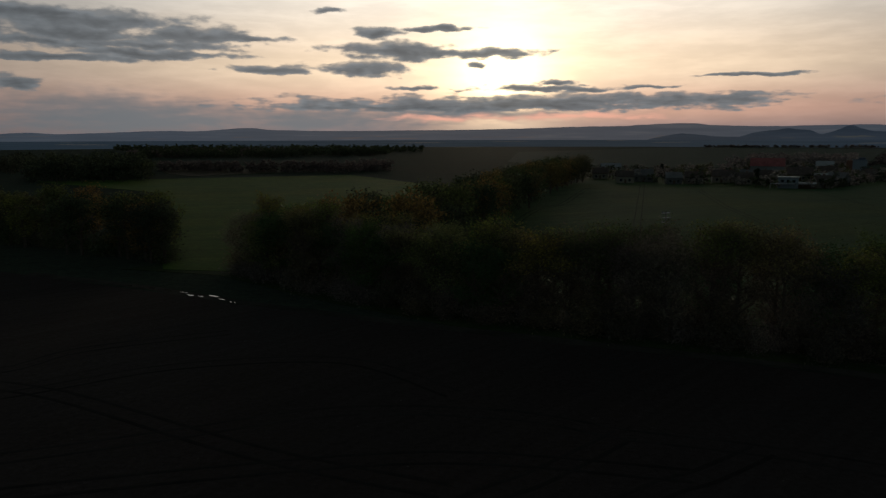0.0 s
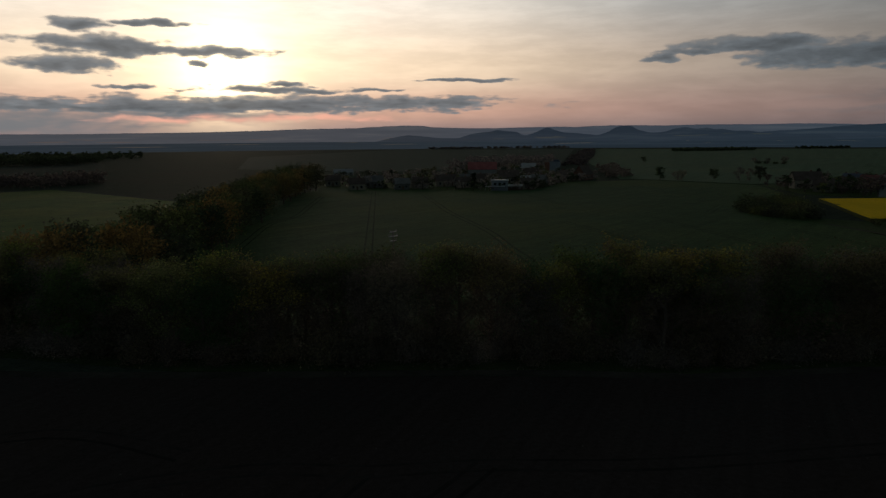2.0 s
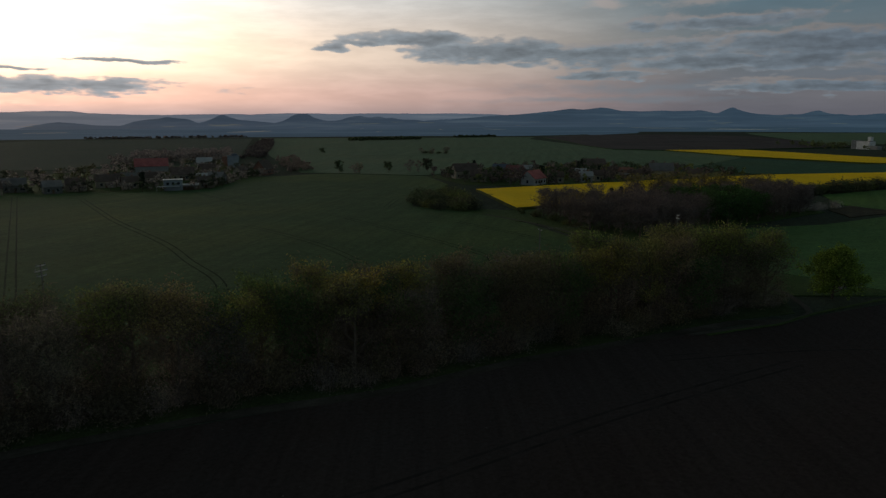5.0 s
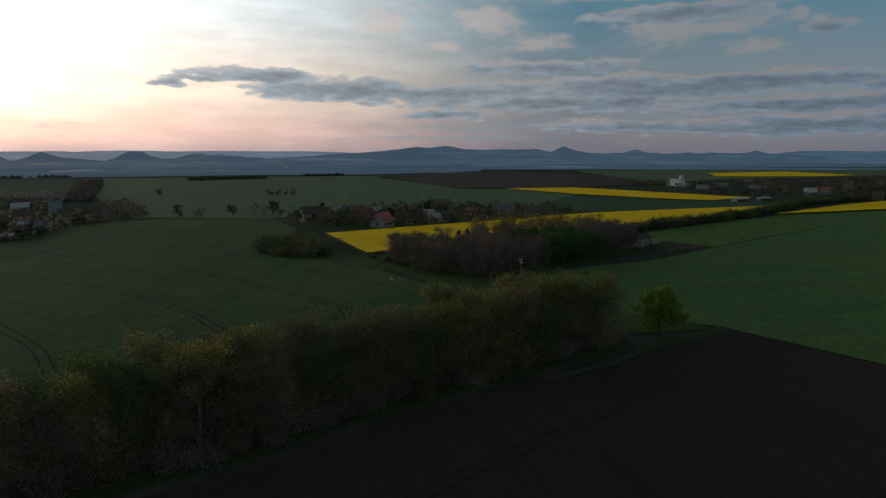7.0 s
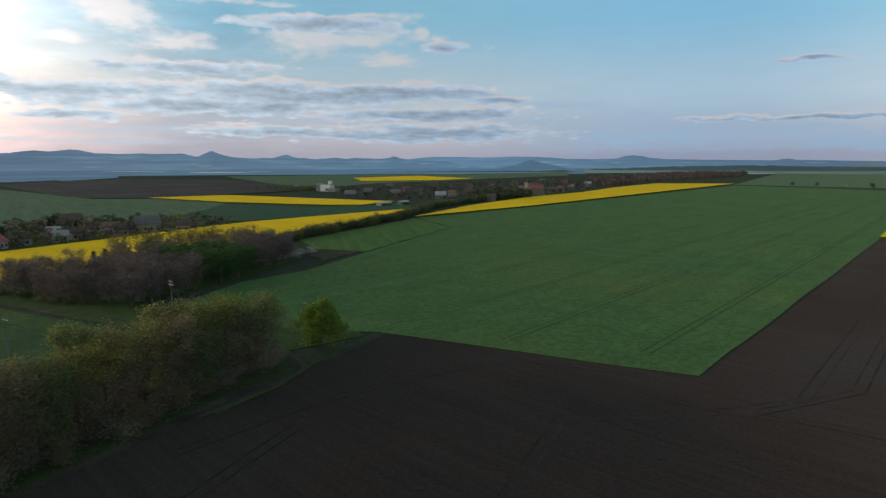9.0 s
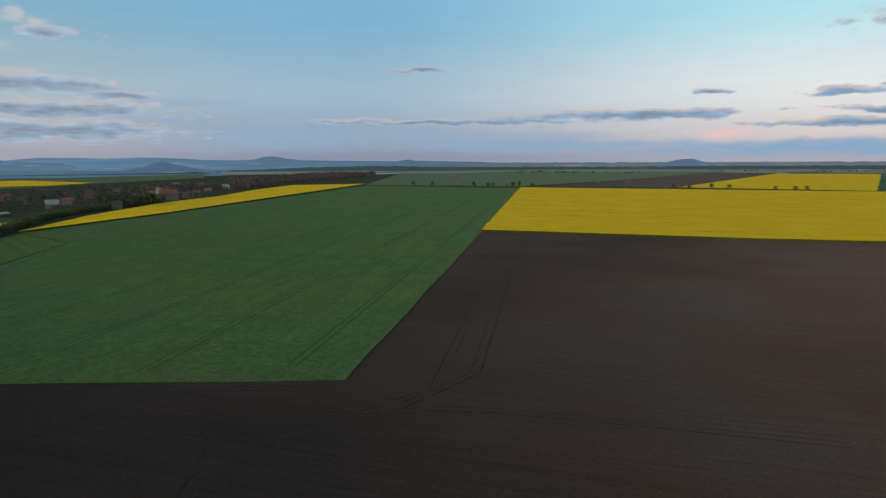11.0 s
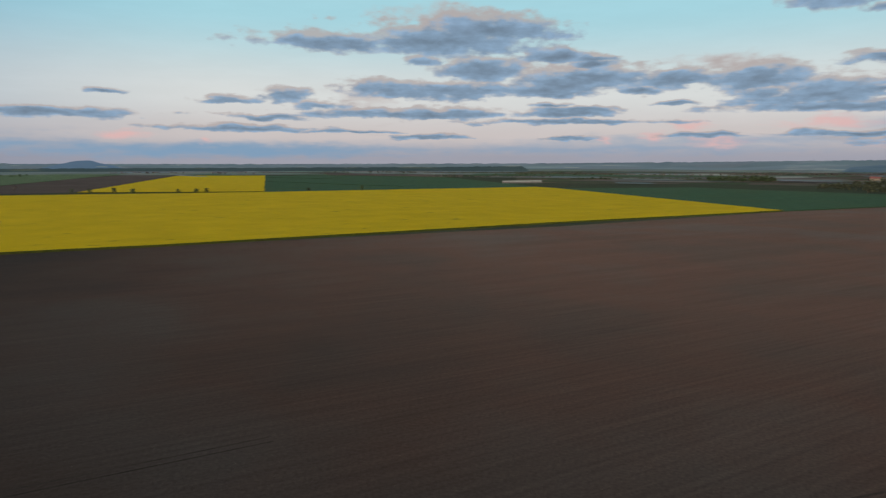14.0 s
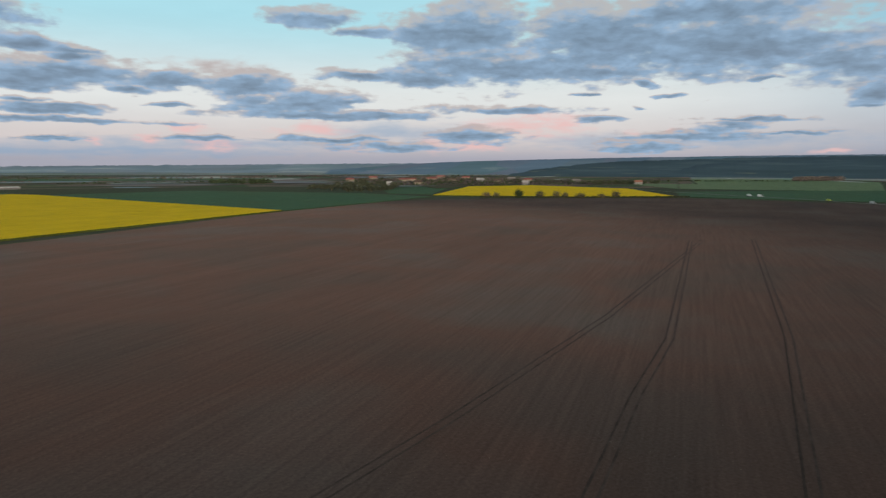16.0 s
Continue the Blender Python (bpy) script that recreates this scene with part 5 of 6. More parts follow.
# hedge between paddock and rapeseed, and shrubs in bloom
HEDGE = [(326, 84), (390, 62), (460, 38), (520, 28), (556, 22), (600, 6), (650, -18), (700, -46), (738, -70)]
line = "bushes of the hedge"
hedge = [bush("bush", "dark hedge bush along the paddock", 81, 4.6, 4.0, 700, 0.75, LEAF_DARK, group=line),
         bush("bush", "olive hedge bush along the paddock", 82, 5.0, 3.8, 700, 0.75, LEAF, group=line)]
for t, places in zip(hedge, share(along(HEDGE, 3.4, -2.2, 2.2, pick) + along([(640, -14), (738, -70)], 4, -6, 12, pick), 2, pick)):
    plant(t, places, pick, 0.75, 1.2)
white = bush("bush", "shrub in pale blossom at the meadow corner", 83, 3.6, 3.4, 700, 0.5, BLOSSOM, group="shrubs in bloom")
plant(white, [(268, 70), (274, 66), (282, 66), (288, 62), (262, 76), (278, 72)], pick, 0.6, 1.0)

# ---- buildings ----
def box(vs, fs, x0, x1, y0, y1, z0, z1):
    b = len(vs)
    vs += [(x0, y0, z0), (x1, y0, z0), (x1, y1, z0), (x0, y1, z0), (x0, y0, z1), (x1, y0, z1), (x1, y1, z1), (x0, y1, z1)]
    fs += [(b, b + 3, b + 2, b + 1), (b + 4, b + 5, b + 6, b + 7), (b, b + 1, b + 5, b + 4), (b + 1, b + 2, b + 6, b + 5), (b + 2, b + 3, b + 7, b + 6), (b + 3, b, b + 4, b + 7)]


def box_mesh(name, mat, *boxes):
    vs, fs = [], []
    for b in boxes:
        box(vs, fs, *b)
    return mesh_of(name, vs, fs, mat)


FRAME = box_mesh("window", RENDER_WHITE, (-0.66, -0.55, -0.07, 0.05, -0.08, 1.38), (0.55, 0.66, -0.07, 0.05, -0.08, 1.38), (-0.549, 0.549, -0.07, 0.05, 1.3, 1.38), (-0.72, 0.72, -0.14, 0.0, -0.16, -0.081))
PANE_MESH = box_mesh("pane", PANE, (-0.549, 0.549, -0.03, 0.02, -0.08, 1.299))


def window(ob, at, turn):
    """A framed window with its sill, and the pane in it."""
    part("pane", PANE_MESH, part("window", FRAME, ob, at=at, turn=(0, 0, turn)))


LOOKS = {
    "red": (RENDER_CREAM, TILE_DIMMED, "house with cream walls and a red tiled roof"),
    "redbig": (RENDER_WHITE, TILE_RED, "large farmhouse with a red tiled roof"),
    "brown": (RENDER_CREAM, TILE_BROWN, "old house with a weathered brown roof"),
    "grey": (RENDER_GREY, ROOF_GREY, "grey rendered house with a grey roof"),
    "greybig": (RENDER_CREAM, ROOF_GREY, "large barn with a pale grey roof"),
    "white": (RENDER_WHITE, ROOF_PALE, "white rendered house with a pale sheet roof"),
    "pale": (RENDER_BLUE, ROOF_PALE, "pale blue house with a light roof"),
    "blue": (RENDER_GREY, ROOF_BLUE, "house with a dark blue-grey roof"),
    "orange": (RENDER_WHITE, TILE_ORANGE, "house with an orange tiled roof"),
    "gable": (BRICKWORK, TILE_BROWN, "tall brick barn with a steep gable"),
}


def house(x, y, turn, w, look_="brown", depth=None, h=None, group="village houses"):
    """A gabled house: walls with gables, roof slabs, chimney, door and windows; w runs along its ridge."""
    wall_mat, roof_mat, label = LOOKS[look_]
    w = max(w * 1.15, 5.0)
    d = depth or min(w * 0.75, 9.0)
    h = h or (4.6 if w > 12 else 3.6)
    rise = d * (0.62 if look_ == "gable" else 0.42)
    ob = thing("house", label, "house", group=group, at=(x, y, 0), turn=radians(turn))
    a, b = w / 2, d / 2
    vs = [(-a, -b, -.3), (a, -b, -.3), (a, b, -.3), (-a, b, -.3), (-a, -b, h), (a, -b, h), (a, b, h), (-a, b, h), (-a, 0, h + rise), (a, 0, h + rise)]
    fs = [(0, 1, 5, 4), (2, 3, 7, 6), (1, 2, 6, 9, 5), (3, 0, 4, 8, 7)]
    part("wall", mesh_of("wall", vs, fs, wall_mat), ob)
    o, t = 0.45, 0.22
    k = rise / b
    rv, rf = [], []
    for s in (-1, 1):
        n = len(rv)
        for z in (0, t):
            rv += [(-a - o, 0, h + rise + z), (a + o, 0, h + rise + z), (a + o, s * (b + o), h - k * o + z), (-a - o, s * (b + o), h - k * o + z)]
        q = [(0, 1, 2, 3), (7, 6, 5, 4), (0, 4, 5, 1), (1, 5, 6, 2), (2, 6, 7, 3), (3, 7, 4, 0)]
        rf += [tuple(n + i for i in (f if s < 0 else f[::-1])) for f in q]
    part("roof", mesh_of("roof", rv, rf, roof_mat), ob)
    part("chimney", box_mesh("chimney", BRICKWORK, (a * 0.35 - .3, a * 0.35 + .3, -.3 + b * .2, .3 + b * .2, h, h + rise + 0.8), (a * 0.35 - .38, a * 0.35 + .38, -.38 + b * .2, .38 + b * .2, h + rise + 0.65, h + rise + 0.85)), ob)
    part("door", box_mesh("door", DOOR_WOOD, (-0.5, 0.5, -b - 0.06, -b + 0.05, 0, 2.05)), ob)
    n = 2 if w < 9 else 4
    for i in range(n):
        px = -a + w * (i + 0.5) / n
        if abs(px) < 1.2:
            px += 1.6
        window(ob, (px, -b - 0.01, 1.1), 0)
        window(ob, (px, b + 0.01, 1.1), math.pi)
    window(ob, (a + 0.01, 0, 1.2), math.pi / 2)
    window(ob, (-a - 0.01, 0, 1.2), -math.pi / 2)
    return ob


# village beyond the wheat
v1 = "houses of the village by the wheat"
house(196, 414, -25, 16, "redbig", 10, 6.5, v1)
house(151, 362, -2, 7.7, "brown", group=v1)
house(161, 366, -43, 7.2, "grey", group=v1)
house(170, 364, -15, 7, "brown", group=v1)
house(188, 338, -14, 6, "white", group=v1)
house(194, 372, -22, 10.4, "brown", group=v1)
house(248, 373, 27, 9.6, "gable", group=v1)
house(262, 470, -30, 8.9, "white", group=v1)
house(123, 502, -6, 12, "white", 5, 2.4, group=v1)
house(117, 347, -8, 6.5, "grey", group=v1)
house(129, 351, -30, 7, "brown", group=v1)
house(146, 359, -17, 7.7, "brown", group=v1)
house(95, 357, -10, 7.4, "brown", group=v1)
house(177, 319, 1, 6, "brown", group=v1)
house(193, 334, -60, 7.6, "grey", group=v1)
house(152, 345, -14, 6.2, "brown", group=v1)
house(90, 392, -13, 7.3, "brown", group=v1)
house(108, 368, -16, 8.2, "grey", group=v1)
house(225, 400, -20, 8, "brown", group=v1)
house(232, 372, 15, 7, "brown", group=v1)

# flat white house and storage tower in that village
flat_house = thing("house", "small flat-roofed white house with a blue tint", "house", group=v1, at=(161.6, 319.4, 0), turn=radians(-28))
part("wall", box_mesh("wall", RENDER_BLUE, (-4.2, 4.2, -3.2, 3.2, -0.3, 5.0)), flat_house)
part("roof", box_mesh("roof", ROOF_PALE, (-4.6, 4.6, -3.6, 3.6, 5.0, 5.3)), flat_house)
shed_roof = part("porch", box_mesh("porch", ROOF_PALE, (-7.5, 3.0, -7.2, -4.2, 2.2, 2.4), (-7.3, -7.1, -7.0, -6.8, -0.2, 2.2), (2.6, 2.8, -7.0, -6.8, -0.2, 2.2)), flat_house)
for k in (-2.4, 0, 2.4):
    part("window", box_mesh("window", PANE, (k - 0.6, k + 0.6, -3.26, -3.18, 2.8, 4.0)), flat_house)
block = thing("tower_block", "white block tower with a dark side bay", "building", at=(273, 449, 0), turn=radians(-30))
part("wall", box_mesh("wall", RENDER_BLUE, (-4, 4, -4, 4, -0.3, 8.5)), block)
part("bay", box_mesh("bay", BRICKWORK, (-7.5, -4.002, -3.4, 3.4, -0.3, 8.0)), block)
part("roof", box_mesh("roof", ROOF_BLUE, (-4.3, 4.3, -4.3, 4.3, 8.5, 8.8), (-1, 3, -1.5, 1.5, 8.8, 10.0)), block)
part("annex", box_mesh("annex", ROOF_PALE, (-18, -7.6, -4, 3, -0.3, 3.0), (-18.4, -7.61, -4.4, 3.4, 3.0, 3.25)), block)

# village behind the first rapeseed field
v2 = "houses of the village behind the rapeseed"
house(306, 257, -30, 12, "brown", group=v2)
house(340, 257, -53, 7.7, "blue", group=v2)
house(322, 247, -43, 6, "brown", group=v2)
house(333, 241, -64, 8.1, "red", group=v2)
house(345, 242, -50, 7, "white", group=v2)
house(298, 204, 4, 10, "redbig", group=v2)
house(349, 206, -60, 5, "pale", group=v2)
house(327, 190, -50, 5.6, "white", group=v2)
house(397, 225, -56, 12, "brown", group=v2)
house(376, 199, -62, 5, "brown", group=v2)
house(367, 187, -73, 6.2, "orange", group=v2)
house(380, 172, -56, 11, "greybig", group=v2)
house(314, 200, -53, 6.1, "brown", group=v2)
house(339, 188, -47, 6.3, "brown", group=v2)
house(357, 175, -64, 6, "brown", group=v2)
house(294, 237, -51, 7.4, "brown", group=v2)
house(380, 152, -69, 6, "brown", group=v2)
cottage = house(281, 101, -55, 8, "brown", group="house in the grove")

# town at the foot of the far fields
v3 = "houses of the town below the hills"
house(734, -57, -90, 10.9, "red", h=4.2, group=v3)
house(672, -36, -93, 7.5, "brown", h=4.2, group=v3)
house(783, -84, -86, 8.3, "red", h=4.2, group=v3)
house(839, -119, -98, 7.5, "brown", h=4.2, group=v3)
house(870, -135, -89, 7.5, "red", h=4.2, group=v3)
house(941, -161, -100, 7.5, "grey", h=4.2, group=v3)
house(806, 101, -83, 10.0, "grey", h=4.2, group=v3)
house(764, 65, -80, 10.0, "grey", h=4.2, group=v3)
house(803, 41, -87, 8.3, "brown", h=4.2, group=v3)
house(714, 14, -89, 9.2, "white", h=4.2, group=v3)
house(761, 2, -90, 7.5, "orange", h=4.2, group=v3)
house(742, 112, -82, 10.0, "grey", h=4.2, group=v3)
house(977, 90, -85, 9.2, "grey", h=4.2, group=v3)
house(970, -23, -92, 9.2, "brown", h=4.2, group=v3)
house(1039, 27, -89, 8.3, "brown", h=4.2, group=v3)
house(1071, -210, -101, 8.3, "white", h=4.2, group=v3)
house(1185, -194, -100, 8.3, "red", h=4.2, group=v3)
house(1082, -61, -93, 8.3, "brown", h=4.2, group=v3)
house(1133, -102, -95, 8.3, "brown", h=4.2, group=v3)
house(1253, -164, -98, 8.3, "grey", h=4.2, group=v3)
house(881, 60, -86, 9.2, "red", h=4.2, group=v3)
house(820, -60, -70, 7.5, "red", h=4.2, group=v3)
house(860, -20, -110, 7.5, "brown", h=4.2, group=v3)
house(900, -90, -80, 7.5, "grey", h=4.2, group=v3)
house(1010, -120, -95, 7.5, "red", h=4.2, group=v3)

# village on the eastern skyline
v4 = "houses of the village on the eastern skyline"
for hx, hy, ht, hw, hk in ((-711, -1705, -203, 24, "red"), (-745, -1725, -190, 18, "red"), (-845, -1808, -205, 26, "red"), (-523, -1338, -202, 12, "white"), (-834, -1660, -207, 22, "brown"), (-1019, -1924, -208, 24, "red"), (-907, -1633, -209, 20, "white"),
                           (-887, -1508, -211, 18, "brown"), (-1067, -1729, -212, 22, "grey"), (-1033, -1587, -213, 22, "red"), (-840, -1305, -213, 14, "white"), (-613, -1394, -204, 16, "brown"), (-1029, -2128, -206, 26, "red"), (-1120, -1248, -222, 17, "orange"), (-1081, -1435, -217, 20, "grey"),
                           (-740, -2020, -200, 24, "red"), (-576, -1755, -199, 20, "red")):
    house(hx, hy, ht, hw * 0.9, hk, 9, 6.4, v4)

# mill with silos
mill = thing("mill", "pale rendered mill with silos and a lift tower", "mill", at=(905, 166, 0), turn=radians(-123))
mill.scale = (0.62, 0.62, 0.66)
part("hall", box_mesh("hall", MILL_WHITE, (-14, 14, -7, 7, -0.3, 13.5)), mill)
part("roof", box_mesh("roof", ROOF_GREY, (-14.5, 14.5, -7.5, 7.5, 13.5, 14.1)), mill)
part("lift_tower", box_mesh("lift_tower", MILL_WHITE, (6.0, 12.0, -3, 3, 14.1, 20.5), (5.6, 12.4, -3.4, 3.4, 20.5, 21.0)), mill)
for k in range(4):
    bm = bmesh.new()
    bmesh.ops.create_cone(bm, cap_ends=True, segments=20, radius1=3.2, radius2=3.2, depth=15.5, matrix=pose(-17.6 - 6.6 * (k % 2), -3.4 + 6.8 * (k // 2), 7.4))
    me = bpy.data.meshes.new("silo")
    bm.to_mesh(me)
    bm.free()
    me.materials.append(CONCRETE)
    part("silo", me, mill)
part("annex", box_mesh("annex", CONCRETE, (14.002, 30, -6, 5, -0.3, 5.5), (13.9, 30.5, -6.5, 5.5, 5.5, 5.9)), mill)

# church of the town
church = thing("church", "small church with a cream tower and red roof", "church", at=(796, -95, 0), turn=radians(-60))
part("nave", box_mesh("nave", RENDER_CREAM, (-9, 9, -4.5, 4.5, -0.3, 7)), church)
part("roof", mesh_of("roof", [(-9.4, -5, 7), (9.4, -5, 7), (9.4, 5, 7), (-9.4, 5, 7), (-9.4, 0, 11.5), (9.4, 0, 11.5)], [(0, 1, 5, 4), (2, 3, 4, 5), (1, 2, 5), (3, 0, 4), (3, 2, 1, 0)], TILE_RED), church)
part("tower", box_mesh("tower", RENDER_CREAM, (-14, -9.002, -2.5, 2.5, -0.3, 14)), church)
part("spire", mesh_of("spire", [(-14.3, -2.8, 14), (-8.8, -2.8, 14), (-8.8, 2.8, 14), (-14.3, 2.8, 14), (-11.5, 0, 19)], [(0, 1, 4), (1, 2, 4), (2, 3, 4), (3, 0, 4), (3, 2, 1, 0)], TILE_BROWN), church)


def long_shed(name, label, x, y, turn, w, d, h, mat, roof):
    ob = thing(name, label, "shed", at=(x, y, 0), turn=radians(turn))
    part("wall", box_mesh("wall", mat, (-w / 2, w / 2, -d / 2, d / 2, -0.3, h)), ob)
    a, b = w / 2 + 0.4, d / 2 + 0.4
    part("roof", mesh_of("roof", [(-a, -b, h), (a, -b, h), (a, b, h), (-a, b, h), (-a, 0, h + d * .16), (a, 0, h + d * .16)], [(0, 1, 5, 4), (2, 3, 4, 5), (1, 2, 5), (3, 0, 4), (3, 2, 1, 0)], roof), ob)
    for k in range(4):
        px = -w / 2 + w * (k + 0.5) / 4
        part("gate", box_mesh("gate", DOOR_WOOD, (px - 1.5, px + 1.5, -d / 2 - 0.05, -d / 2 + 0.02, -0.2, h * 0.75)), ob)
    return ob


long_shed("farm_shed", "long white farm shed on the far fields", 186, -1388, 33, 84, 12, 3.2, RENDER_GREY, ROOF_PALE)
long_shed("farm_shed", "white farm shed beside the rapeseed", 600, 62, -36, 13, 6, 2.6, RENDER_WHITE, ROOF_PALE)
long_shed("farm_shed", "low farm shed with a pale roof", 618, 46, -42, 9, 6, 2.6, RENDER_GREY, ROOF_PALE)
long_shed("farm_shed", "low white shed at the village edge", 168, 316, -30, 8, 4, 2.4, RENDER_WHITE, ROOF_PALE)

# ---- trees round the houses and over the far land ----
yard = "garden trees of the villages"
V1 = [(78, 377), (112, 356), (154, 321), (178, 314), (228, 362), (258, 378), (268, 440), (290, 500), (220, 480), (150, 470), (90, 440)]
V2 = [(276, 232), (294, 196), (350, 150), (425, 138), (440, 160), (420, 235), (380, 262), (330, 280), (303, 280)]
V3 = [(640, 20), (670, -40), (780, -110), (960, -200), (1150, -260), (1300, -200), (1200, -20), (1050, 110), (930, 150), (800, 130), (700, 90)]
V4 = [(-520, -1340), (-860, -1260), (-1160, -1240), (-1200, -1600), (-1100, -2100), (-700, -2000), (-560, -1800)]
pine = conifer("conifer", "dark garden spruce between village houses", 94, 9.5, 2.2, 420, 0.9, group=yard)
plant(pine, [(155, 338), (157, 341), (205, 420), (208, 424), (308, 205), (332, 222), (365, 215), (368, 219), (352, 196), (310, 236), (128, 400), (318, 260)], pick, 0.7, 1.15)

def far_wood(label, poly, n, h, mat, seed, leaf=2.6, per=26, apart=0.0):
    """Distant woodland: crowns of many clumps, too far to pick apart."""
    rng = random.Random(seed)
    nr = np.random.default_rng(seed)
    spots, vs, fs = [], [], []
    for x, y in inside(poly, n, rng, apart):
        k = h * rng.uniform(0.7, 1.15)
        tube([Vector((x, y, -0.2)), Vector((x, y, k * 0.7))], [0.25, 0.1], 3, vs, fs)
        for _ in range(5):
            spots.append(Vector((x + rng.uniform(-2.2, 2.2), y + rng.uniform(-2.2, 2.2), k * rng.uniform(0.2, 0.92))))
    ob = thing("woodland", label, "woods", kind="stuff")
    part("trunk", mesh_of("trunk", vs, fs, BARK), ob)
    part("canopy", leaf_mesh("canopy", spots, n * per, h * 0.10, leaf, 0.75, mat, nr), ob)
    return ob


far_wood("bare brown garden trees among village houses", V1, 105, 6.5, TWIGS_LIFTED, 191, 0.85, 120, 5)
far_wood("olive leafed garden trees among village houses", V1, 40, 6.5, LEAF, 192, 0.85, 130, 5)
far_wood("dark garden trees among village houses", V1, 40, 6.5, LEAF_DARK, 193, 0.85, 130, 5)
FRONT_GARDENS = [(92, 362), (112, 350), (154, 315), (178, 309), (230, 355), (264, 376), (262, 388), (228, 368), (178, 323), (154, 329), (112, 363)]
far_wood("bare garden trees before the first houses", FRONT_GARDENS, 40, 5.0, TWIGS_LIFTED, 188, 0.8, 120, 4)
far_wood("dark garden trees before the first houses", FRONT_GARDENS, 18, 5.0, LEAF_DARK, 189, 0.85, 130, 4)
far_wood("bare brown garden trees behind the rapeseed", V2, 100, 7.0, TWIGS_DARK, 194, 0.95, 150, 5)
far_wood("olive leafed garden trees behind the rapeseed", V2, 30, 6.0, LEAF, 195, 0.85, 130, 5)
far_wood("dark garden trees behind the rapeseed", V2, 60, 7.5, LEAF_DARK, 196, 0.85, 130, 5)
far_wood("grey-brown trees in the distant town", V3, 230, 7.0, TWIGS_DARK, 197, 1.1, 80, 6)
far_wood("dark trees in the distant town", V3, 120, 7.0, LEAF_DARK, 198, 1.2, 70, 6)
far_wood("trees below the mill", [(860, 200), (880, 150), (930, 140), (950, 190), (1010, 300)], 40, 8.0, LEAF, 199, 1.6, 50, 5)
far_wood("dark copse behind the meadow", [(-218, 360), (-157, 367), (-183, 430), (-237, 459), (-262, 434)], 130, 14, LEAF_DARK, 201, 1.3, 130)
far_wood("dark copse at the edge of the meadow", [(-330, 440), (-275, 460), (-338, 566), (-380, 540)], 70, 12, LEAF_DARK, 202, 1.4, 90)
far_wood("long dark wood beyond the meadow", [(-352, 790), (-240, 760), (-150, 812), (-66, 876), (-70, 960), (-160, 880), (-245, 830), (-360, 860)], 330, 11, LEAF_DARK, 203, 1.5, 80)
far_wood("dark hedge wood along the meadow", [(-204, 484), (-150, 474), (-100, 464), (-60, 448), (-36, 484), (-42, 540), (-72, 500), (-110, 488), (-160, 498), (-208, 508)], 190, 7.5, TWIGS_DARK, 220, 1.2, 90)
far_wood("row of dark trees on the valley fields", [(-420, 1010), (-60, 1060), (-62, 1085), (-425, 1040)], 120, 9, LEAF_DARK, 222, 2.2, 40)
far_wood("far dark wood in the valley", [(-640, 1340), (-35, 1141), (-24, 1050), (-330, 1080), (-560, 1180)], 420, 10, LEAF_DARK, 221, 3.0, 24)
far_wood("far wood on the western plain", [(-420, 900), (-330, 780), (-180, 900), (-240, 990)], 200, 9, TWIGS_DARK, 222, 2.2, 30)
far_wood("wood on the skyline", [(780, 915), (929, 885), (970, 930), (830, 970)], 160, 5, LEAF_DARK, 205, 3.5, 18)
far_wood("narrow wood on the skyline", [(1085, 930), (1187, 908), (1200, 925), (1095, 948)], 60, 4.5, LEAF_DARK, 206, 3.5, 18)
far_wood("hedge line climbing from the village", [(343, 548), (520, 800), (690, 1042), (706, 1030), (540, 790), (356, 536)], 260, 6, TWIGS_DARK, 207, 1.6, 50)
far_wood("scrub climbing from the village edge", [(268, 374), (330, 478), (352, 512), (366, 505), (300, 396), (284, 372)], 60, 4.5, TWIGS, 225, 1.0, 80)
far_wood("bare wood behind the village", [(214, 508), (240, 520), (330, 548), (372, 612), (338, 618), (282, 600), (226, 552)], 150, 9, TWIGS_LIFTED, 226, 1.3, 90)
far_wood("skyline hedge", [(546, 1446), (841, 1326), (850, 1340), (552, 1462)], 130, 5, TWIGS, 208, 3.5, 18)
far_wood("wooded slope behind the rapeseed strip", [(990, -215), (1306, -385), (1609, -673), (2100, -900), (2200, -760), (1489, -294)], 700, 10, TWIGS_DARK, 209, 3.0, 34)
far_wood("bushy knoll behind the hedge", [(661, -19), (710, -79), (796, -86), (760, -29)], 120, 9, LEAF_DARK, 210, 2.4, 30)
far_wood("dark grove on the eastern fields", [(-189, -1560), (-333, -1603), (-345, -1660), (-200, -1640)], 110, 12, LEAF_DARK, 213, 3.6, 20)
far_wood("wooded fringe before the eastern village", [(-314, -1240), (-545, -1577), (-560, -1350), (-420, -1080), (-340, -1010)], 230, 8.5, LEAF_DARK, 214, 2.2, 50)
far_wood("trees among the eastern village", V4, 700, 6.2, TWIGS_DARK, 215, 2.0, 44)
far_wood("dark trees among the eastern village", V4, 520, 6.2, LEAF_DARK, 224, 2.2, 44)
far_wood("row of trees by the road", [(-974, -1255), (-1210, -1268), (-1215, -1290), (-980, -1278)], 70, 11, LEAF_DARK, 216, 3.0, 20)
far_wood("dark wood on the green slope", [(-1757, -1322), (-1913, -1265), (-2100, -1400), (-1930, -1440)], 170, 13, TWIGS, 217, 3.8, 20)
far_wood("hedge across the green slope", [(-1296, -1425), (-1438, -1443), (-1760, -1325), (-1765, -1335), (-1440, -1455), (-1300, -1436)], 70, 5, LEAF_DARK, 218, 3.0, 14)
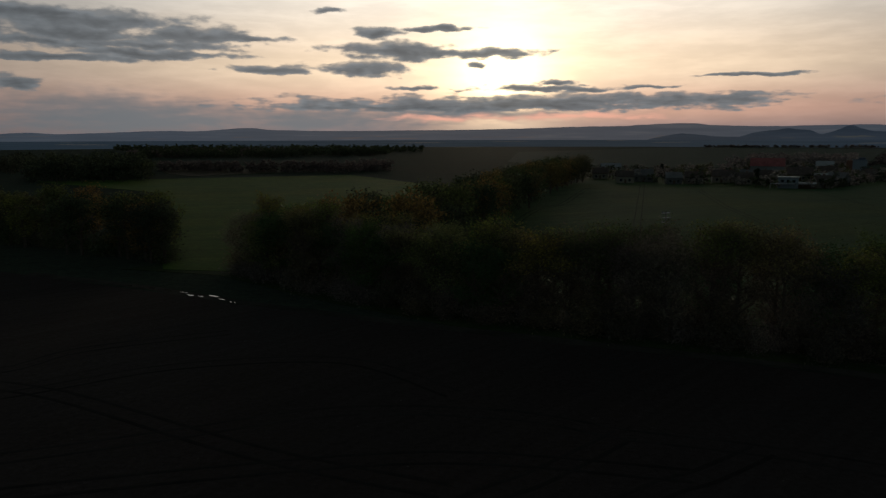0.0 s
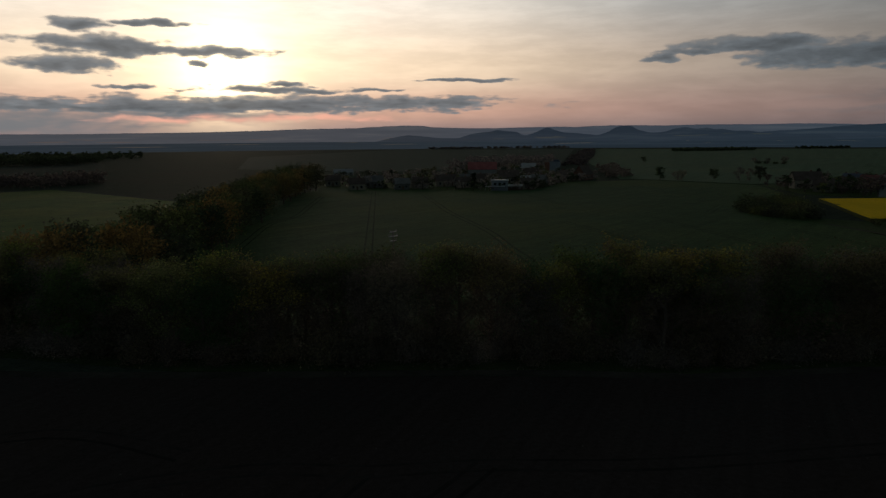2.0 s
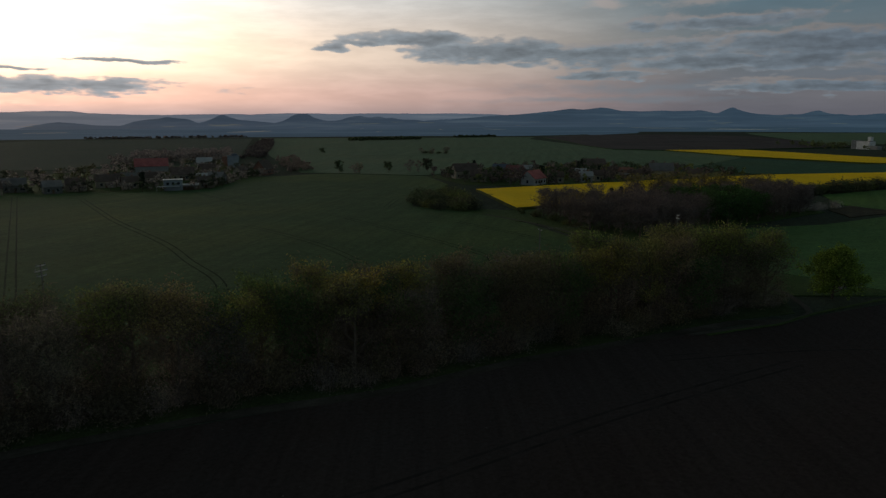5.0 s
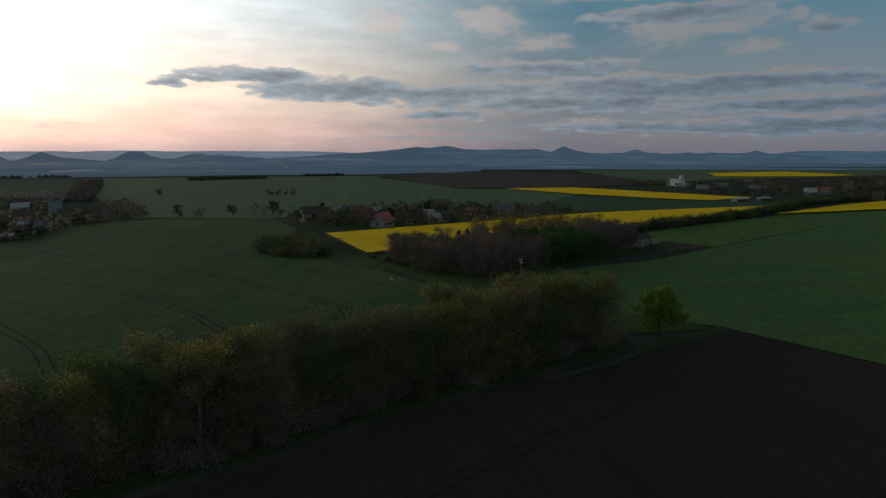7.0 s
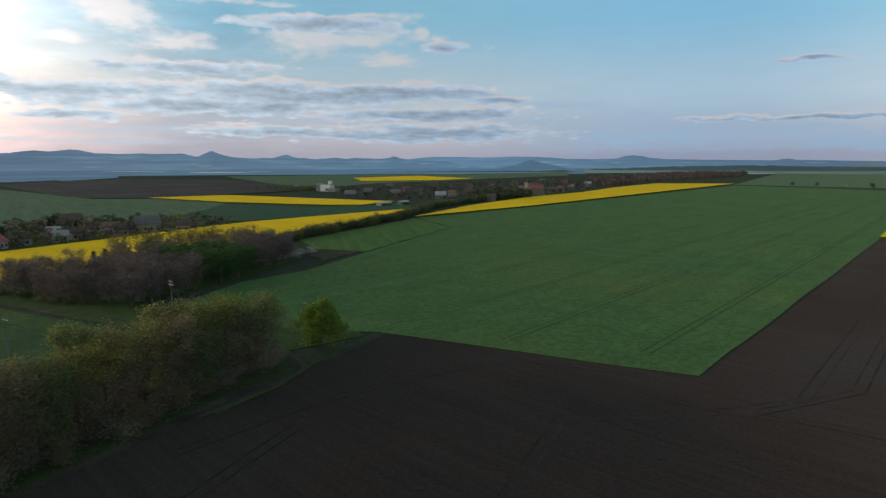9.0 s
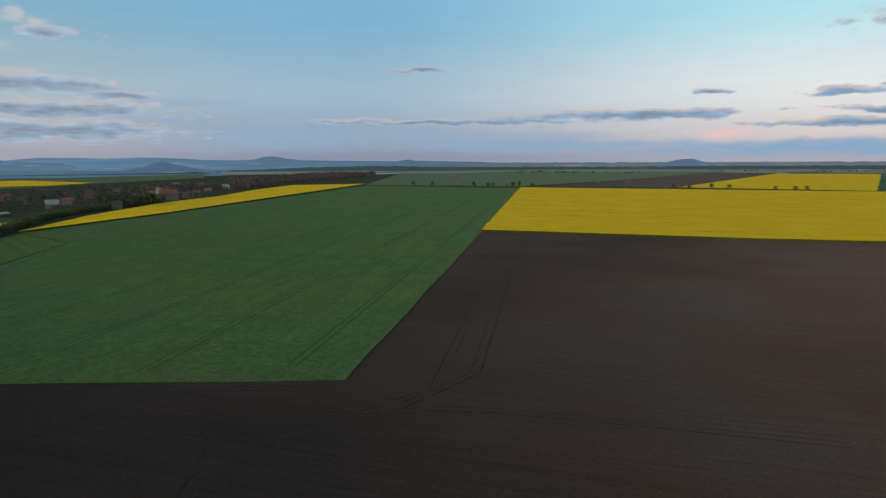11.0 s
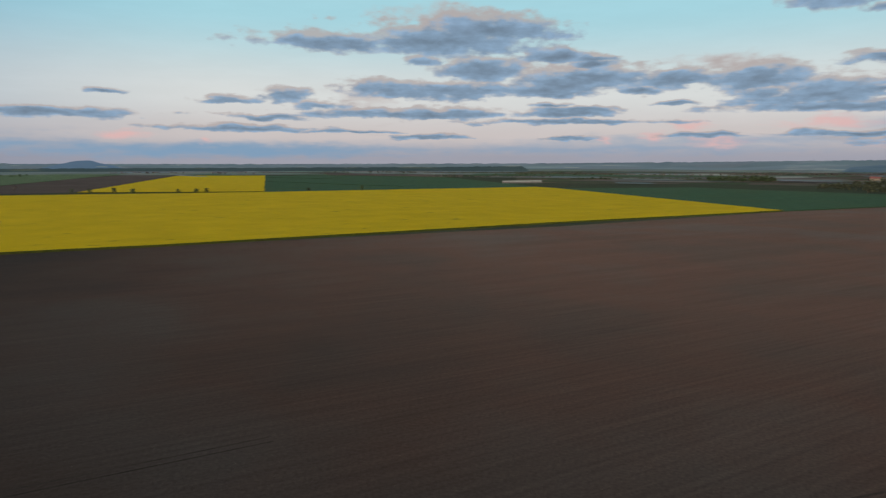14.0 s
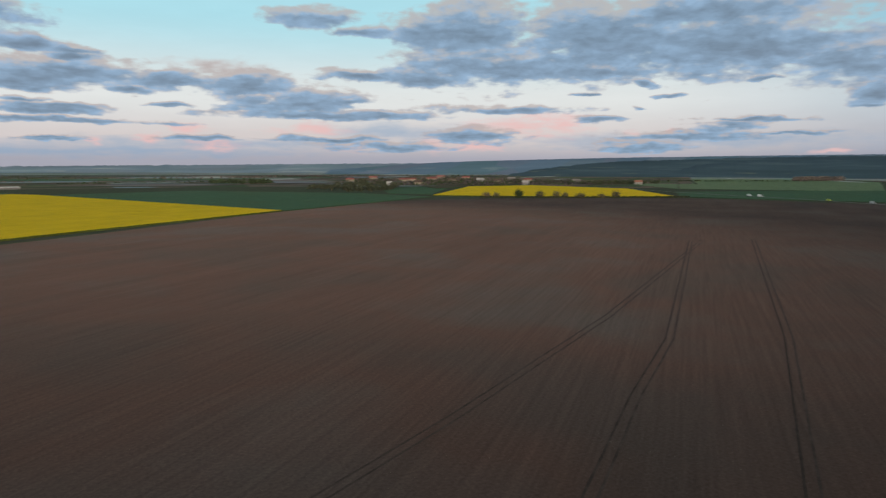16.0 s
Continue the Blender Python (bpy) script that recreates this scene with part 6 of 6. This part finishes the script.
far_wood("low bushes along the yellow field on the rise", [(-436, -800), (-560, -745), (-705, -690), (-708, -696), (-563, -752), (-440, -808)], 190, 2.6, LEAF_DARK, 219, 1.3, 60)
for k, (cx, cy, sx, sy, hh) in enumerate(((-250, -2300, 260, 90, 10), (120, -2250, 300, 80, 9), (420, -2550, 340, 90, 10), (-600, -2500, 300, 120, 11), (-1300, -2500, 340, 130, 12), (900, -2600, 300, 100, 9), (1500, -2150, 330, 100, 10), (1900, -1500, 320, 120, 10), (-60, -1750, 170, 40, 8), (330, -1900, 180, 30, 8))):
    far_wood("distant dark woodland", [(cx - sx, cy - sy), (cx + sx * .6, cy - sy * .8), (cx + sx, cy + sy), (cx - sx * .7, cy + sy * .7)], 60, hh * 0.6, LEAF_DARK if k % 3 else TWIGS_DARK, 230 + k, 2.6, 30)

# single field trees along the lanes
lane = "trees along the field lane"
lone = [tree("tree", "round-headed tree standing along a field lane", 97, 6.5, 3.4, 420, 0.95, LEAF_DARK, 9, 3, 0.18, sides=4, group=lane),
        tree("tree", "small bare tree standing along a field lane", 98, 6.5, 3.2, 420, 1.0, TWIGS, 9, 3, 0.18, slim=0.25, sides=4, group=lane)]
LANE = [(632, -753), (615, -766), (560, -784), (543, -798), (532, -806), (698, -753), (681, -766), (424, -889), (362, -936)]
plant(lone[0], LANE + [(1046, -514), (1018, -536), (939, -569), (920, -584), (913, -589), (887, -608), (879, -615), (880, -641), (280, 338), (311, 326), (450, 570), (327, 306)], pick, 0.8, 1.25)
plant(lone[1], [(988, -559), (976, -568), (894, -603), (833, -797), (894, -751), (871, -768), (287, 332), (290, 330), (322, 317), (322, 309), (517, 492), (516, 476), (526, 466)], pick, 0.7, 1.1)
plant(bush("bush", "low dark hedge bush on the far slope", 99, 3.2, 4.0, 300, 1.1, LEAF_DARK), [(520, 490), (523, 484), (528, 478), (532, 472)], pick, 0.6, 0.9)
rape_edge = bush("bush", "tall budding bush at the edge of the yellow field", 100, 8.0, 5.2, 900, 1.0, TWIGS_OLIVE, group="bushes before the yellow field")
plant(rape_edge, [(-451, -806), (-463, -801), (-519, -780), (-541, -771), (-552, -766), (-561, -744), (-588, -733), (-617, -738)], pick, 0.8, 1.3)
plant(bush("bush", "dark round leafy bush at the edge of the yellow field", 101, 11.5, 6.5, 1500, 1.2, LEAF_DARK), [(-493, -791)], pick, 1, 1)

# patchwork of fields to the eastern and southern skyline
quilt = random.Random(12)
for k in range(34):
    a, d = radians(quilt.uniform(-150, -258)), quilt.uniform(1650, 3300)
    if d * math.cos(a) > -900 and d < 1900:
        d += 600
    w, t = quilt.uniform(150, 420), quilt.uniform(60, 190)
    s, c = -math.sin(a), math.cos(a)
    skew = quilt.uniform(-0.4, 0.4)
    pts = [(s * (d + v * t) - c * (u + skew * v) * w, c * (d + v * t) - s * (u + skew * v) * w) for u, v in ((-1, -1), (1, -1), (1, 1), (-1, 1))]
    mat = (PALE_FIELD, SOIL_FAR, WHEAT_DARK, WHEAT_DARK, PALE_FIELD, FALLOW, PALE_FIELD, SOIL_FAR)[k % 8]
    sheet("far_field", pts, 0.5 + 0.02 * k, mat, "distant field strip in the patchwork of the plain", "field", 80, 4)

# ---- tracks, ruts, road ----
ribbon("dirt_track", [(-75, 121), (-48, 109), (-31, 99), (0, 85), (24, 75.5), (43, 67.5), (57, 60), (76, 54.5), (95, 46.5), (114, 38.5), (120, 33)], 2.2, 0.03, TRACK, "worn grassy track between ploughed field and trees", "track", "structure", 0.5)
ribbon("dirt_track", [(102.5, 41.5), (110, 37.4), (116.5, 34.3), (121, 32.2), (124.2, 31.2), (127.6, 31.0), (130.4, 32.2), (133.1, 33.8), (136, 35.7), (139, 37.9), (146, 46), (153, 59), (160.6, 73.5), (166.4, 85.6), (173.9, 103.6), (182.9, 123.9), (190, 150)], 1.1, 0.12, DIRT, "pale dirt track past the willow to the grove", "track", "structure", 0.4)
ribbon("field_edge", [(104, 39.5), (117, 33), (127.6, 30.4), (139, 26.2), (152.6, 20.6)], 0.8, 0.13, GRASS, "bright grassy edge along the ploughed field", "grass", "stuff", 0.3)
sheet("grass_verge", [(-60, 125), (-40, 119), (-20, 101), (1, 86), (24, 76.5), (43, 68.5), (57, 61), (76, 55.5), (95, 47.5), (114, 40), (126, 33), (137, 38), (134, 55), (97, 66), (43, 86), (-20, 114), (-36, 124), (-52, 132)], 0.02, VERGE, "rough grass under the belt of trees", "grass")
sheet("grass_verge", [(137, 38), (150, 23), (158, 26), (165, 48), (180, 78), (186, 95), (206, 148), (192, 184), (186, 180), (184, 124), (168, 98), (156, 74), (140, 62)], 0.1, GRASS, "rough grass along the farm track", "grass")
sheet("grass_verge", [(180, 94), (217, 74), (272, 62), (300, 84), (292, 114), (250, 130), (206, 150)], 0.13, GRASS, "rough grass under the grove", "grass")
sheet("village_ground", [(76, 374), (110, 353), (154, 318), (178, 311), (228, 358), (262, 376), (275, 445), (290, 505), (220, 490), (150, 480), (88, 445)], 0.05, GRASS, "gardens and yards of the village", "gardens")
sheet("village_ground", [(274, 230), (292, 194), (350, 147), (428, 134), (444, 160), (422, 238), (380, 266), (330, 284), (303, 284)], 0.05, GRASS, "gardens and yards of the village behind the rapeseed", "gardens")
for k, (x, y, a, b) in enumerate(((-47.5, 108.7, .8, .22), (-41.2, 105.4, .9, .25), (-39.4, 103.4, .8, .2), (-35.6, 102.8, 1.1, .26), (-31.4, 98.8, .7, .2), (-52, 110.5, .6, .16), (-44.5, 107.2, 1.2, .14), (-37.5, 102.6, .6, .14), (-33.6, 100.6, .7, .13), (-27, 96.6, .6, .12))):
    vs = [(x + math.cos(q / 16 * 6.283 - .0) * a * (1 + .3 * noise.noise(Vector((q, k, 0)))) * .86 + math.sin(q / 16 * 6.283) * b * .5, y - math.cos(q / 16 * 6.283) * a * .5 + math.sin(q / 16 * 6.283) * b * .86, 0.045) for q in range(16)]
    tagged(new("puddle", mesh_of("puddle", vs, [tuple(range(16))], PUDDLE)), "rain puddle in the rut of the dirt track", "puddle", "puddles on the track", "")


def ruts(points, z, label, gauge=1.9, width=0.5, mat=None):
    """The two wheel marks of a tractor, as one pair."""
    pts = [Vector(p) for p in points]
    if len(pts) > 2 and max((q - p).length for p, q in zip(pts, pts[1:])) < 60:  # a tractor turns in curves
        bent_ = []
        for i in range(len(pts) - 1):
            a, b, c, d = pts[max(i - 1, 0)], pts[i], pts[i + 1], pts[min(i + 2, len(pts) - 1)]
            for q in (0, 0.2, 0.4, 0.6, 0.8):
                bent_.append(0.5 * (2 * b + (c - a) * q + (2 * a - 5 * b + 4 * c - d) * q * q + (3 * b - a - 3 * c + d) * q ** 3))
        pts = bent_ + [pts[-1]]
    for s in (-1, 1):
        line = []
        for i, p in enumerate(pts):
            d = (pts[min(i + 1, len(pts) - 1)] - pts[max(i - 1, 0)]).normalized()
            line.append(tuple(p + Vector((-d.y, d.x)) * s * gauge / 2))
        ribbon("wheel_rut", line, width, z, mat or (RUT_GREEN if z > 0.1 else MUD), label, "wheel rut", "stuff", 0.12, 4.0)


west_label = "dark tractor tramline through the western wheat"
for pts in ([(116, 310), (105, 265), (97, 231), (88, 180), (80, 151), (75, 131), (68, 115), (60, 98)], [(100, 342), (74, 255), (48, 168), (36, 128)], [(15, 172), (21, 193), (31, 225), (43, 245), (56, 284), (69, 323)],
            [(120, 190), (118, 170), (114, 146), (107, 124), (99, 106), (92, 88)], [(152, 180), (144, 148), (138, 124), (131, 102), (126, 84)], [(182, 192), (203, 208)], [(163, 309), (156, 270), (149, 236)], [(170, 147), (162, 115), (158, 104)]):
    ruts(pts, 0.175, west_label, 1.9, 0.36)
ruts([(131, 102), (124, 96), (116, 100)], 0.175, west_label)
east_label = "dark tractor tramline through the young wheat"
edge = Vector((213, -164)).normalized()
inward = Vector((-edge.y, edge.x))
for k, (a, b) in enumerate(((8, 560), (0, 640), (-20, 700), (30, 740))):
    p = Vector((122, -39)) + inward * (13 + 27 * k)
    ruts([tuple(p + edge * q) for q in (a, (a + b) / 2, b)], 0.165, east_label, 1.9, 0.28, RUT_SOFT)
ribbon("field_edge", [(267, 38.5), (330, 20), (391, 3.2)], 0.6, 0.18, GREEN_EDGE, "dark grassy balk between paddock and wheat", "grass", "stuff")
soil_label = "tractor wheel rut in the ploughed soil"
for pts in ([(-60, 66), (-47, 69), (-42, 76), (-27, 83)], [(-56, 57), (-42, 62), (-29, 70), (-11, 72), (1, 62)], [(-50, 66), (-37, 62), (-15, 50), (0, 44)], [(-50, 44), (-34, 49), (-23, 53), (-9, 58), (6, 57), (15, 53), (25, 50), (40, 44), (70, 36), (100, 26)],
            [(15, 53), (7, 46), (2.5, 43), (-8, 35)], [(25, 50), (19, 46), (15, 44), (5, 37)], [(-45, 40), (-20, 46), (0, 49), (18, 46)],
            ):
    ruts(pts, 0.035, soil_label, 1.9, 0.46)
for pts in ([(15, -70), (-9, -83), (-38, -101), (-114, -152), (-300, -290)], [(-30, -58), (-41, -68), (-74, -96), (-111, -125), (-290, -290)], [(-55, -46), (-67, -55), (-138, -112), (-330, -280)]):
    ruts(pts, 0.035, "tractor wheel rut along the drill lines", 1.9, 0.46, MUD_SOFT)
for pts in ([(90, 40), (112, 22), (131, -7), (122, -30)], [(60, 8), (79, -2), (103, -12), (104, -33), (110, -51), (242, -153), (330, -222)], [(112, -28), (104, -39), (96, -54), (60, -90)], [(104, -40), (114, -62), (200, -128), (322, -222)]):
    ruts(pts, 0.035, "faint tractor wheel rut in the ploughed soil", 1.9, 0.40, MUD_SOFT)
ribbon("road", [(-740, -1420), (-848, -1167), (-873, -1006), (-838, -842), (-817, -711), (-812, -617), (-775, -464), (-690, -240), (-640, 40)], 7.0, 0.42, ASPHALT, "grey country road past the fields", "road", "structure", 0.3, 20)
ribbon("field_edge", [(-124, -1212), (-344, -1009), (-391, -857)], 3.0, 0.5, PALE_FIELD, "pale grassy balk beside the barley", "grass", "stuff", 1, 20)
ribbon("field_edge", [(335, -205.5), (190, -328), (46, -451.5), (-134, -642)], 0.8, 0.06, GREEN_EDGE, "dark green weedy margin of the rapeseed", "grass", "stuff", 0.4, 8)
ribbon("dirt_track", [(380, 560), (420, 540), (640, 288)], 3, 0.2, GREEN_EDGE, "grassy lane across the far wheat", "track", "structure", 1, 20)


# ---- vehicles on the road ----
def van(x, y, turn, mat, label, l=6.5, h=2.9):
    ob = thing("van", label, "van", group="vehicles on the road", at=(x, y, 0.42), turn=radians(turn))
    w = 1.05
    prof = [(-l / 2, 0.45), (l / 2, 0.45), (l / 2, 1.2), (l / 2 - 1.0, 1.5), (l / 2 - 1.8, h), (-l / 2, h)]
    vs = [(px, -w, pz) for px, pz in prof] + [(px, w, pz) for px, pz in prof]
    fs = [tuple(range(6)), tuple(range(11, 5, -1))] + [(i, i + 6, (i + 1) % 6 + 6, (i + 1) % 6) for i in range(6)]
    part("body", mesh_of("body", vs, fs, mat), ob)
    part("windscreen", mesh_of("windscreen", [(l / 2 - 1.0 + .02, -.9, 1.55), (l / 2 - 1.0 + .02, .9, 1.55), (l / 2 - 1.72, .9, h - .15), (l / 2 - 1.72, -.9, h - .15)], [(0, 1, 2, 3)], PANE), ob)
    for wx in (-l / 2 + 1.1, l / 2 - 1.2):
        for wy in (-w, w):
            bm = bmesh.new()
            bmesh.ops.create_cone(bm, cap_ends=True, segments=14, radius1=0.42, radius2=0.42, depth=0.3, matrix=pose(wx, wy, 0.42, 90))
            me = bpy.data.meshes.new("wheel")
            bm.to_mesh(me)
            bm.free()
            me.materials.append(RUBBER)
            wheel = part("wheel", me, ob)
            part("rim", box_mesh("rim", STEEL, (wx - 0.2, wx + 0.2, wy - 0.17, wy + 0.17, 0.22, 0.62)), wheel, "steel wheel rim")
    return ob


van(-822, -690, 98, CAR_WHITE, "white delivery van on the country road")
van(-818, -668, 98, CAR_WHITE, "white box van driving on the country road", 7.5, 3.1)
van(-780, -486, 75, CAR_WHITE, "white van further along the road")
van(-795, -550, 80, CAR_LIME, "lime-coloured vehicle at the roadside", 7.0, 2.4)


# ---- power poles ----
def pole(x, y, h, turn, arms, label):
    ob = thing("power_pole", label, "power pole", group="power poles", at=(x, y, 0), turn=radians(turn))
    vs, fs = [], []
    tube([Vector((0, 0, -0.3)), Vector((0, 0, h * 0.5)), Vector((0, 0, h))], [0.17, 0.14, 0.11], 10, vs, fs)
    part("post", mesh_of("post", vs, fs, POLE), ob)
    for k in range(arms):
        z = h - 0.25 - 0.75 * k
        a = 1.1 if arms == 1 else 0.75 + 0.2 * (k == 1)
        bar = part("crossarm", box_mesh("crossarm", STEEL, (-a, a, -0.06, 0.06, z - 0.06, z + 0.06)), ob)
        for s in (-a + 0.08, a - 0.08):
            vs, fs = [], []
            tube([Vector((s, 0, z + 0.06)), Vector((s, 0, z + 0.18)), Vector((s, 0, z + 0.20)), Vector((s, 0, z + 0.36))], [0.05, 0.06, 0.08, 0.04], 8, vs, fs)
            part("insulator", mesh_of("insulator", vs, fs, PORCELAIN), bar, "white porcelain insulator")
    return ob


pole(36, 109.4, 12.3, 20, 3, "power pole with three crossarms in the wheat")
pole(132.4, 88.9, 8.0, 55, 1, "slim power pole with one crossarm in the wheat")
pole(165, 70.5, 9.6, 50, 2, "power pole with two crossarms by the grove")


def wire(a, b, sag):
    vs, fs = [], []
    a, b = Vector(a), Vector(b)
    tube([a.lerp(b, k / 12) - Vector((0, 0, sag * 4 * (k / 12) * (1 - k / 12))) for k in range(13)], [0.012] * 13, 3, vs, fs)
    tagged(new("power_line", mesh_of("power_line", vs, fs, WIRE)), "thin aluminium power line between poles", "power line", "power lines")


for s in (-0.6, 0.6):
    wire((132.4 + s * .57, 88.9 + s * .82, 8.1), (165 + s * .64, 70.5 + s * .77, 9.7), 0.7)
    wire((165 + s * .64, 70.5 + s * .77, 9.7), (262 + s * .64, 77 + s * .77, 9.0), 1.4)

# ---- wayside cross with stone blocks under the willow ----
cross_ = thing("wayside_cross", "weathered stone wayside cross on a plinth", "wayside cross", at=(150.5, 31.5, 0.1), turn=radians(70))
part("plinth", box_mesh("plinth", STONE, (-0.7, 0.7, -0.7, 0.7, -0.2, 0.35), (-0.5, 0.5, -0.5, 0.5, 0.35, 1.5), (-0.62, 0.62, -0.62, 0.62, 1.5, 1.65)), cross_)
part("shaft", box_mesh("shaft", STONE, (-0.14, 0.14, -0.12, 0.12, 1.65, 3.7)), cross_)
part("arm", box_mesh("arm", STONE, (-0.6, 0.6, -0.115, 0.115, 2.9, 3.15)), cross_)
for k, (x, y, s) in enumerate(((151.5, 28.6, 0.5), (152.8, 28.4, 0.42), (155.2, 28.8, 0.45))):
    bm = bmesh.new()
    bmesh.ops.create_icosphere(bm, subdivisions=2, radius=s)
    for v in bm.verts:
        v.co *= 1 + 0.25 * noise.noise(v.co * 2.1 + Vector((k * 7, 0, 0)))
        v.co.z *= 0.6
    me = bpy.data.meshes.new("boulder")
    bm.to_mesh(me)
    bm.free()
    me.materials.append(STONE)
    ob = tagged(new("boulder", me), "pale boulder lying in the grass by the cross", "boulder", "boulders by the cross")
    ob.location = (x, y, 0.1 + s * 0.35)
